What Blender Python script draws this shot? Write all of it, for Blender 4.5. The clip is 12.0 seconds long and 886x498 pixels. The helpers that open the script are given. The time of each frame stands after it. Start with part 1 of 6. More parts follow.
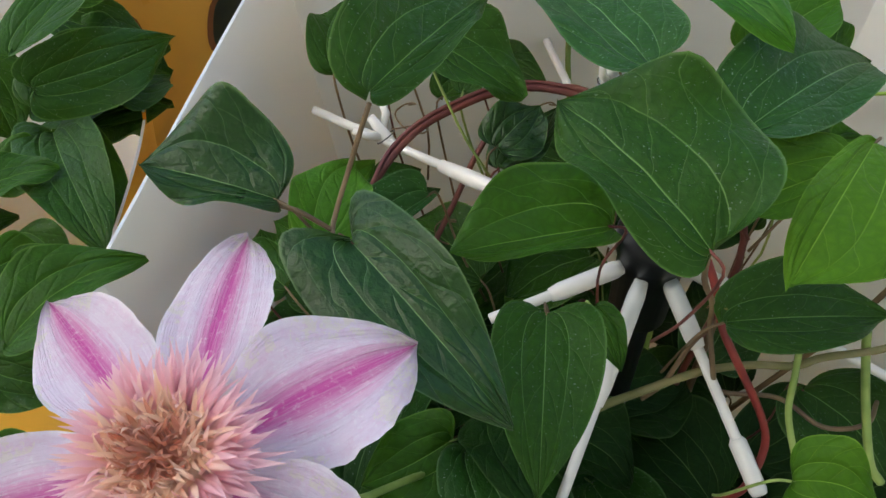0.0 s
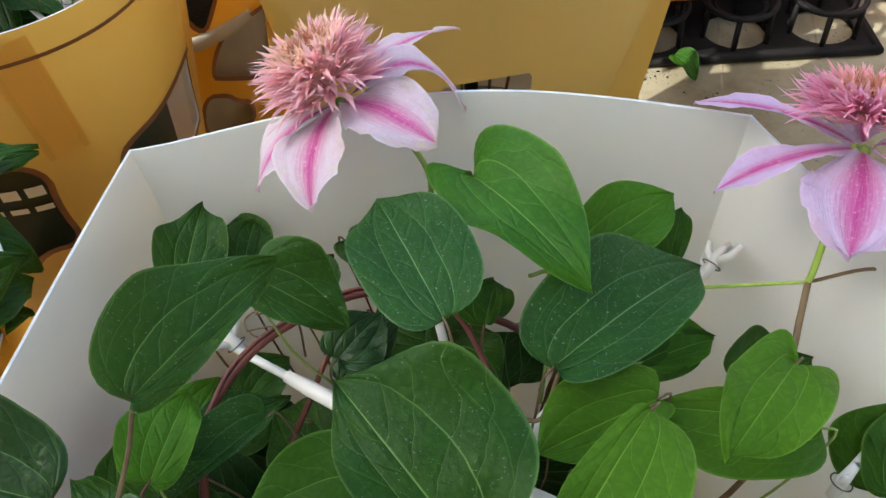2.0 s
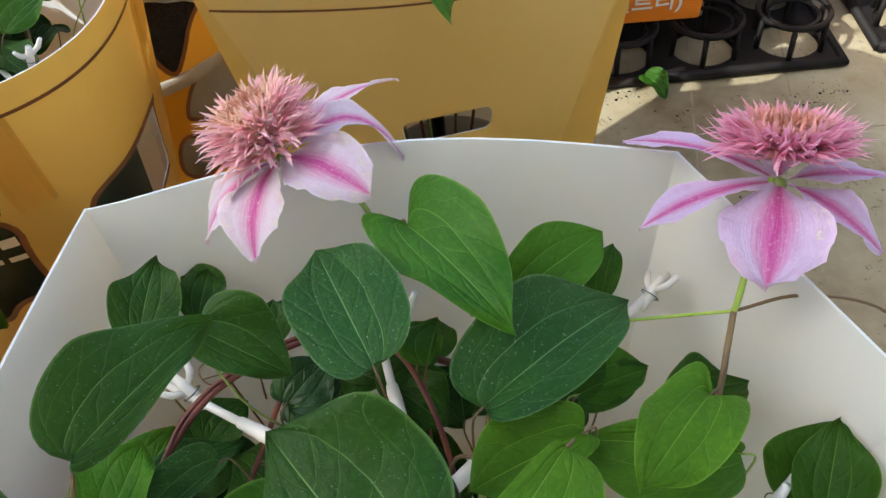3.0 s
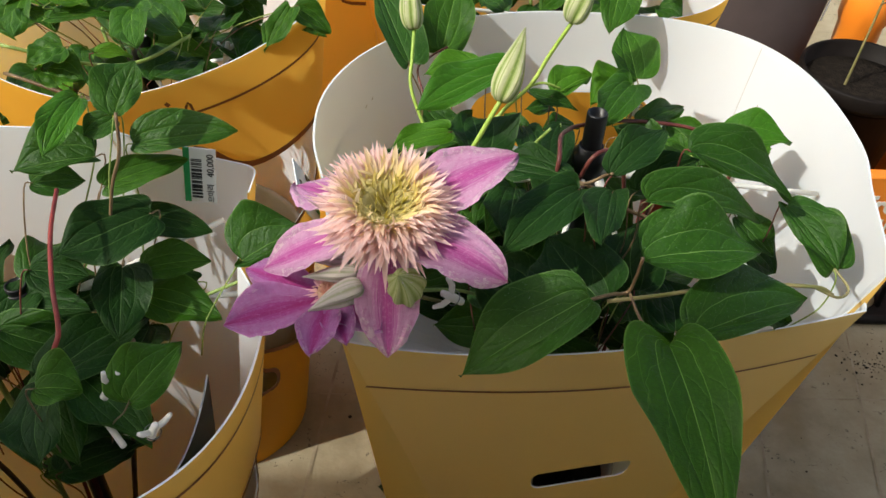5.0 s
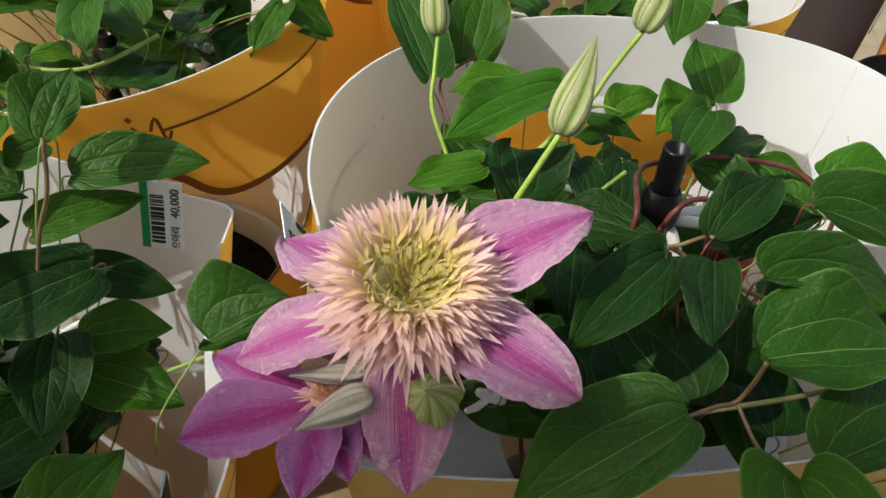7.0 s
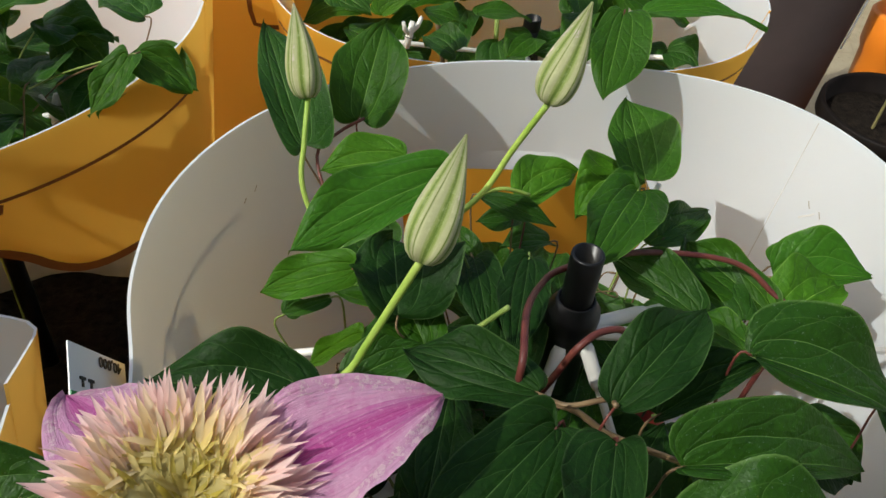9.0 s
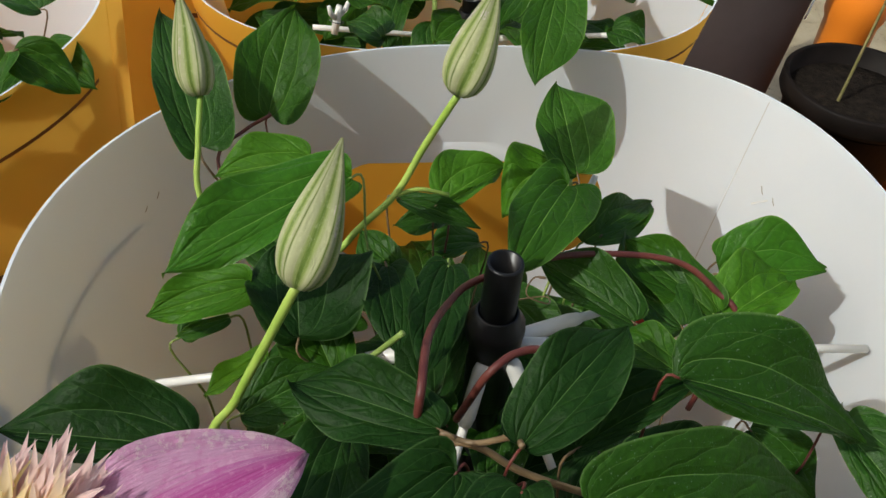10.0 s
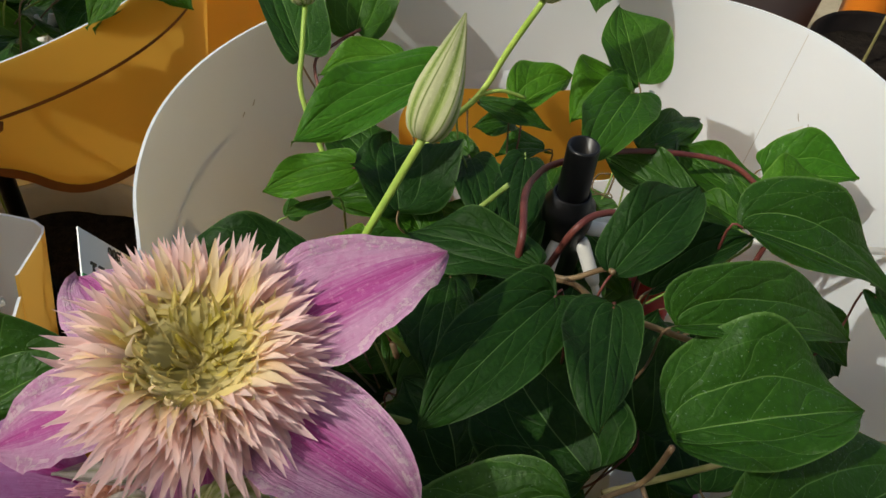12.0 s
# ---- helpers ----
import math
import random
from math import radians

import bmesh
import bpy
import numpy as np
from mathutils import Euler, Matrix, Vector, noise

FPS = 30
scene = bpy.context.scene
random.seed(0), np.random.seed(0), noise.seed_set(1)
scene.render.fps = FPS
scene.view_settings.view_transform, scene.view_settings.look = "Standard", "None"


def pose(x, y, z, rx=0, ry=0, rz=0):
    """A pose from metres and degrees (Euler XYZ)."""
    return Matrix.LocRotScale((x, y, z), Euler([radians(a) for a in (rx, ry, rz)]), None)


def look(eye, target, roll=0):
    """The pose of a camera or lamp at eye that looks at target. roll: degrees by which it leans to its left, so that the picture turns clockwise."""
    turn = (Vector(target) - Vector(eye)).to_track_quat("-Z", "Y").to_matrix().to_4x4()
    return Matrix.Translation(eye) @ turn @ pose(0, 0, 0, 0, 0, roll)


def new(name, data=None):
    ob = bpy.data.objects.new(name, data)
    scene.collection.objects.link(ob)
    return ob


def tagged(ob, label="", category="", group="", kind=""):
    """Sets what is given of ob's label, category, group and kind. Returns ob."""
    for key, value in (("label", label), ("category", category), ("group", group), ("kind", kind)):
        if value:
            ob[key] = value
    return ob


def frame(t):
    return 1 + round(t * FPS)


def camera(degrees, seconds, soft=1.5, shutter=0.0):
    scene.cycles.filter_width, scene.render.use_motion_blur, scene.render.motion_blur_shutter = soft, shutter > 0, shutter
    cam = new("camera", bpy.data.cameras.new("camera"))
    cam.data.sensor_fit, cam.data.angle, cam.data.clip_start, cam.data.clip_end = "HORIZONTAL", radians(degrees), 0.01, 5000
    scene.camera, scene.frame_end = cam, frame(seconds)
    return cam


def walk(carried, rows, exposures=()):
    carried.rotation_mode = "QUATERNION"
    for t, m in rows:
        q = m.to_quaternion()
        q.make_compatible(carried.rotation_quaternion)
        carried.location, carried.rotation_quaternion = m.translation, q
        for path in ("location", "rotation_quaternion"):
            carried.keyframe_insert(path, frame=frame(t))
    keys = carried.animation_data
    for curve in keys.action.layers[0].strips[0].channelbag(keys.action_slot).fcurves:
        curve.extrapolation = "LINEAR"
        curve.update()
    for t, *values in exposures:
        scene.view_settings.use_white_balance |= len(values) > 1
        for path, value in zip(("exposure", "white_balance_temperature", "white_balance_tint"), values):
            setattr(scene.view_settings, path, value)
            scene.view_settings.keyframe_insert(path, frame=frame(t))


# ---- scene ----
cam = camera(55.3, 12.0)
PATH = [
    (0, pose(0.0619, -0.2507, 0.7141, 39.10, 0.65, 0.29)),
    (0.5, pose(0.0711, -0.2290, 0.7325, 39.88, 1.56, 0.41)),
    (1, pose(0.0844, -0.2099, 0.7433, 40.38, 1.98, -0.00)),
    (1.5, pose(0.1030, -0.1990, 0.7468, 40.73, 2.47, -0.54)),
    (2, pose(0.1273, -0.2004, 0.7574, 40.95, 2.88, -0.97)),
    (2.5, pose(0.1471, -0.2082, 0.7662, 41.10, 3.33, -1.35)),
    (3, pose(0.1504, -0.2033, 0.7732, 42.10, 4.33, -2.91)),
    (3.5, pose(0.1121, -0.1995, 0.7816, 44.16, 3.23, -5.17)),
    (3.7, pose(0.0858, -0.1879, 0.7998, 45.49, 2.35, -6.44)),
    (5.3, pose(0.0273, 0.0135, 0.8532, 48.06, -2.93, 0.09)),
    (5.5, pose(0.0333, 0.0264, 0.8455, 48.30, -2.74, 0.28)),
    (6, pose(0.0221, 0.0444, 0.8384, 48.38, -2.84, -0.07)),
    (6.5, pose(0.0156, 0.0722, 0.8072, 48.34, -3.31, -0.21)),
    (6.7, pose(0.0125, 0.0793, 0.8026, 48.19, -3.48, -0.26)),
    (8.3, pose(0.0411, 0.1473, 0.7787, 47.52, -4.50, -1.21)),
    (8.5, pose(0.0486, 0.1575, 0.7820, 47.47, -4.45, -1.19)),
    (9, pose(0.0634, 0.1843, 0.7860, 47.33, -4.29, -1.51)),
    (9.5, pose(0.0746, 0.2043, 0.7788, 46.89, -3.84, -2.48)),
    (10, pose(0.0931, 0.2147, 0.7722, 46.26, -3.57, -3.77)),
    (10.5, pose(0.1034, 0.2171, 0.7720, 46.00, -3.47, -4.23)),
    (11, pose(0.1012, 0.2006, 0.7711, 46.01, -3.37, -4.37)),
    (11.5, pose(0.0809, 0.1796, 0.7647, 45.89, -3.57, -4.34)),
    (12, pose(0.0601, 0.1598, 0.7712, 45.08, -4.26, -2.46)),
]
walk(cam, PATH, exposures=[(0.0, 1.70, 6650, 2.5), (2.0, 1.79, 6470, 2.0), (3.0, 1.76, 6500, 2.0), (3.7, 1.60, 6550, 3.0), (5.4, 0.66, 6850, 5.0), (6.6, 0.60, 6850, 5.0), (8.4, 0.44, 6700, 3.0), (10.5, 0.25, 6600, 4.0), (12.0, 0.27, 6950, 4.0)])

# ---- light: low sun from behind and to the left, pale sky through the greenhouse ----
SUN_AZ, SUN_EL = 243.0, 45.0          # compass of the sun seen from the cartons, in degrees
world = bpy.data.worlds.new("sky")
scene.world = world
world.use_nodes = True
wn = world.node_tree.nodes
sky = wn.new("ShaderNodeTexSky")
sky.sky_type, sky.sun_disc = "NISHITA", False
sky.sun_elevation, sky.sun_rotation = radians(SUN_EL), radians(SUN_AZ)
sky.air_density, sky.dust_density, sky.ozone_density = 0.9, 4.5, 1.0
world.node_tree.links.new(sky.outputs["Color"], wn["Background"].inputs["Color"])
wn["Background"].inputs["Strength"].default_value = 0.15
sun = new("sun", bpy.data.lights.new("sun", "SUN"))
sun.data.energy, sun.data.angle, sun.data.color = 2.35, radians(0.6), (1.0, 0.99, 0.97)
toward = Vector((math.sin(radians(SUN_AZ)) * math.cos(radians(SUN_EL)),
                 math.cos(radians(SUN_AZ)) * math.cos(radians(SUN_EL)), math.sin(radians(SUN_EL))))
sun.matrix_world = look(toward * 6, (0, 0, 0))

# ---- materials ----
def mat(name, rough=0.5, metal=0.0, spec=0.5):
    m = bpy.data.materials.new(name)
    m.use_nodes = True
    b = m.node_tree.nodes["Principled BSDF"]
    b.inputs["Roughness"].default_value, b.inputs["Metallic"].default_value = rough, metal
    b.inputs["Specular IOR Level"].default_value = spec
    return m, m.node_tree, b


def node(t, kind, **values):
    n = t.nodes.new("ShaderNode" + kind)
    for k, v in values.items():
        n.inputs[k.replace("_", " ")].default_value = v
    return n


def ramp(t, source, *stops):
    r = t.nodes.new("ShaderNodeValToRGB")
    e = r.color_ramp.elements
    while len(e) < len(stops):
        e.new(0.5)
    for n, (p, c) in enumerate(stops):
        e[n].position, e[n].color = p, (*c, 1)
    t.links.new(source, r.inputs[0])
    return r.outputs[0]


def arith(t, op, a, b=0.0, clamp=False):
    n = t.nodes.new("ShaderNodeMath")
    n.operation, n.use_clamp = op, clamp
    for i, v in enumerate((a, b)):
        if isinstance(v, (int, float)):
            n.inputs[i].default_value = v
        else:
            t.links.new(v, n.inputs[i])
    return n.outputs[0]


def blend(t, fac, a, b, how="MIX"):
    n = t.nodes.new("ShaderNodeMix")
    n.data_type, n.blend_type = "RGBA", how
    for slot, v in ((0, fac), (6, a), (7, b)):
        if isinstance(v, (int, float)):
            n.inputs[slot].default_value = v
        elif isinstance(v, tuple):
            n.inputs[slot].default_value = (*v, 1)
        else:
            t.links.new(v, n.inputs[slot])
    return n.outputs[2]


def grain(t, scale, detail=4.0, coord="Object", rough=0.55):
    tc = t.nodes.new("ShaderNodeTexCoord")
    n = node(t, "TexNoise", Scale=scale, Detail=detail, Roughness=rough)
    t.links.new(tc.outputs[coord], n.inputs["Vector"])
    return n.outputs["Fac"]


def bump(t, bsdf, height, strength, distance):
    b = node(t, "Bump", Strength=strength, Distance=distance)
    t.links.new(height, b.inputs["Height"])
    t.links.new(b.outputs["Normal"], bsdf.inputs["Normal"])


def speckled(name, dark, light, scale, rough=0.6, fine=400.0, strength=0.2, depth=0.0004, metal=0.0, spec=0.5):
    m, t, b = mat(name, rough, metal, spec)
    c = ramp(t, grain(t, scale), (0.3, dark), (0.7, light))
    t.links.new(c, b.inputs["Base Color"])
    bump(t, b, grain(t, fine, 3.0), strength, depth)
    return m


def leaf_material(name, dark, light, vein, rough, spots=0.0, glow=0.25, shine=0.15):
    """Blade with pale main veins from base to tip, side veins that branch from them, a fine net and blotches; the UVs run across and along the blade."""
    m, t, b = mat(name, rough, 0.0, shine)
    uv = t.nodes.new("ShaderNodeUVMap")
    sep = t.nodes.new("ShaderNodeSeparateXYZ")
    t.links.new(uv.outputs[0], sep.inputs[0])
    info = t.nodes.new("ShaderNodeObjectInfo")
    across = arith(t, "ABSOLUTE", arith(t, "SUBTRACT", sep.outputs[0], 0.5))       # 0 on the midrib, 0.5 on the rim
    wob = arith(t, "MULTIPLY", arith(t, "SUBTRACT", grain(t, 34.0, 2.0), 0.5), 0.075)
    wide = arith(t, "ADD", across, wob)
    def line(value, at, half):
        return arith(t, "SUBTRACT", 1.0, arith(t, "DIVIDE", arith(t, "ABSOLUTE", arith(t, "SUBTRACT", value, at)), half), True)
    mid = line(across, 0.0, 0.0080)
    one = line(wide, 0.20, 0.0058)
    two = arith(t, "MULTIPLY", line(wide, 0.37, 0.0045), 0.30)
    fade = arith(t, "SUBTRACT", 1.15, sep.outputs[1], True)                        # the outer veins run out towards the tip
    main = arith(t, "MAXIMUM", mid, arith(t, "MULTIPLY", arith(t, "MAXIMUM", one, two), arith(t, "MULTIPLY", fade, 0.85)))
    # side veins: slanting lines that wander
    slant = arith(t, "SUBTRACT", arith(t, "MULTIPLY", sep.outputs[1], 4.6), arith(t, "MULTIPLY", across, 5.0))
    slant = arith(t, "ADD", slant, arith(t, "MULTIPLY", grain(t, 46.0, 2.0), 1.5))
    slant = arith(t, "FRACT", arith(t, "ADD", slant, arith(t, "MULTIPLY", info.outputs["Random"], 3.0)))
    side = arith(t, "MULTIPLY", line(slant, 0.5, 0.019), 0.34)
    tc = t.nodes.new("ShaderNodeTexCoord")
    net = node(t, "TexVoronoi", Scale=300.0)
    net.feature = "DISTANCE_TO_EDGE"
    bend = node(t, "VectorMath")
    bend.operation = "MULTIPLY_ADD"
    wave = node(t, "TexNoise", Scale=260.0, Detail=2.0)
    t.links.new(tc.outputs["Object"], wave.inputs["Vector"])
    t.links.new(wave.outputs["Color"], bend.inputs[0])
    bend.inputs[1].default_value = (0.004, 0.004, 0.004)
    t.links.new(tc.outputs["Object"], bend.inputs[2])
    t.links.new(bend.outputs[0], net.inputs["Vector"])
    veins = arith(t, "MAXIMUM", main, side)
    blotch = arith(t, "ADD", arith(t, "MULTIPLY", grain(t, 42.0, 6.0, rough=0.65), 0.8), arith(t, "MULTIPLY", info.outputs["Random"], 0.32))
    base = ramp(t, blotch, (0.32, dark), (0.78, light))
    base = blend(t, arith(t, "MULTIPLY", grain(t, 520.0, 3.0), 0.34), base, tuple(c * 1.5 for c in light))
    cell = arith(t, "MULTIPLY", arith(t, "SUBTRACT", net.outputs["Distance"], 0.02), 2.4, True)
    base = blend(t, arith(t, "MULTIPLY", arith(t, "SUBTRACT", 1.0, cell), 0.38), base, tuple(c * 0.55 for c in dark))
    base = blend(t, arith(t, "MULTIPLY", veins, 0.72), base, tuple(min(1.0, c * 1.35) for c in vein))
    margin = arith(t, "MULTIPLY", arith(t, "SUBTRACT", across, 0.478), 60.0, True)
    base = blend(t, arith(t, "MULTIPLY", margin, 0.4), base, vein)
    if spots:
        dots = arith(t, "GREATER_THAN", grain(t, 1150.0, 1.0), 0.715)
        base = blend(t, arith(t, "MULTIPLY", dots, spots), base, (0.34, 0.42, 0.34))
    rust = arith(t, "MULTIPLY", arith(t, "GREATER_THAN", grain(t, 70.0, 5.0, rough=0.7), 0.715), arith(t, "GREATER_THAN", grain(t, 13.0, 1.0), 0.60))
    base = blend(t, arith(t, "MULTIPLY", rust, 0.6), base, (0.26, 0.20, 0.06))
    t.links.new(base, b.inputs["Base Color"])
    rr = arith(t, "ADD", arith(t, "MULTIPLY", grain(t, 160.0, 4.0), 0.30), rough - 0.14)
    t.links.new(rr, b.inputs["Roughness"])
    relief = arith(t, "ADD", arith(t, "MULTIPLY", cell, 0.14), arith(t, "ADD", arith(t, "MULTIPLY", grain(t, 800.0, 3.0), 0.30), arith(t, "MULTIPLY", grain(t, 75.0, 2.0), 1.5)))
    wide_dip = arith(t, "MAXIMUM", line(wide, 0.20, 0.05), arith(t, "MAXIMUM", line(across, 0.0, 0.06), arith(t, "MULTIPLY", line(slant, 0.5, 0.16), 0.5)))
    relief = arith(t, "SUBTRACT", relief, arith(t, "ADD", arith(t, "MULTIPLY", veins, 0.1), arith(t, "MULTIPLY", wide_dip, 0.55)))
    bump(t, b, relief, 0.8, 0.0012)
    thin = node(t, "BsdfTranslucent")
    t.links.new(blend(t, 0.6, base, (0.18, 0.36, 0.03)), thin.inputs["Color"])
    mix = node(t, "MixShader", Fac=glow)
    t.links.new(b.outputs[0], mix.inputs[1])
    t.links.new(thin.outputs[0], mix.inputs[2])
    t.links.new(mix.outputs[0], t.nodes["Material Output"].inputs["Surface"])
    return m


LEAF = {
    # near-black copy of the leaf green: shade is put into its colour
    "shaded": leaf_material("leaf_shaded", (0.005, 0.020, 0.003), (0.011, 0.040, 0.005), (0.09, 0.16, 0.05), 0.50, glow=0.06, shine=0.10),
    "dark": leaf_material("leaf_dark", (0.0110, 0.0430, 0.0035), (0.0240, 0.0800, 0.0060), (0.15, 0.26, 0.07), 0.44, spots=0.22, glow=0.12),
    "mid": leaf_material("leaf_mid", (0.0150, 0.0570, 0.0030), (0.0310, 0.1000, 0.0050), (0.18, 0.32, 0.06), 0.46, glow=0.17),
    "blue": leaf_material("leaf_blue", (0.0110, 0.0490, 0.0080), (0.0230, 0.0830, 0.0120), (0.16, 0.27, 0.10), 0.44, spots=0.45, glow=0.10),
    "gloss": leaf_material("leaf_gloss", (0.009, 0.036, 0.005), (0.018, 0.060, 0.008), (0.16, 0.26, 0.10), 0.31, glow=0.06, shine=0.24),
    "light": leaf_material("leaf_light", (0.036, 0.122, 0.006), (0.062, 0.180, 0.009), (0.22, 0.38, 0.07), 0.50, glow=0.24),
    # brighter copy of the leaf green: sunlight is put into its colour
    "lit": leaf_material("leaf_lit", (0.024, 0.098, 0.006), (0.045, 0.150, 0.010), (0.19, 0.34, 0.07), 0.36, glow=0.2),
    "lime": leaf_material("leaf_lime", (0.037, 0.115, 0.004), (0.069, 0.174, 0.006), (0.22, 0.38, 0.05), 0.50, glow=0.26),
}


def petal_material(name, bar, mid, rim, streak, glow=0.3, worn=0.58, grainy=0.16, scarred=0.7, brink=0.37):
    """Petal with a bar of deeper colour along its middle, fine streaks and a bleached, scarred rim."""
    m, t, b = mat(name, 0.55, 0.0, 0.3)
    uv = t.nodes.new("ShaderNodeUVMap")
    sep = t.nodes.new("ShaderNodeSeparateXYZ")
    t.links.new(uv.outputs[0], sep.inputs[0])
    across = arith(t, "ABSOLUTE", arith(t, "SUBTRACT", sep.outputs[0], 0.5))
    stretch = node(t, "Mapping", Scale=(46.0, 3.5, 1.0))
    t.links.new(uv.outputs[0], stretch.inputs["Vector"])
    fine = node(t, "TexNoise", Scale=1.0, Detail=5.0, Roughness=0.65)
    t.links.new(stretch.outputs[0], fine.inputs["Vector"])
    spread = arith(t, "ADD", across, arith(t, "MULTIPLY", arith(t, "SUBTRACT", fine.outputs["Fac"], 0.5), streak))
    spread = arith(t, "ADD", spread, arith(t, "MULTIPLY", arith(t, "POWER", sep.outputs[1], 2.0), 0.05))
    base = ramp(t, spread, (0.03, bar), (0.13, mid), (0.26, rim), (0.5, tuple(min(1, c * 1.04) for c in rim)))
    scar = arith(t, "MULTIPLY", arith(t, "GREATER_THAN", grain(t, 300.0, 8.0, rough=0.8), 0.52), arith(t, "GREATER_THAN", grain(t, 42.0, 2.0), worn))
    scar = arith(t, "MULTIPLY", scar, arith(t, "GREATER_THAN", arith(t, "ADD", across, arith(t, "MULTIPLY", arith(t, "POWER", sep.outputs[1], 4.0), 0.34)), brink))
    pale = arith(t, "SUBTRACT", arith(t, "MULTIPLY", fine.outputs["Fac"], 3.0), 1.6, True)
    base = blend(t, arith(t, "MULTIPLY", pale, 0.45), base, tuple(min(1, c * 1.3 + 0.05) for c in rim))
    speck = arith(t, "SUBTRACT", arith(t, "MULTIPLY", grain(t, 650.0, 4.0, rough=0.7), 4.0), 2.2, True)
    base = blend(t, arith(t, "MULTIPLY", speck, 0.55), base, tuple(min(1, c * 1.3 + 0.12) for c in rim))
    mottle = arith(t, "SUBTRACT", arith(t, "MULTIPLY", grain(t, 330.0, 5.0, rough=0.75), 5.0), 2.4, True)
    base = blend(t, arith(t, "MULTIPLY", mottle, grainy), base, bar)
    brim = arith(t, "MULTIPLY", arith(t, "SUBTRACT", across, 0.44), 9.0, True)
    base = blend(t, arith(t, "MULTIPLY", brim, 0.8), base, tuple(min(1, c * 1.3 + 0.10) for c in rim))
    base = blend(t, arith(t, "MULTIPLY", scar, scarred), base, (0.86, 0.78, 0.72))
    t.links.new(base, b.inputs["Base Color"])
    bump(t, b, arith(t, "ADD", fine.outputs["Fac"], arith(t, "MULTIPLY", scar, 0.5)), 0.9, 0.0013)
    thin = node(t, "BsdfTranslucent")
    t.links.new(base, thin.inputs["Color"])
    mix = node(t, "MixShader", Fac=glow)
    t.links.new(b.outputs[0], mix.inputs[1])
    t.links.new(thin.outputs[0], mix.inputs[2])
    t.links.new(mix.outputs[0], t.nodes["Material Output"].inputs["Surface"])
    return m


def tuft_material(name, inner, middle, outer, root, tip):
    """Narrow staminodes: x of the UV is the distance from the flower's heart, y runs along each blade."""
    m, t, b = mat(name, 0.6, 0.0, 0.25)
    uv = t.nodes.new("ShaderNodeUVMap")
    sep = t.nodes.new("ShaderNodeSeparateXYZ")
    t.links.new(uv.outputs[0], sep.inputs[0])
    geo = t.nodes.new("ShaderNodeNewGeometry")
    island = geo.outputs["Random Per Island"]
    far = arith(t, "ADD", sep.outputs[0], arith(t, "MULTIPLY", arith(t, "SUBTRACT", island, 0.5), 0.20))
    base = ramp(t, far, (0.20, inner), (0.40, middle), (0.60, outer))
    base = blend(t, arith(t, "MULTIPLY", arith(t, "SUBTRACT", 0.5, sep.outputs[1], True), 0.8), base, root)
    outer_ring = arith(t, "SUBTRACT", arith(t, "MULTIPLY", sep.outputs[0], 2.2), 0.75, True)
    base = blend(t, arith(t, "MULTIPLY", arith(t, "MULTIPLY", arith(t, "POWER", sep.outputs[1], 3.0), 0.85), outer_ring), base, tip)
    pale = arith(t, "FRACT", arith(t, "MULTIPLY", island, 7.3))
    base = blend(t, arith(t, "MULTIPLY", pale, 0.22), base, (0.90, 0.82, 0.78))
    t.links.new(base, b.inputs["Base Color"])
    thin = node(t, "BsdfTranslucent")
    t.links.new(base, thin.inputs["Color"])
    mix = node(t, "MixShader", Fac=0.48)
    t.links.new(b.outputs[0], mix.inputs[1])
    t.links.new(thin.outputs[0], mix.inputs[2])
    t.links.new(mix.outputs[0], t.nodes["Material Output"].inputs["Surface"])
    return m


SCRATCH = speckled("scratch_grey", (0.26, 0.24, 0.22), (0.40, 0.38, 0.36), 60.0, 0.6)
PETAL_PINK = petal_material("petal_pink", (0.58, 0.08, 0.34), (0.66, 0.26, 0.54), (0.70, 0.54, 0.80), 0.20)
PETAL_WHITE = petal_material("petal_white", (0.68, 0.11, 0.40), (0.78, 0.40, 0.61), (0.84, 0.70, 0.83), 0.24, worn=0.5)
PETAL_MAGENTA = petal_material("petal_magenta", (0.46, 0.072, 0.29), (0.50, 0.14, 0.36), (0.59, 0.31, 0.48), 0.50, worn=0.40, grainy=0.5, scarred=0.42, brink=0.43)
PETAL_PURPLE = petal_material("petal_purple", (0.38, 0.035, 0.22), (0.40, 0.07, 0.30), (0.44, 0.18, 0.42), 0.36, worn=0.45, grainy=0.4, scarred=0.3, brink=0.44)
TUFT_PINK = tuft_material("tuft_pink", (0.56, 0.22, 0.13), (0.92, 0.66, 0.45), (0.87, 0.47, 0.53), (0.90, 0.70, 0.46), (0.94, 0.70, 0.76))
TUFT_DEEP = tuft_material("tuft_deep", (0.56, 0.20, 0.12), (0.82, 0.42, 0.34), (0.78, 0.27, 0.46), (0.86, 0.72, 0.40), (0.90, 0.56, 0.66))
TUFT_CREAM = tuft_material("tuft_cream", (0.46, 0.38, 0.05), (0.79, 0.66, 0.23), (0.86, 0.62, 0.54), (0.82, 0.69, 0.33), (0.88, 0.62, 0.64))
BUDPALE = petal_material("bud_pale", (0.48, 0.49, 0.29), (0.60, 0.58, 0.44), (0.74, 0.68, 0.61), 0.30, 0.12, grainy=0.1)
BUDROUND = petal_material("bud_round", (0.36, 0.44, 0.10), (0.46, 0.55, 0.17), (0.60, 0.65, 0.30), 0.30, 0.12, grainy=0.1)
BUD = petal_material("bud_green", (0.17, 0.27, 0.04), (0.38, 0.47, 0.13), (0.58, 0.60, 0.33), 0.34, 0.12, grainy=0.1)

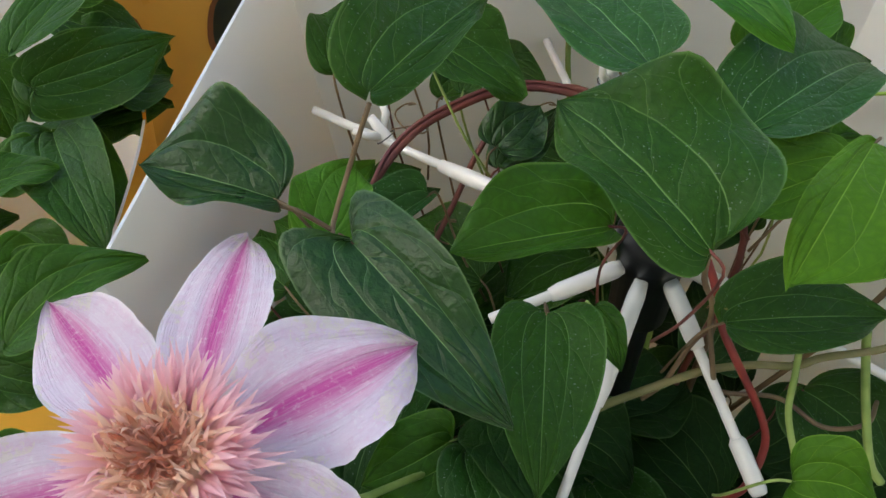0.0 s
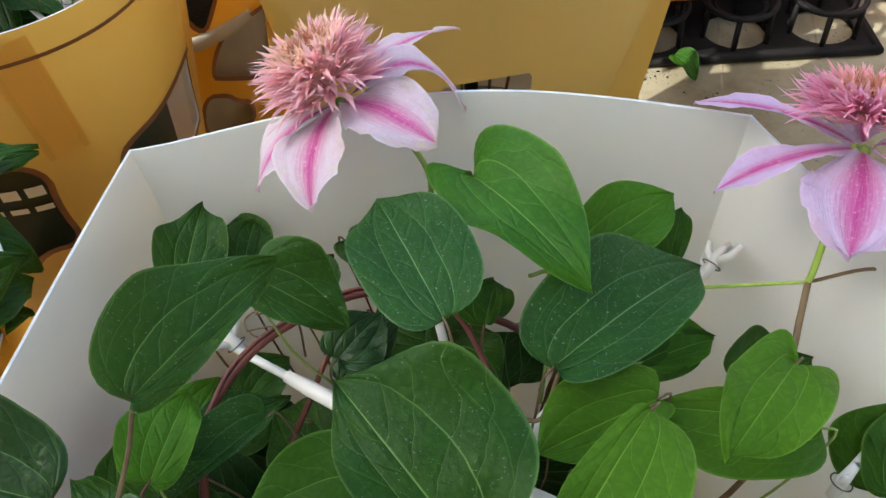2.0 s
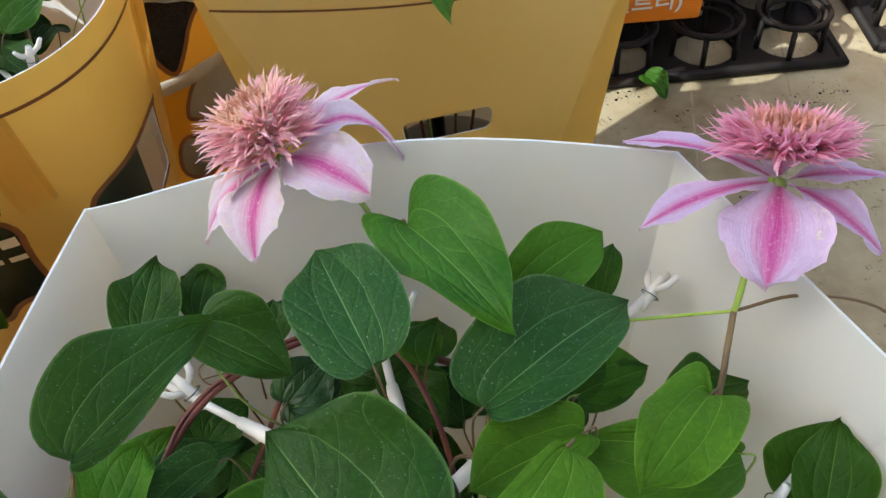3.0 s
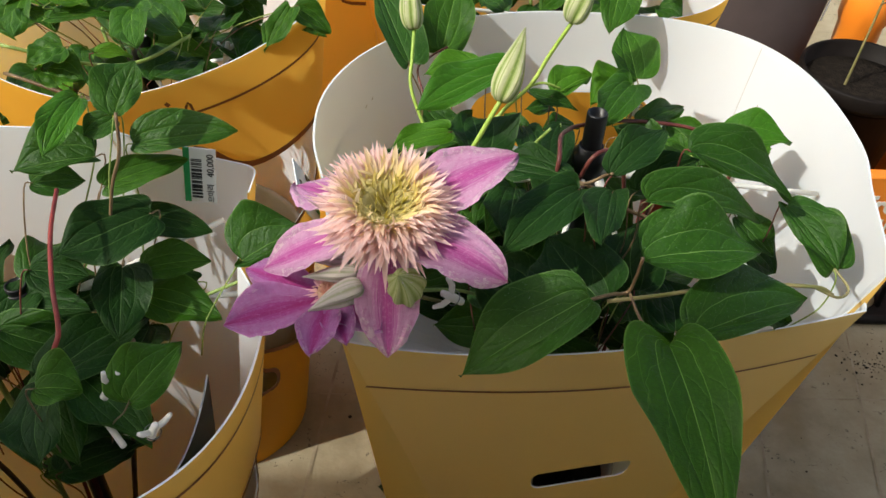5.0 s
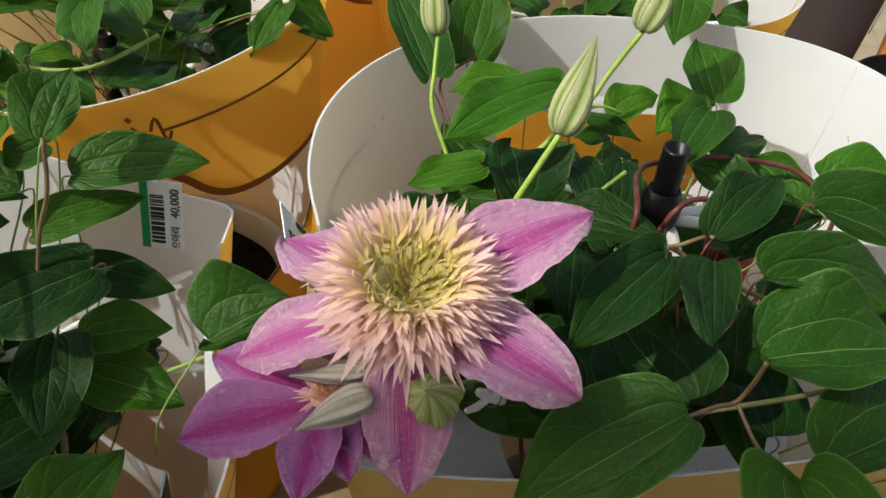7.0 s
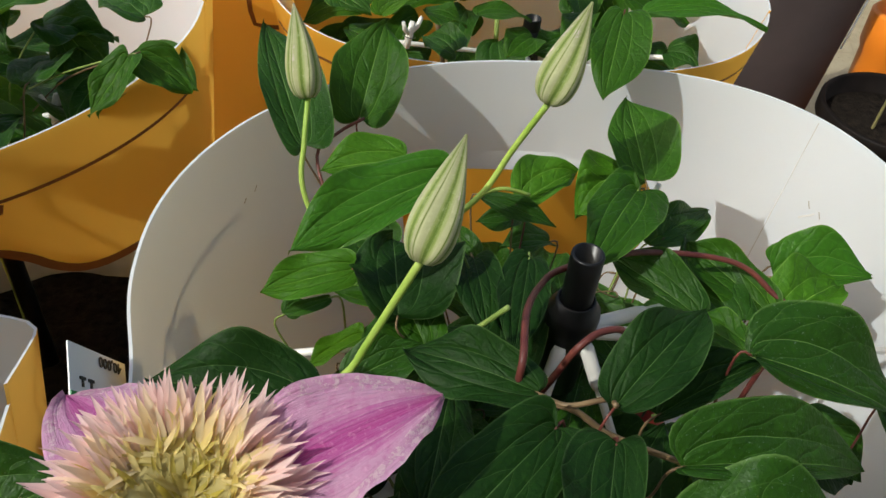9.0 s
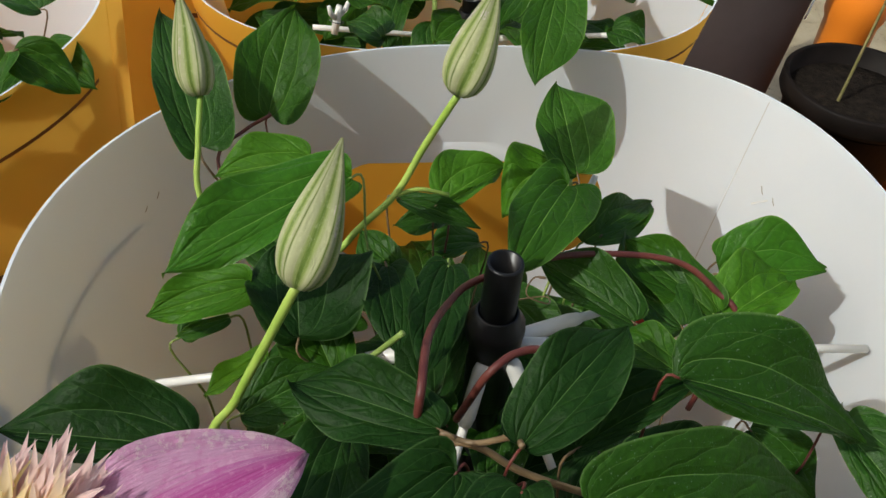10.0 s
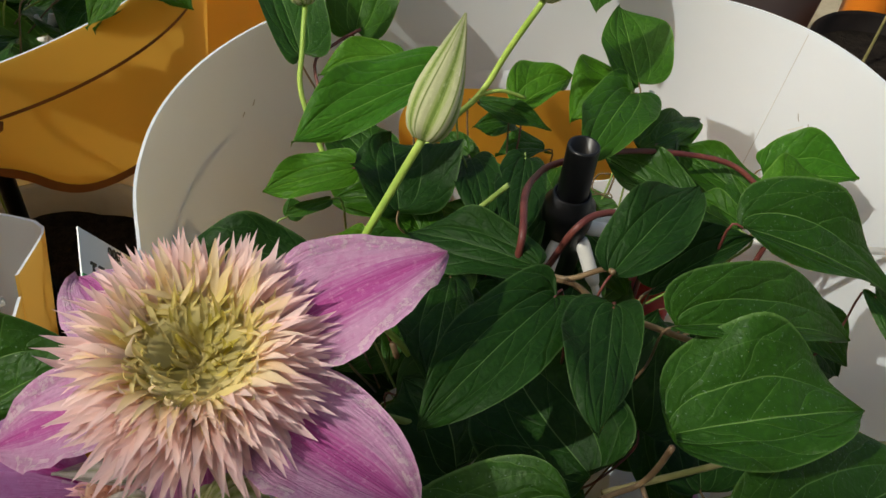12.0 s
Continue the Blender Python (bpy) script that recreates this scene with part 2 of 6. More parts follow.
def stem_material(name, a, c):
    m, t, b = mat(name, 0.5, 0.0, 0.4)
    t.links.new(ramp(t, grain(t, 70.0, 3.0), (0.35, a), (0.65, c)), b.inputs["Base Color"])
    bump(t, b, grain(t, 500.0, 3.0), 0.4, 0.0004)
    return m

STEM = {"green": stem_material("stem_green", (0.16, 0.24, 0.05), (0.26, 0.34, 0.09)),
        "red": stem_material("stem_red", (0.085, 0.018, 0.016), (0.15, 0.040, 0.028)),
        "scarlet": stem_material("stem_scarlet", (0.14, 0.016, 0.014), (0.24, 0.030, 0.022)),
        "olive": stem_material("stem_olive", (0.13, 0.13, 0.04), (0.24, 0.20, 0.09)),
        "brown": stem_material("stem_brown", (0.10, 0.06, 0.03), (0.18, 0.12, 0.06)),
        "fresh": stem_material("stem_fresh", (0.24, 0.38, 0.05), (0.34, 0.46, 0.09))}


def board_material(name, dark, light, rough, spec=0.4, thin=None, share=0.24):
    """Printed or plain sheet of a carton: faint mottling, scuffs, slight waviness; thin sheets let some light through."""
    m, t, b = mat(name, rough, 0.0, spec)
    c = ramp(t, grain(t, 9.0, 6.0), (0.3, dark), (0.7, light))
    scuff = arith(t, "GREATER_THAN", grain(t, 260.0, 6.0, rough=0.75), 0.70)
    c = blend(t, arith(t, "MULTIPLY", scuff, 0.10), c, (0.30, 0.22, 0.12))
    t.links.new(c, b.inputs["Base Color"])
    t.links.new(arith(t, "ADD", arith(t, "MULTIPLY", grain(t, 40.0), 0.15), rough - 0.07), b.inputs["Roughness"])
    bump(t, b, arith(t, "ADD", grain(t, 22.0, 3.0), arith(t, "MULTIPLY", grain(t, 700.0, 2.0), 0.08)), 0.12, 0.002)
    if thin:
        through_light = node(t, "BsdfTranslucent", Color=(*thin, 1))
        mix = node(t, "MixShader", Fac=share)
        t.links.new(b.outputs[0], mix.inputs[1])
        t.links.new(through_light.outputs[0], mix.inputs[2])
        t.links.new(mix.outputs[0], t.nodes["Material Output"].inputs["Surface"])
    return m


OCHRE = board_material("board_ochre", (0.75, 0.475, 0.100), (0.80, 0.510, 0.118), 0.46, 0.25, thin=(0.97, 0.80, 0.48), share=0.42)
AMBER = board_material("board_amber", (0.94, 0.50, 0.065), (0.96, 0.54, 0.080), 0.30, thin=(1.0, 0.61, 0.11), share=0.70)
GOLD = board_material("board_gold", (0.70, 0.425, 0.085), (0.76, 0.465, 0.105), 0.34, thin=(0.95, 0.60, 0.14), share=0.42)
WHITE = board_material("board_white", (0.712, 0.790, 0.885), (0.768, 0.845, 0.940), 0.48, thin=(0.92, 0.95, 0.98), share=0.41)
TAPE = board_material("clear_tape", (0.67, 0.40, 0.080), (0.73, 0.44, 0.098), 0.20, 0.5, thin=(0.95, 0.60, 0.14), share=0.42)
DARKFILM = speckled("dark_film", (0.006, 0.016, 0.010), (0.014, 0.030, 0.020), 30.0, 0.4)
GREYCARD = speckled("crease_grey", (0.56, 0.57, 0.58), (0.64, 0.65, 0.66), 40.0, 0.6)
GREYBOARD = board_material("board_grey", (0.072, 0.058, 0.060), (0.100, 0.082, 0.084), 0.65, 0.2)
PRINT = speckled("print_brown", (0.15, 0.050, 0.014), (0.21, 0.075, 0.022), 60.0, 0.5)
ORANGE = board_material("board_orange", (0.70, 0.19, 0.015), (0.78, 0.24, 0.025), 0.38)
LETTER = speckled("print_white", (0.72, 0.70, 0.66), (0.82, 0.80, 0.77), 40.0, 0.5)
BLACKPLASTIC = speckled("black_plastic", (0.004, 0.004, 0.0045), (0.009, 0.009, 0.010), 50.0, 0.34, 300.0, 0.15, spec=0.35)
BROWNPLASTIC = speckled("brown_plastic", (0.004, 0.003, 0.0025), (0.010, 0.007, 0.006), 40.0, 0.6, 200.0, 0.4, spec=0.12)
TRAYPLASTIC = speckled("tray_plastic", (0.005, 0.004, 0.004), (0.014, 0.011, 0.010), 25.0, 0.68, 200.0, 0.3, spec=0.2)
WHITEPLASTIC = speckled("white_plastic", (0.64, 0.62, 0.57), (0.76, 0.74, 0.70), 30.0, 0.36, 250.0, 0.1)
GREYPLASTIC = speckled("grey_plastic", (0.30, 0.27, 0.23), (0.42, 0.38, 0.33), 18.0, 0.55, 150.0, 0.3)
SOIL = speckled("soil", (0.005, 0.004, 0.003), (0.020, 0.015, 0.011), 120.0, 0.95, 160.0, 1.0, 0.004, spec=0.08)
LABEL = speckled("label_paper", (0.72, 0.73, 0.72), (0.78, 0.79, 0.78), 20.0, 0.4)
LABELGREEN = speckled("label_green", (0.01, 0.22, 0.06), (0.015, 0.27, 0.08), 30.0, 0.4)
INK = speckled("ink", (0.012, 0.012, 0.012), (0.03, 0.03, 0.03), 40.0, 0.5)
REDPLASTIC = speckled("red_plastic", (0.52, 0.02, 0.015), (0.62, 0.03, 0.02), 30.0, 0.4)
WIRE = speckled("wire", (0.10, 0.10, 0.10), (0.22, 0.22, 0.22), 60.0, 0.4, metal=0.8)


def floor_material():
    """Pale concrete, stained, with yellow-brown blotches and dark grit."""
    m, t, b = mat("concrete", 0.8, 0.0, 0.3)
    c = ramp(t, grain(t, 5.0, 8.0, rough=0.65), (0.30, (0.16, 0.120, 0.066)), (0.5, (0.27, 0.225, 0.145)), (0.72, (0.37, 0.325, 0.230)))
    stain = ramp(t, grain(t, 11.0, 6.0), (0.56, (0.0, 0.0, 0.0)), (0.74, (1.0, 1.0, 1.0)))
    c = blend(t, arith(t, "MULTIPLY", stain, 0.80), c, (0.22, 0.16, 0.08))
    grit = arith(t, "MULTIPLY", arith(t, "GREATER_THAN", grain(t, 110.0, 6.0, rough=0.75), 0.60), arith(t, "GREATER_THAN", grain(t, 14.0, 3.0), 0.53))
    c = blend(t, arith(t, "MULTIPLY", grit, 0.75), c, (0.06, 0.045, 0.03))
    t.links.new(c, b.inputs["Base Color"])
    bump(t, b, arith(t, "ADD", grain(t, 60.0, 6.0), arith(t, "MULTIPLY", grain(t, 12.0, 3.0), 0.8)), 0.35, 0.004)
    return m


CONCRETE = floor_material()
JOINT = speckled("joint_grime", (0.19, 0.145, 0.085), (0.30, 0.25, 0.175), 30.0, 0.9, 120.0, 0.6, 0.002)
FILM = board_material("greenhouse_film", (0.60, 0.61, 0.60), (0.68, 0.69, 0.68), 0.6, thin=(0.80, 0.81, 0.80), share=0.5)

# ---- building ----
def mesh(name, verts, faces, mats, uvs=None, slots=None, smooth=True):
    me = bpy.data.meshes.new(name)
    me.from_pydata([tuple(v) for v in verts], [], faces)
    for m in mats if isinstance(mats, (list, tuple)) else (mats,):
        me.materials.append(m)
    if uvs is not None:
        layer = me.uv_layers.new(name="UVMap")
        where = np.array([uvs[i] for f in faces for i in f], dtype=np.float32).ravel()
        layer.data.foreach_set("uv", where)
    if slots is not None:
        me.polygons.foreach_set("material_index", slots)
    me.polygons.foreach_set("use_smooth", [smooth] * len(faces))
    me.update()
    return me


def thing(name, at, label, category, group="", kind=""):
    ob = new(name)
    ob.empty_display_size = 0.05
    ob.matrix_world = Matrix.Translation(at)
    return tagged(ob, label, category, group, kind)


def hang(ob, parent, label=""):
    if parent is not None:
        ob.parent = parent
        base = parent.matrix_basis if parent.parent is None else parent.parent.matrix_basis @ parent.matrix_parent_inverse @ parent.matrix_basis
        ob.matrix_parent_inverse = base.inverted()
    return tagged(ob, label) if label else ob


def part(name, me, parent, label=""):
    return hang(new(name, me), parent, label)


def smoothed(points, steps):
    """A Catmull-Rom curve through the points."""
    p = [Vector(q) for q in points]
    p = [p[0] * 2 - p[1]] + p + [p[-1] * 2 - p[-2]]
    out = []
    for i in range(1, len(p) - 2):
        for s in range(steps):
            t = s / steps
            out.append(0.5 * ((2 * p[i]) + (p[i + 1] - p[i - 1]) * t + (2 * p[i - 1] - 5 * p[i] + 4 * p[i + 1] - p[i + 2]) * t * t
                              + (3 * p[i] - p[i - 1] - 3 * p[i + 1] + p[i + 2]) * t ** 3))
    return out + [p[-2]]


def tube_data(path, radii, sides=8, cap=True):
    verts, faces = [], []
    turn = None
    for i, p in enumerate(path):
        d = (path[min(i + 1, len(path) - 1)] - path[max(i - 1, 0)]).normalized()
        if turn is None:
            turn = d.orthogonal().normalized()
        turn = (turn - d * turn.dot(d)).normalized()
        other = d.cross(turn)
        r = radii[i] if isinstance(radii, (list, tuple)) else radii
        verts += [p + (turn * math.cos(a) + other * math.sin(a)) * r for a in (2 * math.pi * k / sides for k in range(sides))]
        if i:
            o = (i - 1) * sides
            faces += [(o + k, o + (k + 1) % sides, o + sides + (k + 1) % sides, o + sides + k) for k in range(sides)]
    if cap:
        faces += [tuple(range(sides - 1, -1, -1)), tuple(range(len(verts) - sides, len(verts)))]
    return verts, faces


def tube(name, points, radius, material, parent, label="", steps=6, sides=8, end=None):
    path = smoothed(points, steps) if len(points) > 2 else [Vector(points[0]).lerp(Vector(points[1]), k / 4) for k in range(5)]
    n = len(path)
    radii = [radius + ((end if end is not None else radius) - radius) * k / (n - 1) for k in range(n)]
    v, f = tube_data(path, radii, sides)
    return part(name, mesh(name, v, f, material), parent, label)


def lathe(name, at, profile, material, parent=None, label="", sides=40, axis=None):
    """Turned body: profile rows of (radius, height)."""
    at = Vector(at)
    turn = Vector((0, 0, 1)).rotation_difference(Vector(axis)).to_matrix() if axis else Matrix.Identity(3)
    verts = [at + turn @ Vector((r * math.cos(a), r * math.sin(a), h)) for r, h in profile for a in (2 * math.pi * k / sides for k in range(sides))]
    faces = [(i * sides + k, i * sides + (k + 1) % sides, (i + 1) * sides + (k + 1) % sides, (i + 1) * sides + k)
             for i in range(len(profile) - 1) for k in range(sides)]
    return part(name, mesh(name, verts, faces, material), parent, label)


def box(name, lo, hi, material, parent=None, label="", turn=0.0, bevel=0.002, lean=0.0):
    bm = bmesh.new()
    bmesh.ops.create_cube(bm, size=1.0)
    size, mid = Vector(hi) - Vector(lo), (Vector(hi) + Vector(lo)) / 2
    bmesh.ops.scale(bm, vec=size, verts=bm.verts)
    if bevel:
        bmesh.ops.bevel(bm, geom=bm.edges[:], offset=bevel, segments=2, affect="EDGES", profile=0.6)
    bmesh.ops.transform(bm, matrix=Matrix.Translation(mid) @ pose(0, 0, 0, lean, 0, turn), verts=bm.verts)
    me = bpy.data.meshes.new(name)
    bm.to_mesh(me)
    bm.free()
    me.materials.append(material)
    return part(name, me, parent, label)


# ---- leaves, petals, flowers ----
dice = random.Random(7)
SUNWARD = Vector((-0.10, -0.25, 1.0))


def blade(base, tip, width, shape, facing, fold=0.12, arch=0.06, wave=0.0, crinkle=0.0, rows=22, cols=14, twist=0.0, lobe=0.0, curve=0.0, share=0.5):
    """Verts, faces and UVs of a thin blade from base to tip. shape(t): half width at t, as a share of the width; share: the left half's part of it."""
    base, tip = Vector(base), Vector(tip)
    along = tip - base
    length = along.length
    y = along / length
    n = (facing - y * facing.dot(y)).normalized()
    x = y.cross(n)
    verts, uvs, faces = [], [], []
    for i in range(rows + 1):
        t = (i / rows) ** 1.35
        even = width * shape(t)
        for j in range(cols + 1):
            s = 2 * j / cols - 1
            half = even * 2 * (share if s < 0 else 1 - share)
            back = -2.4 * lobe * length * max(0.0, 1 - t / 0.34) * 2 * shape(t) * abs(s) ** 1.3 if lobe else 0.0
            lift = fold * half * (abs(s) ** 1.3) + arch * length * (1 - (2 * t - 1) ** 2)
            lift += wave * width * math.sin(9 * t + 2.1 * s + 3 * twist) * abs(s) ** 2
            ribs = crinkle * 0.045 * width * (math.cos(s * 9.0) * 0.6 + math.sin(t * 21 - abs(s) * 6 + 5 * twist) * 0.6) * (1 - (2 * t - 1) ** 4)
            off = x * (half * s * (1 - 0.06 * fold)) + n * (lift + ribs) + x * (curve * width * math.sin(math.pi * t))
            verts.append(base + y * (t * length + back) + off)
            uvs.append((j / cols, t))
    for i in range(rows):
        for j in range(cols):
            a = i * (cols + 1) + j
            faces.append((a, a + 1, a + cols + 2, a + cols + 1))
    return verts, faces, uvs


def leaf_shape(t, peak=0.38, blunt=1.95):
    if t <= peak:
        return 0.5 * math.sin(math.pi / 2 * (t / peak) ** 0.54)
    u = (t - peak) / (1 - peak)
    return 0.5 * max(0.0, 1 - u ** blunt) * (1 - 0.03 * math.sin(math.pi * u) - 0.18 * u ** 5)


def petal_shape(t):
    if t <= 0.52:
        return 0.5 * (0.16 + 0.84 * math.sin(math.pi / 2 * (t / 0.52) ** 1.05))
    u = (t - 0.52) / 0.48
    return 0.5 * (max(0.0, 1 - u ** 2.1) ** 0.8 * 0.96 + 0.04 * (1 - u))


def leaf(plant, base, tip, width, kind, fold=0.22, arch=0.03, crinkle=0.0, lobe=None, curve=None, face=None, peak=None, blunt=1.95):
    """A leaf from its stalk to its tip. width: its whole width, or the widths of its left and right halves; peak: where it is widest; blunt: how round its tip is; face: the way it looks."""
    facing = Vector(face) if face else SUNWARD + Vector((dice.uniform(-0.35, 0.35), dice.uniform(-0.3, 0.3), 0))
    halves = width if isinstance(width, tuple) else (width * 0.5, width * 0.5)
    whole = sum(halves)
    shape = (lambda t: leaf_shape(t, peak, blunt)) if peak else leaf_shape
    bend = curve if curve is not None else 0.0 if peak else dice.uniform(-0.13, 0.13)
    v, f, uv = blade(base, tip, whole * 1.07, shape, facing, fold + dice.uniform(-0.04, 0.08), arch + dice.uniform(-0.02, 0.08),
                     dice.uniform(0.05, 0.15), crinkle + dice.uniform(0.05, 0.35), twist=dice.uniform(-0.5, 0.5), lobe=lobe or dice.uniform(0.06, 0.15),
                     curve=bend, share=halves[0] / whole)
    return part("leaf", mesh("leaf", v, f, LEAF[kind], uv), plant)


def petal(flower, base, tip, width, material, facing, fold=0.15, arch=0.05, wave=0.07, label=""):
    v, f, uv = blade(base, tip, width, petal_shape, Vector(facing), fold, arch, wave, rows=30, cols=20, twist=dice.uniform(-0.4, 0.4))
    side = (Vector(tip) - Vector(base)).cross(Vector(facing)).normalized()
    phase = dice.uniform(0, 6)
    for k, (a, t) in enumerate(uv):
        s = 2 * a - 1
        edge = abs(s) ** 5 * min(1.0, 2.2 * t)
        ruffle = math.sin(31 * t + phase + 2 * (s > 0)) * 0.6 + math.sin(57 * t + 2 * phase) * 0.4
        v[k] = v[k] + Vector(facing).normalized() * (0.030 * width * edge * ruffle + 0.014 * width * math.sin(s * 17 + phase) * t) - side * (0.012 * width * edge * ruffle * (1 if s > 0 else -1))
    return part("petal", mesh("petal", v, f, material, uv), flower, label)


def tuft(name, plant, centre, axis, radius, height, count, material, seed, label, width=0.10, nest=0.0, flare=0.0, stand=0.0):
    """The flower's dense middle: narrow pointed blades in a spiral, short and hooked at the heart, longer and spreading outwards."""
    rnd = random.Random(seed)
    axis = Vector(axis).normalized()
    centre = Vector(centre) + axis * stand
    side = axis.orthogonal().normalized()
    other = axis.cross(side)
    verts, faces, uvs = [], [], []
    for k in range(count):
        ring = ((k + 0.5) / count) ** (0.70 + 0.2 * nest)
        a = k * 2.39996 + rnd.uniform(-0.25, 0.25)
        out = side * math.cos(a) + other * math.sin(a)
        tangent = axis.cross(out)
        if ring < 0.5:                  # short curled filaments, every way, on a flat disc
            turn = rnd.uniform(-1.5, 1.5)
            lean = radians(rnd.uniform(25, 85) - 38 * nest)
            length = radius * rnd.uniform(0.20, 0.36) * (1 + 0.35 * nest)
            bend = rnd.uniform(-1.2, 1.4)
            w = radius * width * rnd.uniform(0.40, 0.75) * (1 - 0.35 * nest)
            root = centre + out * radius * 0.90 * ring + axis * height * (0.55 - nest * (0.55 - 1.1 * ring))
            out = out * math.cos(turn) + tangent * math.sin(turn)
            tangent = axis.cross(out)
        else:
            u = (ring - 0.5) / 0.5
            lean = radians(54 - (54 - flare) * u ** 0.6 + rnd.uniform(-13, 13))
            length = radius * (0.42 + 0.40 * u) * rnd.uniform(0.66, 1.18)
            bend = rnd.uniform(-0.5, 0.5) + 0.35 * (1 - u)
            w = radius * width * rnd.uniform(0.7, 1.3) * (0.62 + 0.5 * u)
            root = centre + out * radius * (0.42 - 0.16 * u) + axis * (height * (0.50 - 0.50 * u) - stand * u ** 1.5)
        sway = rnd.uniform(-0.6, 0.6)
        n0, p, ang = len(verts), root, lean
        steps = 6
        for i in range(steps + 1):
            t = i / steps
            way = out * math.cos(ang) + axis * math.sin(ang)
            half = 0.5 * w * (0.35 + 0.75 * math.sin(math.pi * min(1.0, t * 0.92))) * max(0.0, 1 - t ** 4)
            up = axis * math.cos(ang) - out * math.sin(ang)
            across = (tangent + up * sway * 0.7).normalized()
            verts += [p - across * half + up * half * 0.45, p.copy(), p + across * half + up * half * 0.45]
            uvs += [(ring, t)] * 3
            if i:
                o = n0 + 3 * (i - 1)
                faces += [(o, o + 1, o + 4, o + 3), (o + 1, o + 2, o + 5, o + 4)]
            p = p + way * length / steps + tangent * sway * length * 0.12 * t
            ang -= bend * 0.42 * (0.3 + t)
    o = len(verts)                      # the disc that carries them
    for i in range(7):
        r, h = radius * (0.02 + 0.075 * i), height * (0.5 - nest * max(0.0, 0.5 - 0.13 * i)) - (0.5 * height if i == 6 else 0.0)
        verts += [centre + (side * math.cos(q) + other * math.sin(q)) * r + axis * h for q in (math.pi * k / 8 for k in range(16))]
        uvs += [(0.02 + 0.06 * i, 0.5)] * 16
        if i:
            faces += [(o + 16 * (i - 1) + k, o + 16 * (i - 1) + (k + 1) % 16, o + 16 * i + (k + 1) % 16, o + 16 * i + k) for k in range(16)]
    faces.append(tuple(range(o + 15, o - 1, -1)))
    return part(name, mesh(name, verts, faces, material, uvs), plant, label)


def bud(plant, base, tip, width, material, label="", ribs=6):
    """A closed pointed bud of overlapping sepals."""
    base, tip = Vector(base), Vector(tip)
    y = (tip - base)
    length = y.length
    y.normalize()
    side = y.orthogonal().normalized()
    other = y.cross(side)
    verts, faces, uvs = [], [], []
    sides, rows = 48, 20
    for i in range(rows + 1):
        t = i / rows
        r = 0.5 * width * (math.sin(math.pi * min(1.0, 0.10 + 0.90 * t ** 0.72)) ** 0.8 if t < 1 else 0.0) * (1 - 0.35 * t)
        r = max(r, 0.0004)
        for k in range(sides):
            a = 2 * math.pi * k / sides + 0.5 * t
            ridge = 1 + (0.15 + 0.08 * math.sin(2.3 * round(ribs * k / sides) + length * 900)) * abs(math.cos(ribs * (a - 0.5 * t) / 2)) ** 2.2 - 0.10
            verts.append(base + y * t * length + (side * math.cos(a) + other * math.sin(a)) * r * ridge)
            uvs.append(((ribs * k / sides) % 1.0, t))
    for i in range(rows):
        for k in range(sides):
            faces.append((i * sides + k, i * sides + (k + 1) % sides, (i + 1) * sides + (k + 1) % sides, (i + 1) * sides + k))
    faces.append(tuple(range(sides - 1, -1, -1)))
    return part("bud", mesh("bud", verts, faces, material, uvs), plant, label)


# ---- cartons ----
from mathutils.geometry import delaunay_2d_cdt


class Sleeve:
    """The plan of a tapered carton: a rounded outline at the rim that shrinks to the base. tuck: how far its rear right side is pushed in; whole: its front right side too."""
    whole = False

    def __init__(self, cx, cy, a, b, base_a, base_b, power=2.6, height=0.56, front=None, power_front=None, corners=None, power_left=None, tuck=0.0):
        self.c, self.a, self.b, self.ba, self.bb = Vector((cx, cy)), a, b, base_a, base_b
        self.power, self.height, self.corners = power, height, corners
        self.front, self.power_front, self.power_left, self.tuck = front or b, power_front or power, power_left or power, tuck

    def at(self, angle, z, out=0.0):
        """angle in degrees, 0 to the right, 90 to the back."""
        f = max(0.0, min(1.05, z / self.height)) ** 0.9
        th = radians(angle)
        c, s = math.cos(th), math.sin(th)
        if self.corners:
            n = len(self.corners)
            best = None
            for i in range(n):
                p, q = Vector(self.corners[i]), Vector(self.corners[(i + 1) % n])
                e = q - p
                det = c * -e.y + s * e.x
                if abs(det) < 1e-9:
                    continue
                r = (p.x * -e.y + p.y * e.x) / det
                u = (c * p.y - s * p.x) / det
                if r > 0 and -1e-6 <= u <= 1 + 1e-6:
                    best = r if best is None else min(best, r)
            top = Vector((c, s)) * best
            low = Vector((c * self.ba, s * self.bb))
        else:
            n, b = (self.power if c > 0 else self.power_left, self.b) if s > 0 else (self.power_front, self.front)
            a = self.a - (self.tuck * (1.0 if self.whole else max(0.0, min(1.0, 4 * s))) if c > 0 else 0.0)
            k = (abs(c / a) ** n + abs(s / b) ** n) ** (-1 / n)
            top = Vector((c, s)) * k
            low = Vector((c * self.ba, s * self.bb))
        p = low.lerp(top, f)
        d = Vector((c, s))
        p = p + d * out
        p = self.c + p
        return Vector((p.x, p.y, z))


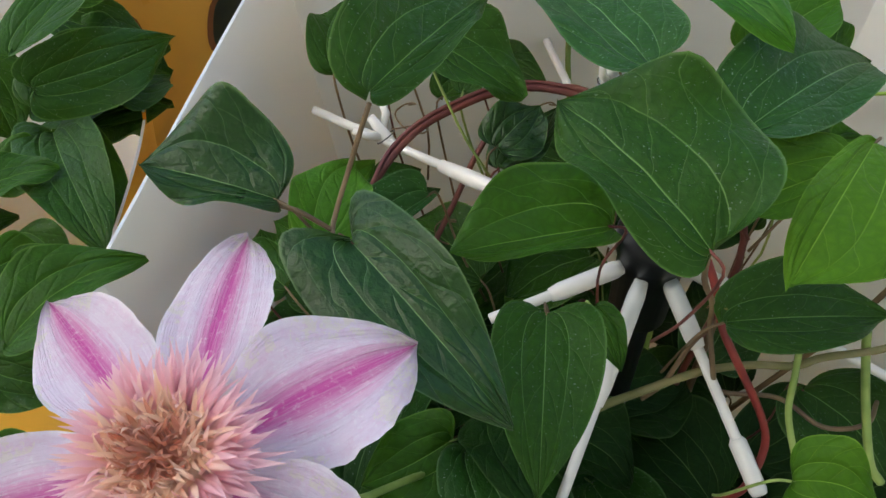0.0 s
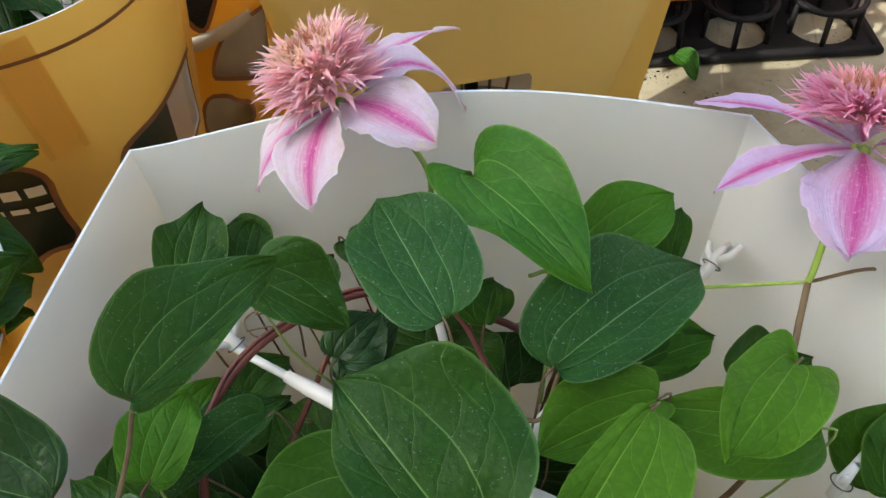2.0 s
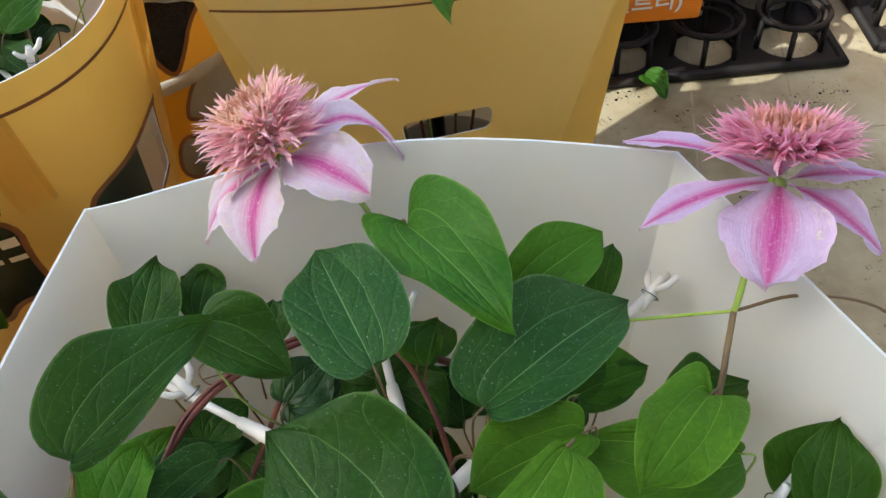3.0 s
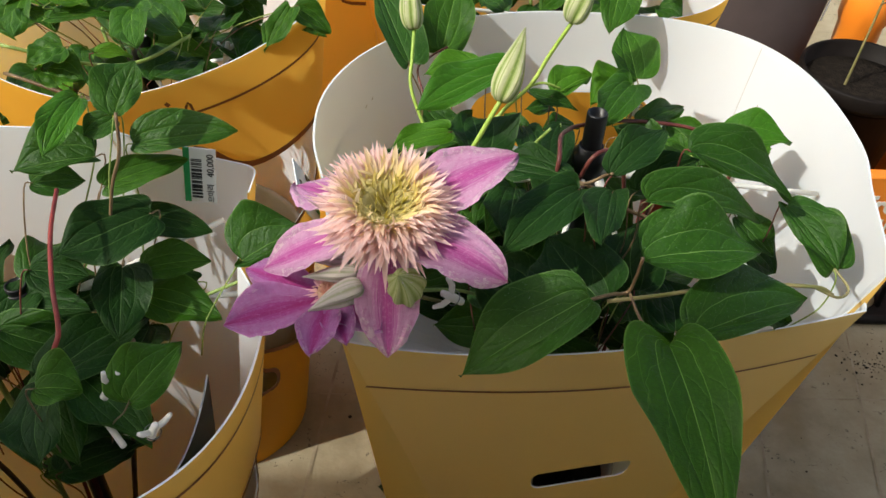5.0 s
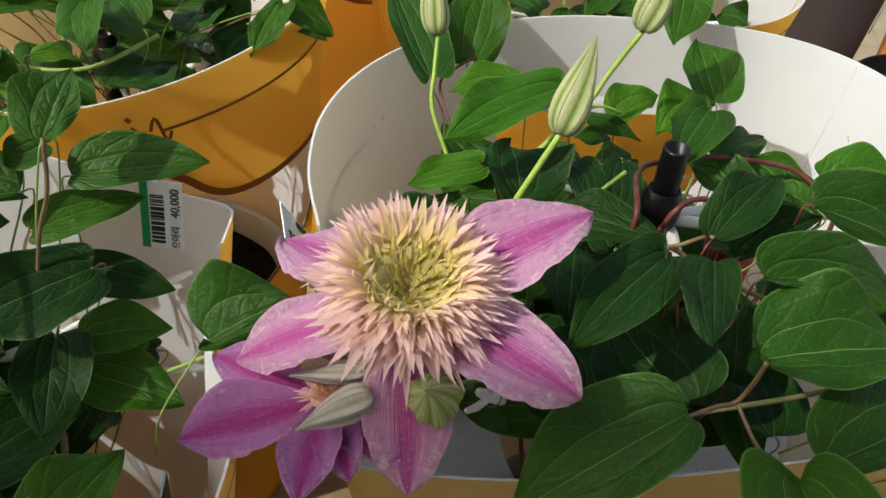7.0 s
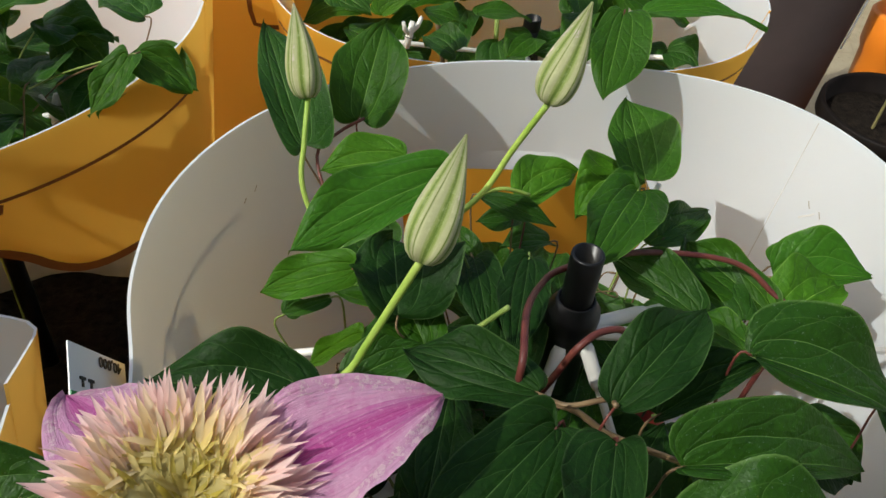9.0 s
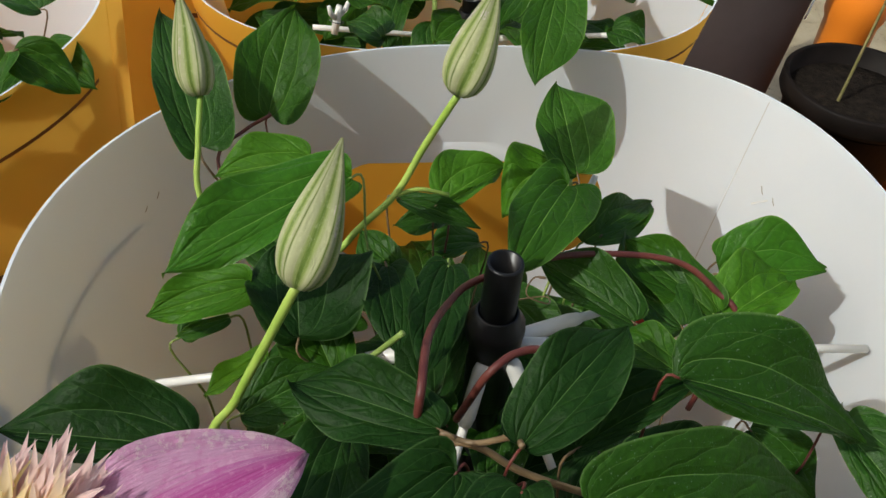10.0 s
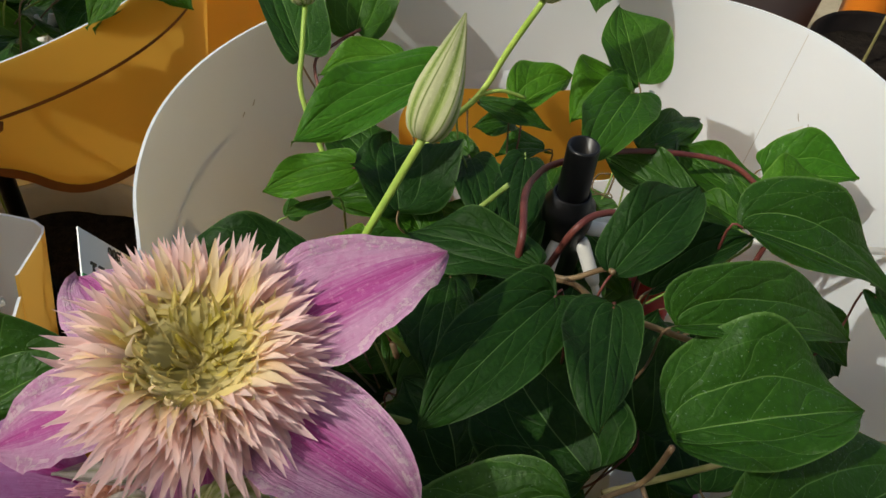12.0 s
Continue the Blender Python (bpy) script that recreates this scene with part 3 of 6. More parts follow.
class FlatFront(Sleeve):
    """A sleeve whose front is one slightly bowed face between two folds, turned a little and narrowing downwards."""
    whole = True
    left, right = Vector((-0.0045, 0.2622)), Vector((0.297, 0.318))

    def face(self, x):
        return 0.2626 + 0.03 * x + 0.46 * x * x

    def at(self, angle, z, out=0.0):
        p = Sleeve.at(self, angle, z, out)
        th = radians(angle)
        c, s = math.cos(th), math.sin(th)
        if s >= 0:
            return p
        fold = self.left if c < 0 else self.right
        side = Vector((self.c.x + (self.a - self.tuck if c > 0 else -self.a), self.c.y))
        lo, hi = 0.0, 0.4
        for _ in range(40):
            r = 0.5 * (lo + hi)
            q = self.c + Vector((c, s)) * r
            u = (q.y - fold.y) / (side.y - fold.y)
            edge = fold.x + (side.x - fold.x) * u
            inside = q.y > self.face(q.x) and (q.x > edge if c < 0 else q.x < edge)
            lo, hi = (r, hi) if inside else (lo, r)
        down = max(0.0, 0.53 - z)
        q = self.c + Vector((c * lo * max(0.60, 1 - 1.57 * down), s * lo * max(0.60, 1 - 1.03 * down))) + Vector((c, s)) * out
        w = min(1.0, -3.0 * s)
        w = w * w * (3 - 2 * w)
        return p.lerp(Vector((q.x, q.y, z)), w)


THICK = 0.0012


def panel(name, sleeve, start, stop, top, parent, outer, holes=(), label="", step=3.0, low=0.0, inner=None, lift=0.0, marks=()):
    """A sheet of the carton between two angles, with real openings: top(angle) is its rim, holes are outlines in (angle, z)."""
    n = max(2, round((stop - start) / step))
    angles = [start + (stop - start) * k / n for k in range(n + 1)]
    angles = [a for a in angles if all(abs(a - q) > 0.5 for q in marks) or a in (start, stop)]
    angles = sorted(angles + list(marks))           # marks: the folds between flat faces
    rim = [(a, top(a)) for a in angles]
    foot = [(a, low) for a in reversed(angles)]
    outline = rim + foot
    pts, edges, faces = [], [], []
    wide = 0.011                                   # degrees are scaled to metres for an even net
    def ring(poly):
        o = len(pts)
        pts.extend(Vector((p[0] * wide, p[1])) for p in poly)
        edges.extend((o + i, o + (i + 1) % len(poly)) for i in range(len(poly)))
        return list(range(o, o + len(poly)))
    faces.append(ring(outline))
    def inside(p, poly):
        hit = False
        for i in range(len(poly)):
            (x1, y1), (x2, y2) = poly[i], poly[i - 1]
            if (y1 > p[1]) != (y2 > p[1]) and p[0] < (x2 - x1) * (p[1] - y1) / (y2 - y1) + x1:
                hit = not hit
        return hit
    for h in holes:
        ring(h)
    for a in angles[1:-1]:
        z = low + 0.02
        while z < top(a) - 0.008:
            if not any(inside((a, z), h) for h in holes):
                pts.append(Vector((a * wide, z)))
            z += 0.028
    got = delaunay_2d_cdt(pts, edges, [], 0, 1e-6)
    flat, tris = got[0], got[2]
    keep = []
    for f in tris:
        c = sum((flat[i] for i in f), Vector((0, 0))) / len(f)
        c = (c.x / wide, c.y)
        if inside(c, outline) and not any(inside(c, h) for h in holes):
            keep.append(list(f))
    m = len(flat)
    verts = [sleeve.at(p.x / wide, p.y, lift) for p in flat] + [sleeve.at(p.x / wide, p.y, lift - THICK) for p in flat]
    allf, slots, count = [], [], {}
    for f in keep:
        a, b, c = (flat[i] for i in f[:3])
        if (b - a).cross(c - a) > 0:
            f = f[::-1]
        allf.append(tuple(f[::-1])); slots.append(0)
        allf.append(tuple(i + m for i in f)); slots.append(1)
        for i in range(len(f)):
            e = (f[i], f[(i + 1) % len(f)])
            count.setdefault(frozenset(e), []).append(e)
    for e in count.values():
        if len(e) == 1:
            i, j = e[0]
            seam = any(abs(flat[i].x - q * wide) < 1e-5 and abs(flat[j].x - q * wide) < 1e-5 for q in (start, stop))
            allf.append((i, j, j + m, i + m)); slots.append(0 if seam else 2)
    me = mesh(name, verts, allf, [outer, inner or WHITE, WHITE], slots=slots, smooth=True)
    me.polygons.foreach_set("use_smooth", [True] * len(slots))
    me.set_sharp_from_angle(angle=radians(13))
    return part(name, me, parent, label)


def printed(name, sleeve, path, width, parent, material=None, closed=False, lift=0.0006, label=""):
    """A printed line on the carton's outside, through points in (angle, z)."""
    verts, faces = [], []
    n = len(path)
    scale = math.pi / 180 * 0.15
    for i, (a, z) in enumerate(path):
        p, q = path[i - 1] if (i or closed) else path[0], path[(i + 1) % n] if (i < n - 1 or closed) else path[-1]
        d = Vector(((q[0] - p[0]) * scale, q[1] - p[1]))
        d = d.normalized() if d.length else Vector((1, 0))
        across = Vector((-d.y, d.x)) * width / 2
        for s in (-1, 1):
            verts.append(sleeve.at(a + s * across.x / scale, z + s * across.y, lift))
    for i in range(n - (0 if closed else 1)):
        o, e = 2 * i, 2 * ((i + 1) % n)
        faces.append((o, e, e + 1, o + 1))
    return part(name, mesh(name, verts, faces, material or PRINT), parent, label)


def slot(a, z, wide, high, corner=8):
    """A rounded slot: half its width in degrees, half its height in metres."""
    out = []
    k = high * 0.7 / (math.pi / 180 * 0.15)
    for sx, sy, q in ((1, 1, 0), (-1, 1, 90), (-1, -1, 180), (1, -1, 270)):
        for i in range(corner + 1):
            th = radians(q + 90 * i / corner)
            out.append((a + sx * (wide - k) + k * math.cos(th), z + sy * (high * 0.3) + high * 0.7 * math.sin(th)))
    return out


def rounded(poly, times=2):
    """Cuts the corners of a closed outline until it is smooth."""
    for _ in range(times):
        poly = [tuple(p[k] * (1 - w) + q[k] * w for k in (0, 1)) for i, p in enumerate(poly) for q in (poly[(i + 1) % len(poly)],) for w in (0.25, 0.75)]
    return poly

# ---- the place: concrete floor with joints, plain unseen walls added to close it ----
def slab(name, lo, hi, material, label=""):
    ob = box(name, lo, hi, material, None, "", bevel=0)
    return tagged(ob, label, kind="structure")


floor = slab("floor", (-6.0, -4.0, -0.10), (6.0, 8.0, 0.0), CONCRETE, "pale stained concrete floor of the greenhouse")
def floor_joint(a, b, width):
    a, b = Vector((*a, 0.0012)), Vector((*b, 0.0012))
    d = (b - a).normalized()
    side = Vector((-d.y, d.x, 0)) * width / 2
    n = 40
    rnd = random.Random(int(a.x * 1000) + 17)
    v, f = [], []
    for i in range(n + 1):
        p = a.lerp(b, i / n)
        w = rnd.uniform(0.5, 1.4)
        v += [p - side * w, p + side * w]
        if i:
            f.append((2 * i - 2, 2 * i - 1, 2 * i + 1, 2 * i))
    return part("joint", mesh("joint", v, f, JOINT), floor)
for k in range(9):
    floor_joint((0.26 + 0.13 * k - 0.5, 0.3), (0.50 + 0.17 * k - 0.5, 2.6), 0.0030)
for k in range(4):
    floor_joint((-1.5, 0.64 + 0.5 * k), (2.5, 0.66 + 0.5 * k), 0.0022)

def wall(name, lo, hi):
    return slab(name, lo, hi, FILM, "pale plain wall, added out of view to close the greenhouse")
# unseen, behind the camera; its height is set to shade the front cartons
wall("wall_south", (-6.0, -0.62, 0.0), (6.0, -0.60, 2.50))
wall("wall_north", (-6.0, 7.9, 0.0), (6.0, 8.0, 2.4))
wall("wall_west", (-6.0, -0.6, 0.0), (-5.9, 8.0, 1.2))
wall("wall_east", (5.9, -0.6, 0.0), (6.0, 8.0, 2.4))

# ---- cartons ----
def Carton(cx, cy, a, back, front, base_a, base_b, power_back, power_front, height, power_left=None):
    """A sleeve whose back half may be squarer or deeper than its front half."""
    return Sleeve(cx, cy, a, back, base_a, base_b, power_back, height, front, power_front, None, power_left)


def pot(at, radius, height, label, soil=SOIL, material=None, name="flower_pot"):
    """A nursery pot with a rolled rim, and its soil."""
    ob = thing(name, (*at, 0), label, "pot")
    r = radius
    lathe("body", (*at, 0.002), [(0.001, 0), (r * 0.72, 0), (r * 0.74, 0.004), (r * 0.94, height - 0.02), (r, height - 0.018), (r * 1.03, height - 0.012), (r * 1.03, height - 0.002),
                                 (r * 1.01, height), (r * 0.97, height - 0.002), (r * 0.92, height - 0.03), (r * 0.72, 0.01), (0.001, 0.01)], material or GREYPLASTIC, ob)
    n, rnd = 26, random.Random(3)
    v, f = [Vector((*at, height - 0.028))], []
    for i in range(1, 9):
        for k in range(n):
            a = 2 * math.pi * k / n
            q = r * 0.93 * i / 8
            v.append(Vector((at[0] + q * math.cos(a), at[1] + q * math.sin(a), height - 0.03 + rnd.uniform(-0.003, 0.004))))
    for k in range(n):
        f.append((0, 1 + k, 1 + (k + 1) % n))
        for i in range(7):
            o = 1 + i * n
            f.append((o + k, o + n + k, o + n + (k + 1) % n, o + (k + 1) % n))
    part("soil", mesh("soil", v, f, soil), ob, "dark damp potting soil")
    return ob


# carton A: the first plant's, tall and six-sided, white inside
carton_a = thing("carton", (0.125, -0.07, 0), "tall six-sided ochre cardboard carton, white inside, round a clematis", "carton", "plant cartons")
sl_a = Sleeve(0.125, -0.07, 0, 0, 0.085, 0.08, height=0.54,
              corners=[(-0.136, 0.133), (0.121, 0.133), (0.188, 0.02), (0.17, -0.125), (-0.17, -0.125), (-0.184, -0.02)][::-1])
def rim_a(angle):
    back = 0.528 + 0.020 * max(0.0, 1 - ((angle - 90) / 44) ** 2)
    return back - 0.030 * max(0.0, min(1.0, (abs(angle - 90) - 45) / 60))
panel("back_panel", sl_a, -38, 218, rim_a, carton_a, OCHRE, label="white-lined back and side panel", step=3.2, marks=(-36.33, 6.07, 47.70, 135.64, 186.20, 216.33))
panel("front_panel", sl_a, 218, 322, lambda a: 0.45, carton_a, OCHRE, label="lower printed front panel", step=3.0)
pot((0.125, -0.07), 0.078, 0.20, "grey plastic nursery pot full of soil, inside the carton")

# carton B: the second plant's, with a curved back and a lower front
carton_b = thing("carton", (0.138, 0.425, 0), "tapered ochre cardboard carton with curved white back and handle slots", "carton", "plant cartons")
sl_b = FlatFront(0.148, 0.435, 0.182, 0.160, 0.085, 0.08, 2.9, 0.55, 0.166, 3.8, None, 2.05)
sl_b.tuck = 0.013
back_slot = slot(90, 0.455, 29, 0.032)
panel("back_panel", sl_b, -38, 228.4, lambda a: 0.551 - 0.015 * max(0.0, (abs(a - 90) - 84) / 54) ** 1.5, carton_b, OCHRE, [back_slot], "tall curved back panel, white inside", 2.0)
panel("front_panel", sl_b, 228.6, 321.8, lambda a: 0.512 + 0.024 * math.exp((228.5 - a) / 14), carton_b, OCHRE, [slot(271, 0.353, 17.0, 0.0120)], "lower front panel with an oblong handle slot", 2.0)
printed("printed_line", sl_b, [(229 + 92 * k / 40, 0.468 + 0.025 * math.exp(-92 * k / 40 / 28)) for k in range(41)], 0.0019, carton_b)
printed("printed_line", sl_b, [(228 - 72 * k / 30, 0.4945 + 0.014 * min(1.0, k / 8)) for k in range(31)], 0.0022, carton_b)
printed("crease", sl_b, [(39.2 + 0.6 * k / 20, 0.549 - 0.006 * k) for k in range(21)], 0.0005, carton_b, GREYCARD, lift=-THICK - 0.0003, label="fine pressed crease")
for a, z, d, w in ((34.3, 0.510, 0.8, -0.0035), (31.6, 0.5085, 0.8, -0.003), (153.6, 0.5145, -0.7, -0.002), (150.8, 0.517, -0.7, -0.0025), (121.0, 0.500, 0.4, -0.001)):
    printed("scratch", sl_b, [(a, z), (a - d * 0.5, z + w * 0.6), (a - d, z + w)], 0.0005, carton_b, SCRATCH, lift=-THICK - 0.0004, label="small grey scratch")
printed("scratch", sl_b, [(34.6 - 0.3 * k, 0.4985 + 0.0009 * k) for k in range(9)], 0.0009, carton_b, LABEL, lift=-THICK - 0.0004, label="pale scuff")
pot((0.148, 0.435), 0.070, 0.20, "grey plastic nursery pot full of soil, inside the carton")

# a white card collar added inside it, folded round the pot, to stand in for the pale lit interior, with fallen petals
# on it
ring_v, ring_f = [], []
for k in range(51):                                     # open at the front
    a = 300 + 6.0 * k
    outer = sl_b.at(a % 360, 0.335, -0.004)
    inner = Vector((0.148 + 0.062 * math.cos(radians(a)), 0.435 + 0.060 * math.sin(radians(a)), 0.315 + 0.004 * math.sin(k * 0.5)))
    down = Vector((0, 0, 0.0012))
    ring_v += [outer, inner, inner - down, outer - down]
    if k:
        o = 4 * k - 4
        ring_f += [(o + i, o + 4 + i, o + 4 + (i + 1) % 4, o + (i + 1) % 4) for i in range(4)]
ring_f += [(0, 1, 2, 3), (203, 202, 201, 200)]
part("collar", mesh("collar", ring_v, ring_f, WHITE, smooth=False), carton_b, "added white card collar round the pot, for the pale lit interior")

# carton L: beside B, with die-cut shapes in its front
carton_l = thing("carton", (-0.195, 0.30, 0), "amber cardboard carton with die-cut animal-shaped openings, white inside", "carton", "plant cartons")
sl_l = Carton(-0.195, 0.30, 0.150, 0.112, 0.140, 0.075, 0.07, 40.0, 2.6, 0.545)
sl_l.tuck = 0.021
panel("back_panel", sl_l, 30, 150, lambda a: 0.531 + 0.024 * min(1.0, abs(a - 40.5) / 30), carton_l, GOLD, label="square white back panel", step=1.5)
HOLE_L1 = rounded([(299, 0.408), (297, 0.369), (299, 0.330), (285, 0.328), (276, 0.302), (266, 0.318), (268, 0.390), (284, 0.420)])
HOLE_L2 = rounded([(353, 0.412), (341, 0.408), (333, 0.404), (323, 0.401), (318, 0.394), (316, 0.360), (321, 0.356), (324, 0.362), (328, 0.331), (337, 0.336), (350, 0.345), (364, 0.350), (366, 0.408)])
HOLE_L3 = rounded([(258, 0.232), (270, 0.236), (282, 0.243), (270, 0.205), (256, 0.190)])
panel("front_panel", sl_l, 150.4, 389.6, lambda a: 0.509 + 0.021 * max(0.0, (abs(a - 270) - 60) / 60) ** 2, carton_l, GOLD, [HOLE_L1, HOLE_L2, HOLE_L3], "curved front panel with die-cut shapes", 2.4)
printed("printed_line", sl_l, [(200 + 165 * k / 70, 0.489 + 0.012 * max(0.0, (abs(200 + 165 * k / 70 - 270) - 60) / 60) ** 2) for k in range(71)], 0.0026, carton_l)
for h in (HOLE_L1, HOLE_L2, HOLE_L3):
    printed("printed_border", sl_l, h, 0.005, carton_l, closed=True)
printed("tape", sl_l, [(303.5 + 0.3 * k, 0.503 - 0.009 * k) for k in range(11)], 0.028, carton_l, TAPE, lift=0.0004, label="strip of clear tape")
sleeve_l = thing("plant_sleeve", (-0.195, 0.30, 0), "dark green printed plastic sleeve round the plant, inside the carton", "sleeve")
sl_lp = Carton(-0.195, 0.30, 0.100, 0.085, 0.108, 0.078, 0.074, 3.0, 2.4, 0.45)
panel("wall", sl_lp, 195, 375, lambda a: 0.43, sleeve_l, DARKFILM, label="dark green plastic wall", step=5.0, inner=DARKFILM)
for k in range(2):
    for q in range(6):
        a0 = 270 + 9 * q
        printed("printed_bar", sl_lp, [(a0 + 6.5 * i / 4, 0.372 - 0.016 * k) for i in range(5)], 0.009 - 0.004 * k, sleeve_l, LETTER, lift=0.0012, label="white unreadable print")
pot((-0.195, 0.30), 0.070, 0.20, "black plastic nursery pot full of soil, inside the carton", material=BLACKPLASTIC)

# carton K: behind L, lettered, with a grey pot showing through its openings
carton_k = thing("carton", (-0.2, 0.63, 0), "amber cardboard carton with brown script lettering and a wavy printed skirt", "carton", "plant cartons")
sl_k = Carton(-0.2, 0.63, 0.155, 0.145, 0.145, 0.105, 0.100, 3.0, 1.75, 0.55)
panel("back_panel", sl_k, 5, 175, lambda a: 0.552, carton_k, AMBER, label="curved white back panel", step=3.0)
HOLE_K1 = rounded([(303, 0.210), (311, 0.249), (323, 0.260), (352, 0.252), (364, 0.215), (356, 0.168), (342, 0.164), (309, 0.203)])
HOLE_K2 = rounded([(296, 0.190), (309, 0.180), (313, 0.166), (322, 0.155), (322, 0.126), (312, 0.130), (305, 0.118), (290, 0.135)])
HOLE_K3 = rounded([(362, 0.436), (341, 0.436), (327, 0.435), (316, 0.438), (309, 0.448), (303, 0.465), (295, 0.476), (288, 0.40), (297, 0.300), (305, 0.262), (313, 0.288), (321, 0.322), (333, 0.336), (345, 0.346), (356, 0.36)])
panel("front_panel", sl_k, 175.4, 364.6, lambda a: 0.526 + 0.024 * max(0.0, (abs(a - 270) - 5) / 85), carton_k, AMBER, [HOLE_K1, HOLE_K2, HOLE_K3], "curved front panel with die-cut openings", 2.4)
for h in (HOLE_K1, HOLE_K2, HOLE_K3):
    printed("printed_border", sl_k, h, 0.0058, carton_k, closed=True)
printed("printed_line", sl_k, [(300 + 54 * k / 40, 0.504 + 0.010 * k / 40) for k in range(41)], 0.0022, carton_k)
pot((-0.195, 0.625), 0.116, 0.265, "grey plastic planter full of dark soil, inside the carton")

# carton M: behind B
carton_m = thing("carton", (0.150, 0.795, 0), "amber cardboard carton, white inside, behind the second plant", "carton", "plant cartons")
sl_m = Carton(0.150, 0.795, 0.178, 0.150, 0.170, 0.085, 0.08, 3.0, 3.2, 0.55)
panel("back_panel", sl_m, -28, 208, lambda a: 0.535, carton_m, AMBER, label="curved white back panel", step=3.0)
panel("front_panel", sl_m, 208.4, 331.6, lambda a: 0.525 + 0.008 * ((a - 270) / 60) ** 2, carton_m, AMBER, label="lower front panel", step=3.0)
printed("printed_line", sl_m, [(212 + 116 * k / 40, 0.506 + 0.008 * ((212 + 116 * k / 40 - 270) / 60) ** 2) for k in range(41)], 0.0022, carton_m)
pot((0.150, 0.795), 0.085, 0.22, "grey plastic nursery pot full of soil, inside the carton")

# carton P: farther back, between K and M
carton_p = thing("carton", (-0.03, 0.95, 0), "amber cardboard carton with a brown printed bracket, standing farther back", "carton", "plant cartons")
sl_p = Carton(-0.03, 0.95, 0.165, 0.145, 0.150, 0.10, 0.09, 3.0, 3.4, 0.55)
panel("back_panel", sl_p, -28, 208, lambda a: 0.56, carton_p, AMBER, label="curved white back panel", step=4.0)
panel("front_panel", sl_p, 208.4, 331.6, lambda a: 0.535, carton_p, AMBER, label="lower front panel", step=4.0)
printed("printed_bracket", sl_p, [(262, 0.53), (262.5, 0.46), (263.5, 0.448), (267, 0.446), (273, 0.446)], 0.004, carton_p)

# carton N: beside A
carton_n = thing("carton", (-0.205, -0.06, 0), "amber cardboard carton, white inside, beside the first plant", "carton", "plant cartons")
sl_n = Carton(-0.203, -0.05, 0.153, 0.15, 0.13, 0.08, 0.075, 3.0, 2.6, 0.55)
panel("back_panel", sl_n, 20, 160, lambda a: 0.490, carton_n, AMBER, label="square white back panel", step=3.0)
panel("front_panel", sl_n, 160.4, 379.6, lambda a: 0.487, carton_n, AMBER, label="curved front panel", step=3.0)
pot((-0.205, -0.06), 0.075, 0.20, "grey plastic nursery pot full of soil, inside the carton")

PLANT_LABEL = "clematis with dark green pointed leaves on thin twining stems"
plant_a = thing("clematis_plant", (0.125, -0.07, 0.175), "clematis with three pink double flowers and large green leaves", "plant", "clematis plants")
plant_b = thing("clematis_plant", (0.138, 0.425, 0.175), "clematis with a faded magenta double flower and pale buds", "plant", "clematis plants")
plant_l = thing("clematis_plant", (-0.195, 0.30, 0.175), PLANT_LABEL, "plant", "clematis plants")
plant_k = thing("clematis_plant", (-0.2, 0.63, 0.21), "clematis with crinkled, partly yellowed leaves and small buds", "plant", "clematis plants")
plant_m = thing("clematis_plant", (0.165, 0.745, 0.195), PLANT_LABEL, "plant", "clematis plants")
plant_n = thing("clematis_plant", (-0.205, -0.06, 0.175), PLANT_LABEL, "plant", "clematis plants")


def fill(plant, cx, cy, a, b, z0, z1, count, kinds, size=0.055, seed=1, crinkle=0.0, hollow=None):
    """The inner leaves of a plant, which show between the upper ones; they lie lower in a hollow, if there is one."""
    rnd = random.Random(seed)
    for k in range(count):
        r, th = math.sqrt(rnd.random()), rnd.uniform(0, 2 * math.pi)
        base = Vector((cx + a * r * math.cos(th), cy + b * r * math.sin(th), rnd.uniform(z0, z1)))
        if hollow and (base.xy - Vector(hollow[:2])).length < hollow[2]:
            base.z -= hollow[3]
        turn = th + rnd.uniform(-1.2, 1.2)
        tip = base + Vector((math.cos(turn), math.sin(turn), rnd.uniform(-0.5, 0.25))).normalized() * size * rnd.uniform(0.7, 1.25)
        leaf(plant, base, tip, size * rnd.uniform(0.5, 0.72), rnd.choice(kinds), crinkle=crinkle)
# the darkest of these have the gaps' shade in their colour
fill(plant_a, 0.125, -0.075, 0.10, 0.075, 0.36, 0.46, 34, ("dark", "shaded", "blue"), 0.06, 21, hollow=(0.155, -0.10, 0.075, 0.08))
fill(plant_a, 0.125, -0.070, 0.120, 0.085, 0.33, 0.43, 44, ("shaded", "shaded", "dark"), 0.062, 41, hollow=(0.155, -0.10, 0.075, 0.06))
fill(plant_b, 0.130, 0.420, 0.075, 0.070, 0.36, 0.44, 22, ("shaded", "shaded", "dark"), 0.058, 42, hollow=(0.060, 0.350, 0.058, 0.2))
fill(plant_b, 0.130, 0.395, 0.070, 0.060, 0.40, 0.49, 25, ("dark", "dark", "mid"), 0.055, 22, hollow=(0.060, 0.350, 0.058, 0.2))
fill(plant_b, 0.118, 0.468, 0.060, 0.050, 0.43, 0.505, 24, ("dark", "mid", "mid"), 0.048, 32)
fill(plant_l, -0.240, 0.295, 0.085, 0.08, 0.38, 0.50, 46, ("shaded", "shaded", "dark"), 0.055, 23)
fill(plant_k, -0.245, 0.64, 0.075, 0.075, 0.42, 0.515, 26, ("dark", "dark", "mid", "mid", "light"), 0.066, 24, 0.2)
fill(plant_m, 0.150, 0.79, 0.11, 0.085, 0.42, 0.56, 66, ("mid", "dark", "mid", "light"), 0.050, 25)
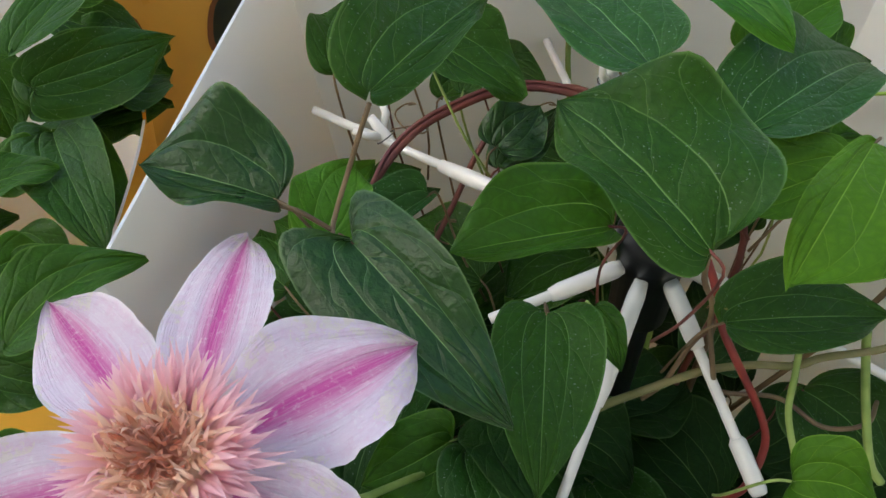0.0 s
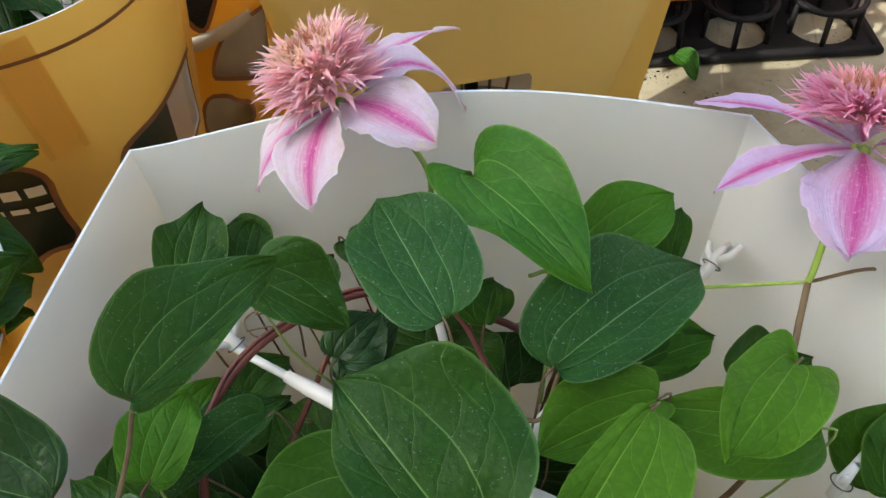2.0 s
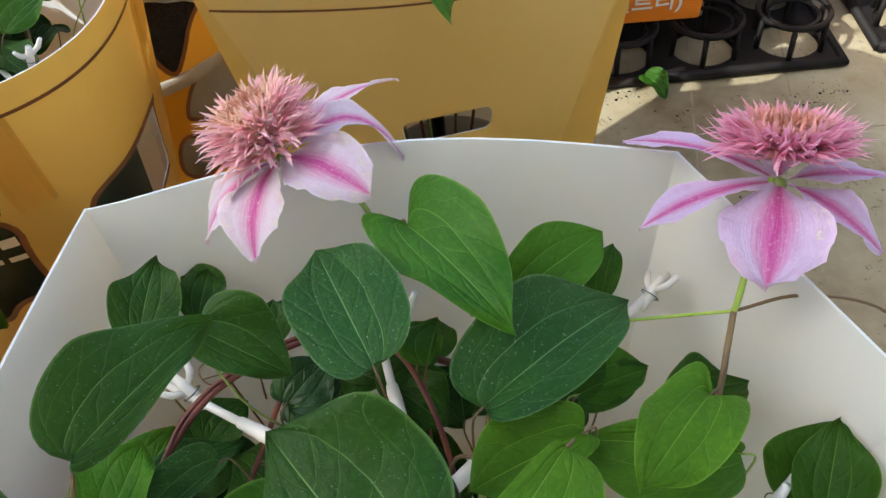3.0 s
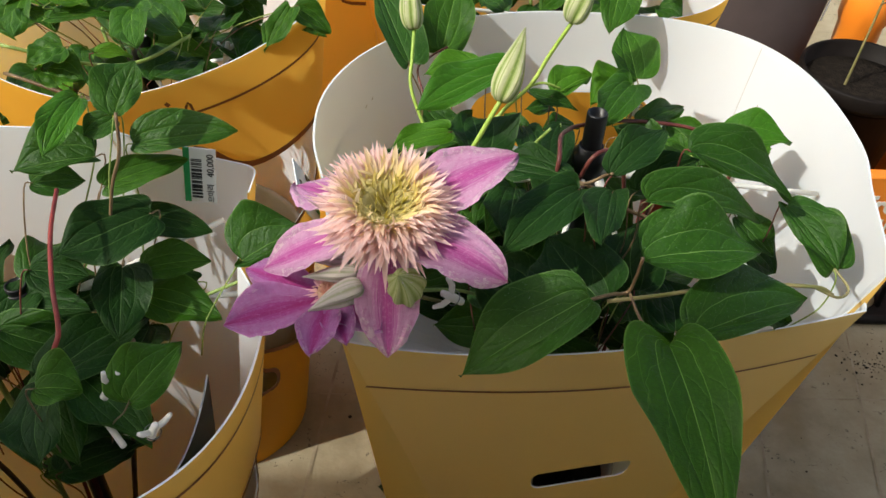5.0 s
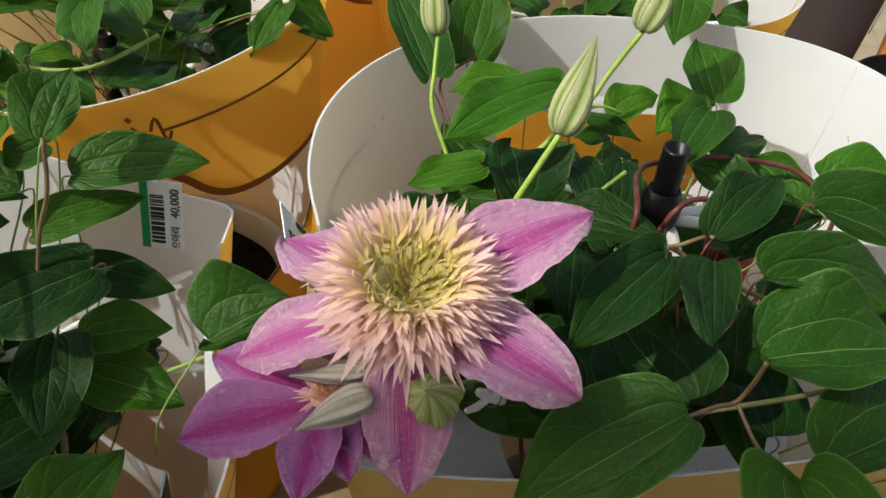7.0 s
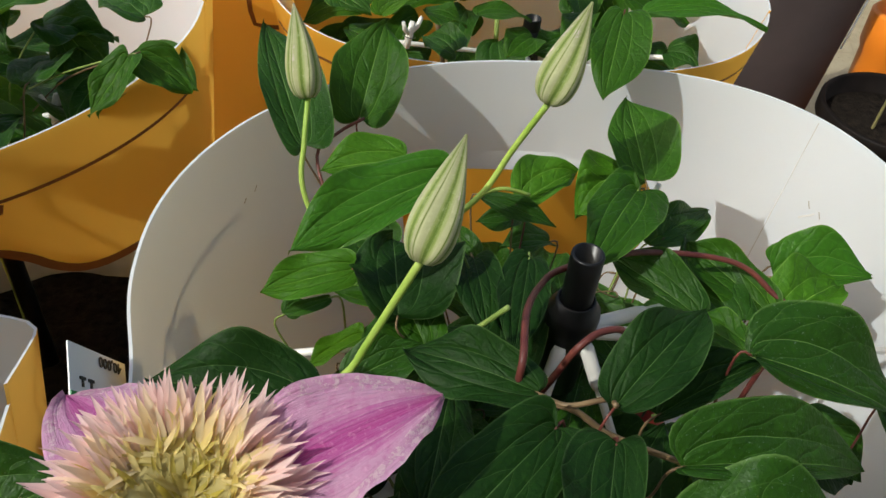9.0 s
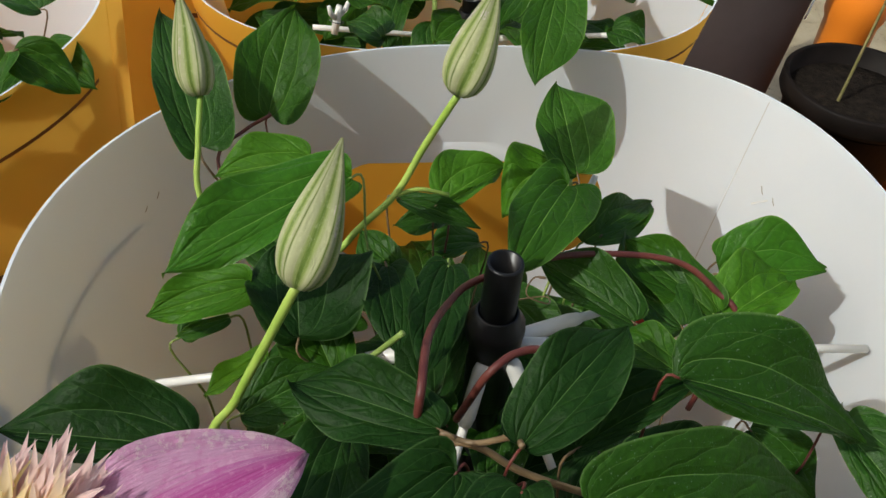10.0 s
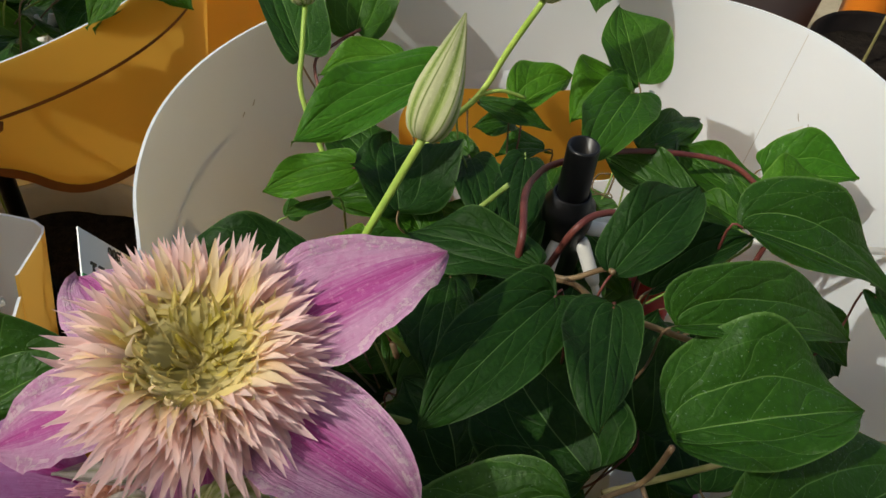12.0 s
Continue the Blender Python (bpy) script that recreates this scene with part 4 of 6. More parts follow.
fill(plant_n, -0.235, -0.06, 0.085, 0.060, 0.37, 0.47, 60, ("shaded", "dark", "dark"), 0.060, 26)

# leaves of plant_a
leaf(plant_a, (0.017, 0.009, 0.505), (0.019, 0.046, 0.509), (0.0132, 0.0140), "dark", face=(0.21, -0.12, 0.97), peak=0.36)
leaf(plant_a, (0.035, 0.025, 0.492), (0.038, 0.047, 0.497), (0.0106, 0.0097), "dark", face=(0.17, -0.24, 0.96), peak=0.57)
leaf(plant_a, (0.041, -0.087, 0.575), (0.073, -0.043, 0.574), (0.0196, 0.0074), "dark", face=(0.28, -0.19, 0.94), peak=0.41, lobe=0.1)
leaf(plant_a, (0.056, -0.020, 0.540), (0.086, -0.031, 0.524), (0.0177, 0.0095), "dark", face=(0.32, -0.39, 0.86), peak=0.37)
leaf(plant_a, (0.120, -0.052, 0.555), (0.097, 0.007, 0.547), (0.0178, 0.0200), "blue", face=(-0.11, 0.09, 0.99), peak=0.48, lobe=0.08, blunt=2.5)
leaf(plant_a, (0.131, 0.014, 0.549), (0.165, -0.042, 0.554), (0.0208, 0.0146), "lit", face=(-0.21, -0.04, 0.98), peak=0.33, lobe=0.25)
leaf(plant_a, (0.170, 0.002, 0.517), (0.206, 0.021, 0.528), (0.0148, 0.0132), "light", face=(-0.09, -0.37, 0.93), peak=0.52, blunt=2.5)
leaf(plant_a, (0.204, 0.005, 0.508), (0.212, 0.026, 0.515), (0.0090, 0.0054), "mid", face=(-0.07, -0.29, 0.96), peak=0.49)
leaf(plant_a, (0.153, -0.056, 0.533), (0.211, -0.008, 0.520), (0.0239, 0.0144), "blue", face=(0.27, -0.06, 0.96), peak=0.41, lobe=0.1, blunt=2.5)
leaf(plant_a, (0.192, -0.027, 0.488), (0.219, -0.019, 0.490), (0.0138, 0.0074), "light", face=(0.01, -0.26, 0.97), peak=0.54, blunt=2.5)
leaf(plant_a, (0.125, -0.121, 0.553), (0.090, -0.076, 0.562), (0.0132, 0.0312), "dark", face=(-0.07, -0.25, 0.97), peak=0.41, lobe=0.08, fold=0.12, blunt=3.2)
leaf(plant_a, (0.106, -0.097, 0.535), (0.060, -0.107, 0.535), (0.0059, 0.0209), "mid", face=(0.06, -0.26, 0.96), peak=0.38)
leaf(plant_a, (0.017, -0.105, 0.555), (-0.019, -0.097, 0.560), (0.0078, 0.0212), "gloss", face=(0.07, -0.28, 0.96), peak=0.58, fold=0.3)
leaf(plant_a, (0.037, -0.119, 0.555), (0.075, -0.164, 0.545), (0.0136, 0.0175), "gloss", face=(-0.03, -0.24, 0.97), peak=0.29, lobe=0.2)
leaf(plant_a, (0.019, -0.073, 0.500), (0.028, -0.042, 0.505), (0.0158, 0.0100), "light", face=(0.12, -0.19, 0.97), peak=0.58)
leaf(plant_a, (0.013, -0.061, 0.478), (0.033, -0.027, 0.490), (0.0167, 0.0047), "light", face=(0.11, -0.39, 0.92), peak=0.43)
leaf(plant_a, (0.053, -0.046, 0.492), (0.022, -0.072, 0.485), (0.0035, 0.0126), "blue", face=(0.06, -0.33, 0.94), peak=0.41, fold=0.5)
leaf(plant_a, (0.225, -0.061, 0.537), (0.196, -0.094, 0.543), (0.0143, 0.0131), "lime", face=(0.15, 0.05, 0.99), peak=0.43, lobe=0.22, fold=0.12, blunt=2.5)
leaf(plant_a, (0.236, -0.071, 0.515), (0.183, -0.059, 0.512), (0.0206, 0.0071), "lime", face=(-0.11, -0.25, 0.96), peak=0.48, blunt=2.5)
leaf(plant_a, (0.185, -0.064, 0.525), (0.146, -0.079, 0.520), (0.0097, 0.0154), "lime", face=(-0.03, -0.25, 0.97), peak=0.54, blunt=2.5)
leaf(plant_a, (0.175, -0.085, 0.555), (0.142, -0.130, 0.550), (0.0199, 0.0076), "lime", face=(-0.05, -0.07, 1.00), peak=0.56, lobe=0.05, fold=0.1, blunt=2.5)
leaf(plant_a, (0.277, -0.071, 0.462), (0.291, -0.039, 0.475), (0.0135, 0.0157), "mid", face=(-0.23, -0.29, 0.93), peak=0.38)
leaf(plant_a, (-0.007, -0.064, 0.460), (-0.013, -0.038, 0.465), (0.0076, 0.0107), "mid", face=(0.20, -0.14, 0.97), peak=0.41)
leaf(plant_a, (0.089, -0.110, 0.511), (0.084, -0.162, 0.500), (0.0156, 0.0146), "dark", face=(-0.05, -0.21, 0.98), peak=0.28)
leaf(plant_a, (0.142, -0.109, 0.505), (0.194, -0.104, 0.500), (0.0169, 0.0108), "dark", face=(0.12, -0.26, 0.96), peak=0.47)
leaf(plant_a, (0.078, -0.024, 0.495), (0.095, -0.007, 0.500), (0.0106, 0.0129), "gloss", face=(0.06, -0.34, 0.94), peak=0.35)
leaf(plant_a, (0.133, -0.015, 0.500), (0.138, 0.001, 0.505), (0.0144, 0.0041), "mid", face=(0.03, -0.29, 0.96), peak=0.52)
leaf(plant_a, (0.120, -0.013, 0.480), (0.138, -0.028, 0.475), (0.0145, 0.0123), "dark", face=(0.03, -0.28, 0.96), peak=0.44)
leaf(plant_a, (0.066, 0.007, 0.495), (0.069, 0.025, 0.500), (0.0065, 0.0084), "dark", face=(0.13, -0.28, 0.95), peak=0.54)
leaf(plant_a, (0.027, -0.057, 0.490), (0.057, -0.027, 0.475), 0.020, "blue", fold=0.35)
leaf(plant_a, (0.190, -0.028, 0.490), (0.219, -0.018, 0.490), 0.020, "mid")
leaf(plant_a, (0.281, -0.064, 0.450), (0.294, -0.036, 0.470), 0.038, "mid")
leaf(plant_a, (0.107, -0.093, 0.490), (0.113, -0.117, 0.490), 0.012, "mid")
leaf(plant_a, (0.170, -0.109, 0.370), (0.130, -0.064, 0.370), 0.049, "shaded")
leaf(plant_a, (0.194, -0.089, 0.430), (0.215, -0.127, 0.430), 0.041, "dark")
leaf(plant_a, (0.156, -0.152, 0.490), (0.178, -0.160, 0.490), 0.025, "lime")
leaf(plant_a, (0.079, -0.030, 0.490), (0.102, -0.003, 0.495), 0.020, "gloss")
leaf(plant_a, (0.075, 0.048, 0.480), (0.102, 0.028, 0.480), 0.019, "dark")
leaf(plant_a, (0.032, -0.011, 0.450), (0.048, 0.008, 0.450), 0.022, "dark")
leaf(plant_a, (0.007, -0.085, 0.490), (-0.013, -0.066, 0.490), 0.018, "dark")
leaf(plant_a, (0.041, 0.031, 0.490), (0.020, 0.058, 0.485), 0.023, "dark")
leaf(plant_a, (0.058, 0.022, 0.480), (0.070, 0.039, 0.480), 0.020, "dark")
leaf(plant_a, (0.015, -0.066, 0.480), (-0.004, -0.047, 0.480), 0.017, "mid")
leaf(plant_a, (0.115, -0.010, 0.470), (0.138, 0.004, 0.460), 0.029, "dark")
leaf(plant_a, (0.130, -0.002, 0.490), (0.138, 0.015, 0.490), 0.021, "mid")
leaf(plant_a, (0.073, -0.052, 0.450), (0.042, -0.013, 0.440), 0.034, "dark")
leaf(plant_a, (0.119, -0.032, 0.440), (0.082, -0.056, 0.440), 0.038, "dark")
leaf(plant_a, (0.028, -0.070, 0.460), (-0.004, -0.051, 0.460), 0.025, "dark")
leaf(plant_a, (0.087, -0.019, 0.420), (0.051, -0.053, 0.420), 0.036, "dark")
leaf(plant_a, (0.202, 0.004, 0.430), (0.166, 0.017, 0.430), 0.035, "dark")
leaf(plant_a, (0.237, -0.022, 0.460), (0.267, -0.010, 0.460), 0.031, "dark")
leaf(plant_a, (0.015, -0.014, 0.430), (0.039, 0.002, 0.430), 0.034, "dark")
leaf(plant_a, (0.085, 0.030, 0.450), (0.112, 0.012, 0.450), 0.031, "dark")
leaf(plant_a, (0.061, -0.115, 0.440), (0.030, -0.132, 0.440), 0.029, "mid")
leaf(plant_a, (0.105, -0.093, 0.400), (0.131, -0.114, 0.400), 0.036, "shaded")
leaf(plant_a, (0.127, -0.075, 0.390), (0.166, -0.055, 0.380), 0.040, "shaded")
# leaves of plant_n
leaf(plant_n, (-0.086, -0.019, 0.520), (-0.045, 0.016, 0.515), 0.028, "dark", fold=0.15, face=(0.4, -0.7, 0.6))
leaf(plant_n, (-0.060, -0.126, 0.520), (-0.026, -0.100, 0.525), 0.027, "mid", fold=0.3)
leaf(plant_n, (-0.091, -0.012, 0.530), (-0.065, 0.044, 0.530), 0.024, "mid")
leaf(plant_n, (-0.093, 0.051, 0.520), (-0.059, 0.082, 0.515), 0.020, "mid")
leaf(plant_n, (-0.093, -0.010, 0.490), (-0.055, -0.072, 0.490), 0.031, "dark", face=(0.4, -0.7, 0.6))
leaf(plant_n, (-0.104, -0.050, 0.500), (-0.078, -0.039, 0.500), 0.022, "mid")
leaf(plant_n, (-0.054, -0.158, 0.520), (-0.039, -0.158, 0.500), 0.022, "mid")
leaf(plant_n, (-0.098, 0.002, 0.485), (-0.052, 0.012, 0.485), 0.021, "dark")
leaf(plant_n, (-0.083, -0.119, 0.500), (-0.051, -0.123, 0.490), 0.020, "dark")
leaf(plant_n, (-0.134, 0.021, 0.500), (-0.121, 0.007, 0.470), 0.032, "dark")
leaf(plant_n, (-0.119, -0.029, 0.450), (-0.098, -0.051, 0.440), 0.030, "dark")
leaf(plant_n, (-0.069, -0.000, 0.500), (-0.054, 0.024, 0.490), 0.027, "dark")
leaf(plant_n, (-0.105, 0.050, 0.500), (-0.065, 0.047, 0.470), 0.028, "dark")
leaf(plant_n, (-0.096, 0.059, 0.520), (-0.061, 0.083, 0.510), 0.024, "mid")
leaf(plant_n, (-0.095, 0.048, 0.510), (-0.064, 0.085, 0.510), 0.021, "mid")
leaf(plant_n, (-0.101, 0.038, 0.490), (-0.066, 0.049, 0.480), 0.029, "dark")
leaf(plant_n, (-0.094, 0.006, 0.470), (-0.073, 0.024, 0.460), 0.026, "mid")
leaf(plant_n, (-0.086, -0.093, 0.500), (-0.063, -0.079, 0.490), 0.024, "mid")
leaf(plant_n, (-0.098, -0.006, 0.500), (-0.053, 0.030, 0.500), 0.031, "dark")
leaf(plant_n, (-0.061, 0.009, 0.490), (-0.106, 0.004, 0.480), 0.018, "dark")
leaf(plant_n, (-0.099, -0.003, 0.480), (-0.059, -0.054, 0.470), 0.033, "mid")
leaf(plant_n, (-0.109, -0.032, 0.490), (-0.089, -0.027, 0.480), 0.024, "mid")
leaf(plant_n, (-0.155, 0.100, 0.500), (-0.131, 0.141, 0.490), 0.033, "dark")
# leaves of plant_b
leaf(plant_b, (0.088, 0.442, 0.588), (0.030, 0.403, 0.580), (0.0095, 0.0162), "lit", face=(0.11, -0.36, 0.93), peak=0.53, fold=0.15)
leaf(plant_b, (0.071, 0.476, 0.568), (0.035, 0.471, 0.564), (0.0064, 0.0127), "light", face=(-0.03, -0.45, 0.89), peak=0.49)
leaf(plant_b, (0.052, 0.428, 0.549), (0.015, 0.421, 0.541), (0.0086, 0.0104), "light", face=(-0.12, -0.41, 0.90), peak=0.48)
leaf(plant_b, (0.070, 0.407, 0.545), (0.067, 0.448, 0.548), (0.0175, 0.0260), "shaded", face=(-0.01, -0.07, 1.00), peak=0.57)
leaf(plant_b, (0.025, 0.501, 0.556), (-0.001, 0.578, 0.575), (0.0112, 0.0177), "dark", face=(0.01, -0.24, 0.97), peak=0.39)
leaf(plant_b, (0.049, 0.539, 0.546), (0.060, 0.585, 0.575), (0.0183, 0.0177), "mid", face=(0.02, -0.53, 0.85), peak=0.45)
leaf(plant_b, (0.188, 0.603, 0.578), (0.172, 0.549, 0.557), (0.0170, 0.0122), "mid", face=(-0.10, -0.33, 0.94), peak=0.48)
leaf(plant_b, (0.178, 0.477, 0.562), (0.175, 0.523, 0.575), (0.0126, 0.0179), "mid", face=(-0.17, -0.28, 0.95), peak=0.46)
leaf(plant_b, (0.176, 0.479, 0.554), (0.148, 0.468, 0.546), (0.0062, 0.0220), "light", face=(-0.10, -0.40, 0.91), peak=0.42)
leaf(plant_b, (0.173, 0.470, 0.562), (0.144, 0.422, 0.560), (0.0158, 0.0137), "mid", face=(0.06, -0.08, 0.99), peak=0.39, lobe=0.16)
leaf(plant_b, (0.124, 0.471, 0.552), (0.150, 0.489, 0.556), (0.0159, 0.0057), "light", face=(0.07, -0.31, 0.95), peak=0.47)
leaf(plant_b, (0.106, 0.473, 0.552), (0.139, 0.463, 0.545), (0.0057, 0.0051), "dark", face=(0.06, -0.45, 0.89), peak=0.49)
leaf(plant_b, (0.195, 0.476, 0.530), (0.225, 0.505, 0.523), (0.0074, 0.0061), "mid", face=(0.24, -0.01, 0.97), peak=0.42)
leaf(plant_b, (0.230, 0.429, 0.530), (0.200, 0.464, 0.538), (0.0115, 0.0126), "mid", face=(-0.18, -0.36, 0.91), peak=0.58)
leaf(plant_b, (0.234, 0.426, 0.532), (0.268, 0.446, 0.533), (0.0180, 0.0092), "light", face=(0.07, -0.16, 0.99), peak=0.53, crinkle=0.5)
leaf(plant_b, (0.238, 0.450, 0.532), (0.282, 0.448, 0.535), (0.0204, 0.0057), "lit", face=(-0.08, -0.36, 0.93), peak=0.50)
leaf(plant_b, (0.177, 0.350, 0.594), (0.240, 0.347, 0.565), (0.0216, 0.0061), "dark", face=(0.37, -0.40, 0.84), peak=0.36)
leaf(plant_b, (0.182, 0.358, 0.585), (0.168, 0.379, 0.580), (0.0089, 0.0080), "mid", face=(-0.39, -0.03, 0.92), peak=0.56)
leaf(plant_b, (0.250, 0.366, 0.545), (0.269, 0.323, 0.535), (0.0162, 0.0080), "dark", face=(-0.27, -0.33, 0.91), peak=0.53)
leaf(plant_b, (0.229, 0.379, 0.525), (0.250, 0.358, 0.512), (0.0119, 0.0077), "dark", face=(0.01, -0.53, 0.85), peak=0.47)
# front leaves that stand in shade, with that shade in their green
leaf(plant_b, (0.132, 0.332, 0.590), (0.166, 0.366, 0.597), (0.0115, 0.0111), "shaded", face=(-0.02, -0.18, 0.98), peak=0.45)
leaf(plant_b, (0.152, 0.343, 0.572), (0.185, 0.354, 0.586), (0.0113, 0.0045), "shaded", face=(-0.28, -0.32, 0.91), peak=0.52)
leaf(plant_b, (0.113, 0.346, 0.578), (0.071, 0.368, 0.571), (0.0122, 0.0111), "shaded", face=(-0.27, -0.21, 0.94), peak=0.49)
leaf(plant_b, (0.131, 0.321, 0.588), (0.117, 0.273, 0.594), (0.0081, 0.0134), "shaded", face=(-0.01, 0.13, 0.99), peak=0.33)
leaf(plant_b, (0.116, 0.330, 0.582), (0.073, 0.286, 0.576), (0.0133, 0.0136), "shaded", face=(0.07, -0.20, 0.98), peak=0.49)
leaf(plant_b, (0.149, 0.314, 0.588), (0.218, 0.330, 0.562), (0.0175, 0.0049), "dark", face=(0.40, -0.31, 0.86), peak=0.43)
leaf(plant_b, (0.144, 0.287, 0.573), (0.207, 0.298, 0.569), (0.0271, 0.0137), "dark", face=(0.12, -0.30, 0.95), peak=0.45)
leaf(plant_b, (0.116, 0.270, 0.563), (0.054, 0.247, 0.529), (0.0160, 0.0231), "dark", face=(-0.32, -0.40, 0.86), peak=0.38)
leaf(plant_b, (0.153, 0.250, 0.552), (0.155, 0.150, 0.547), (0.0188, 0.0243), "mid", face=(-0.10, -0.05, 0.99), peak=0.34, lobe=0.15)
leaf(plant_b, (0.171, 0.263, 0.545), (0.239, 0.294, 0.540), (0.0267, 0.0092), "dark", face=(0.14, -0.15, 0.98), peak=0.53)
leaf(plant_b, (0.087, 0.358, 0.560), (0.078, 0.312, 0.562), (0.0100, 0.0150), "shaded", face=(0.04, 0.04, 1.00), peak=0.58)
leaf(plant_b, (0.101, 0.441, 0.545), (0.104, 0.397, 0.547), (0.0092, 0.0105), "shaded", face=(-0.03, 0.04, 1.00), peak=0.49)
leaf(plant_b, (0.124, 0.439, 0.548), (0.112, 0.383, 0.552), (0.0095, 0.0105), "shaded", face=(0.06, 0.06, 1.00), peak=0.44)
leaf(plant_b, (0.192, 0.417, 0.540), (0.159, 0.446, 0.545), (0.0077, 0.0139), "dark", face=(-0.17, -0.36, 0.92), peak=0.57)
leaf(plant_b, (0.082, 0.400, 0.532), (0.072, 0.422, 0.538), (0.0142, 0.0117), "mid", face=(-0.03, -0.28, 0.96), peak=0.57)
leaf(plant_b, (0.041, 0.356, 0.556), (-0.012, 0.359, 0.562), (0.0073, 0.0180), "shaded", face=(0.09, -0.29, 0.95), peak=0.46)
leaf(plant_b, (0.051, 0.386, 0.530), (0.082, 0.401, 0.535), (0.0111, 0.0098), "dark", face=(0.00, -0.33, 0.95), peak=0.48)
leaf(plant_b, (0.123, 0.476, 0.540), (0.104, 0.470, 0.540), (0.0078, 0.0038), "dark", face=(0.11, -0.36, 0.93), peak=0.50)
leaf(plant_b, (0.042, 0.430, 0.530), (0.022, 0.425, 0.525), (0.0054, 0.0017), "mid", face=(-0.13, -0.41, 0.91), peak=0.49)
leaf(plant_b, (0.270, 0.329, 0.530), (0.256, 0.378, 0.540), 0.029, "dark")
# lower leaves, their shade put into a near-black green
leaf(plant_b, (0.132, 0.299, 0.530), (0.108, 0.351, 0.530), 0.049, "shaded")
leaf(plant_b, (0.092, 0.318, 0.500), (0.073, 0.359, 0.500), 0.047, "shaded")
leaf(plant_b, (0.159, 0.329, 0.510), (0.171, 0.370, 0.530), 0.040, "shaded")
leaf(plant_b, (0.185, 0.315, 0.490), (0.185, 0.361, 0.490), 0.035, "shaded")
leaf(plant_b, (0.185, 0.471, 0.530), (0.224, 0.504, 0.524), 0.021, "mid", fold=0.2)
leaf(plant_b, (0.243, 0.459, 0.530), (0.289, 0.458, 0.527), 0.025, "lit")
leaf(plant_b, (0.235, 0.441, 0.520), (0.276, 0.457, 0.520), 0.023, "light")
leaf(plant_b, (0.215, 0.423, 0.530), (0.205, 0.477, 0.530), 0.026, "dark")
leaf(plant_b, (0.060, 0.412, 0.520), (0.085, 0.436, 0.520), 0.021, "dark")
leaf(plant_b, (0.117, 0.393, 0.530), (0.126, 0.454, 0.530), 0.028, "shaded")
leaf(plant_b, (0.057, 0.418, 0.520), (0.034, 0.405, 0.515), 0.014, "lime", fold=0.5)
leaf(plant_b, (0.180, 0.359, 0.530), (0.225, 0.370, 0.520), 0.032, "shaded")
leaf(plant_b, (0.244, 0.385, 0.500), (0.266, 0.377, 0.480), 0.026, "shaded")
leaf(plant_b, (0.104, 0.457, 0.530), (0.091, 0.473, 0.535), 0.016, "dark")
leaf(plant_b, (0.023, 0.429, 0.520), (0.034, 0.436, 0.520), 0.011, "dark")
leaf(plant_b, (0.142, 0.481, 0.520), (0.117, 0.474, 0.520), 0.019, "dark")
leaf(plant_b, (0.116, 0.295, 0.530), (0.086, 0.288, 0.530), 0.025, "shaded")
leaf(plant_b, (0.071, 0.365, 0.480), (0.112, 0.349, 0.480), 0.042, "shaded")
leaf(plant_b, (0.144, 0.368, 0.500), (0.115, 0.342, 0.490), 0.038, "shaded")
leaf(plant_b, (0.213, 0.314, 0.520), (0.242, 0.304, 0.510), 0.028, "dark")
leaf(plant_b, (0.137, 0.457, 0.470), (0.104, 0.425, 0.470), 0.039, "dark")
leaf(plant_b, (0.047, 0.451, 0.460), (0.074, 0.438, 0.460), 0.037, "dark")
leaf(plant_b, (0.154, 0.391, 0.470), (0.198, 0.391, 0.470), 0.038, "shaded")
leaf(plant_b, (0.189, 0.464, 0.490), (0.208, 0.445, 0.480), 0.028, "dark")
leaf(plant_b, (0.112, 0.410, 0.460), (0.083, 0.428, 0.460), 0.031, "shaded")
# leaves of plant_l
leaf(plant_l, (-0.134, 0.391, 0.560), (-0.074, 0.398, 0.566), (0.0162, 0.0093), "dark", face=(-0.04, -0.45, 0.89), peak=0.43)
leaf(plant_l, (-0.133, 0.372, 0.592), (-0.125, 0.399, 0.610), (0.0168, 0.0089), "dark", face=(0.16, -0.59, 0.79), peak=0.52)
leaf(plant_l, (-0.150, 0.376, 0.540), (-0.106, 0.397, 0.545), (0.0108, 0.0097), "mid", face=(0.11, -0.43, 0.89), peak=0.38)
leaf(plant_l, (-0.165, 0.407, 0.580), (-0.174, 0.363, 0.570), (0.0092, 0.0116), "lit", face=(0.26, -0.26, 0.93), peak=0.51)
leaf(plant_l, (-0.143, 0.394, 0.575), (-0.158, 0.383, 0.570), (0.0087, 0.0090), "dark", face=(0.09, -0.51, 0.86), peak=0.50)
leaf(plant_l, (-0.155, 0.384, 0.555), (-0.199, 0.371, 0.552), (0.0064, 0.0229), "dark", face=(0.07, -0.44, 0.89), peak=0.48)
leaf(plant_l, (-0.123, 0.364, 0.530), (-0.166, 0.329, 0.528), (0.0208, 0.0186), "shaded", face=(0.23, -0.33, 0.92), peak=0.53)
leaf(plant_l, (-0.138, 0.382, 0.513), (-0.092, 0.374, 0.508), (0.0084, 0.0151), "shaded", face=(0.04, -0.35, 0.93), peak=0.46)
leaf(plant_l, (-0.129, 0.349, 0.500), (-0.092, 0.360, 0.497), (0.0135, 0.0096), "mid", face=(0.18, -0.34, 0.92), peak=0.45)
leaf(plant_l, (-0.129, 0.342, 0.484), (-0.083, 0.331, 0.478), (0.0156, 0.0137), "mid", face=(0.06, -0.31, 0.95), peak=0.39)
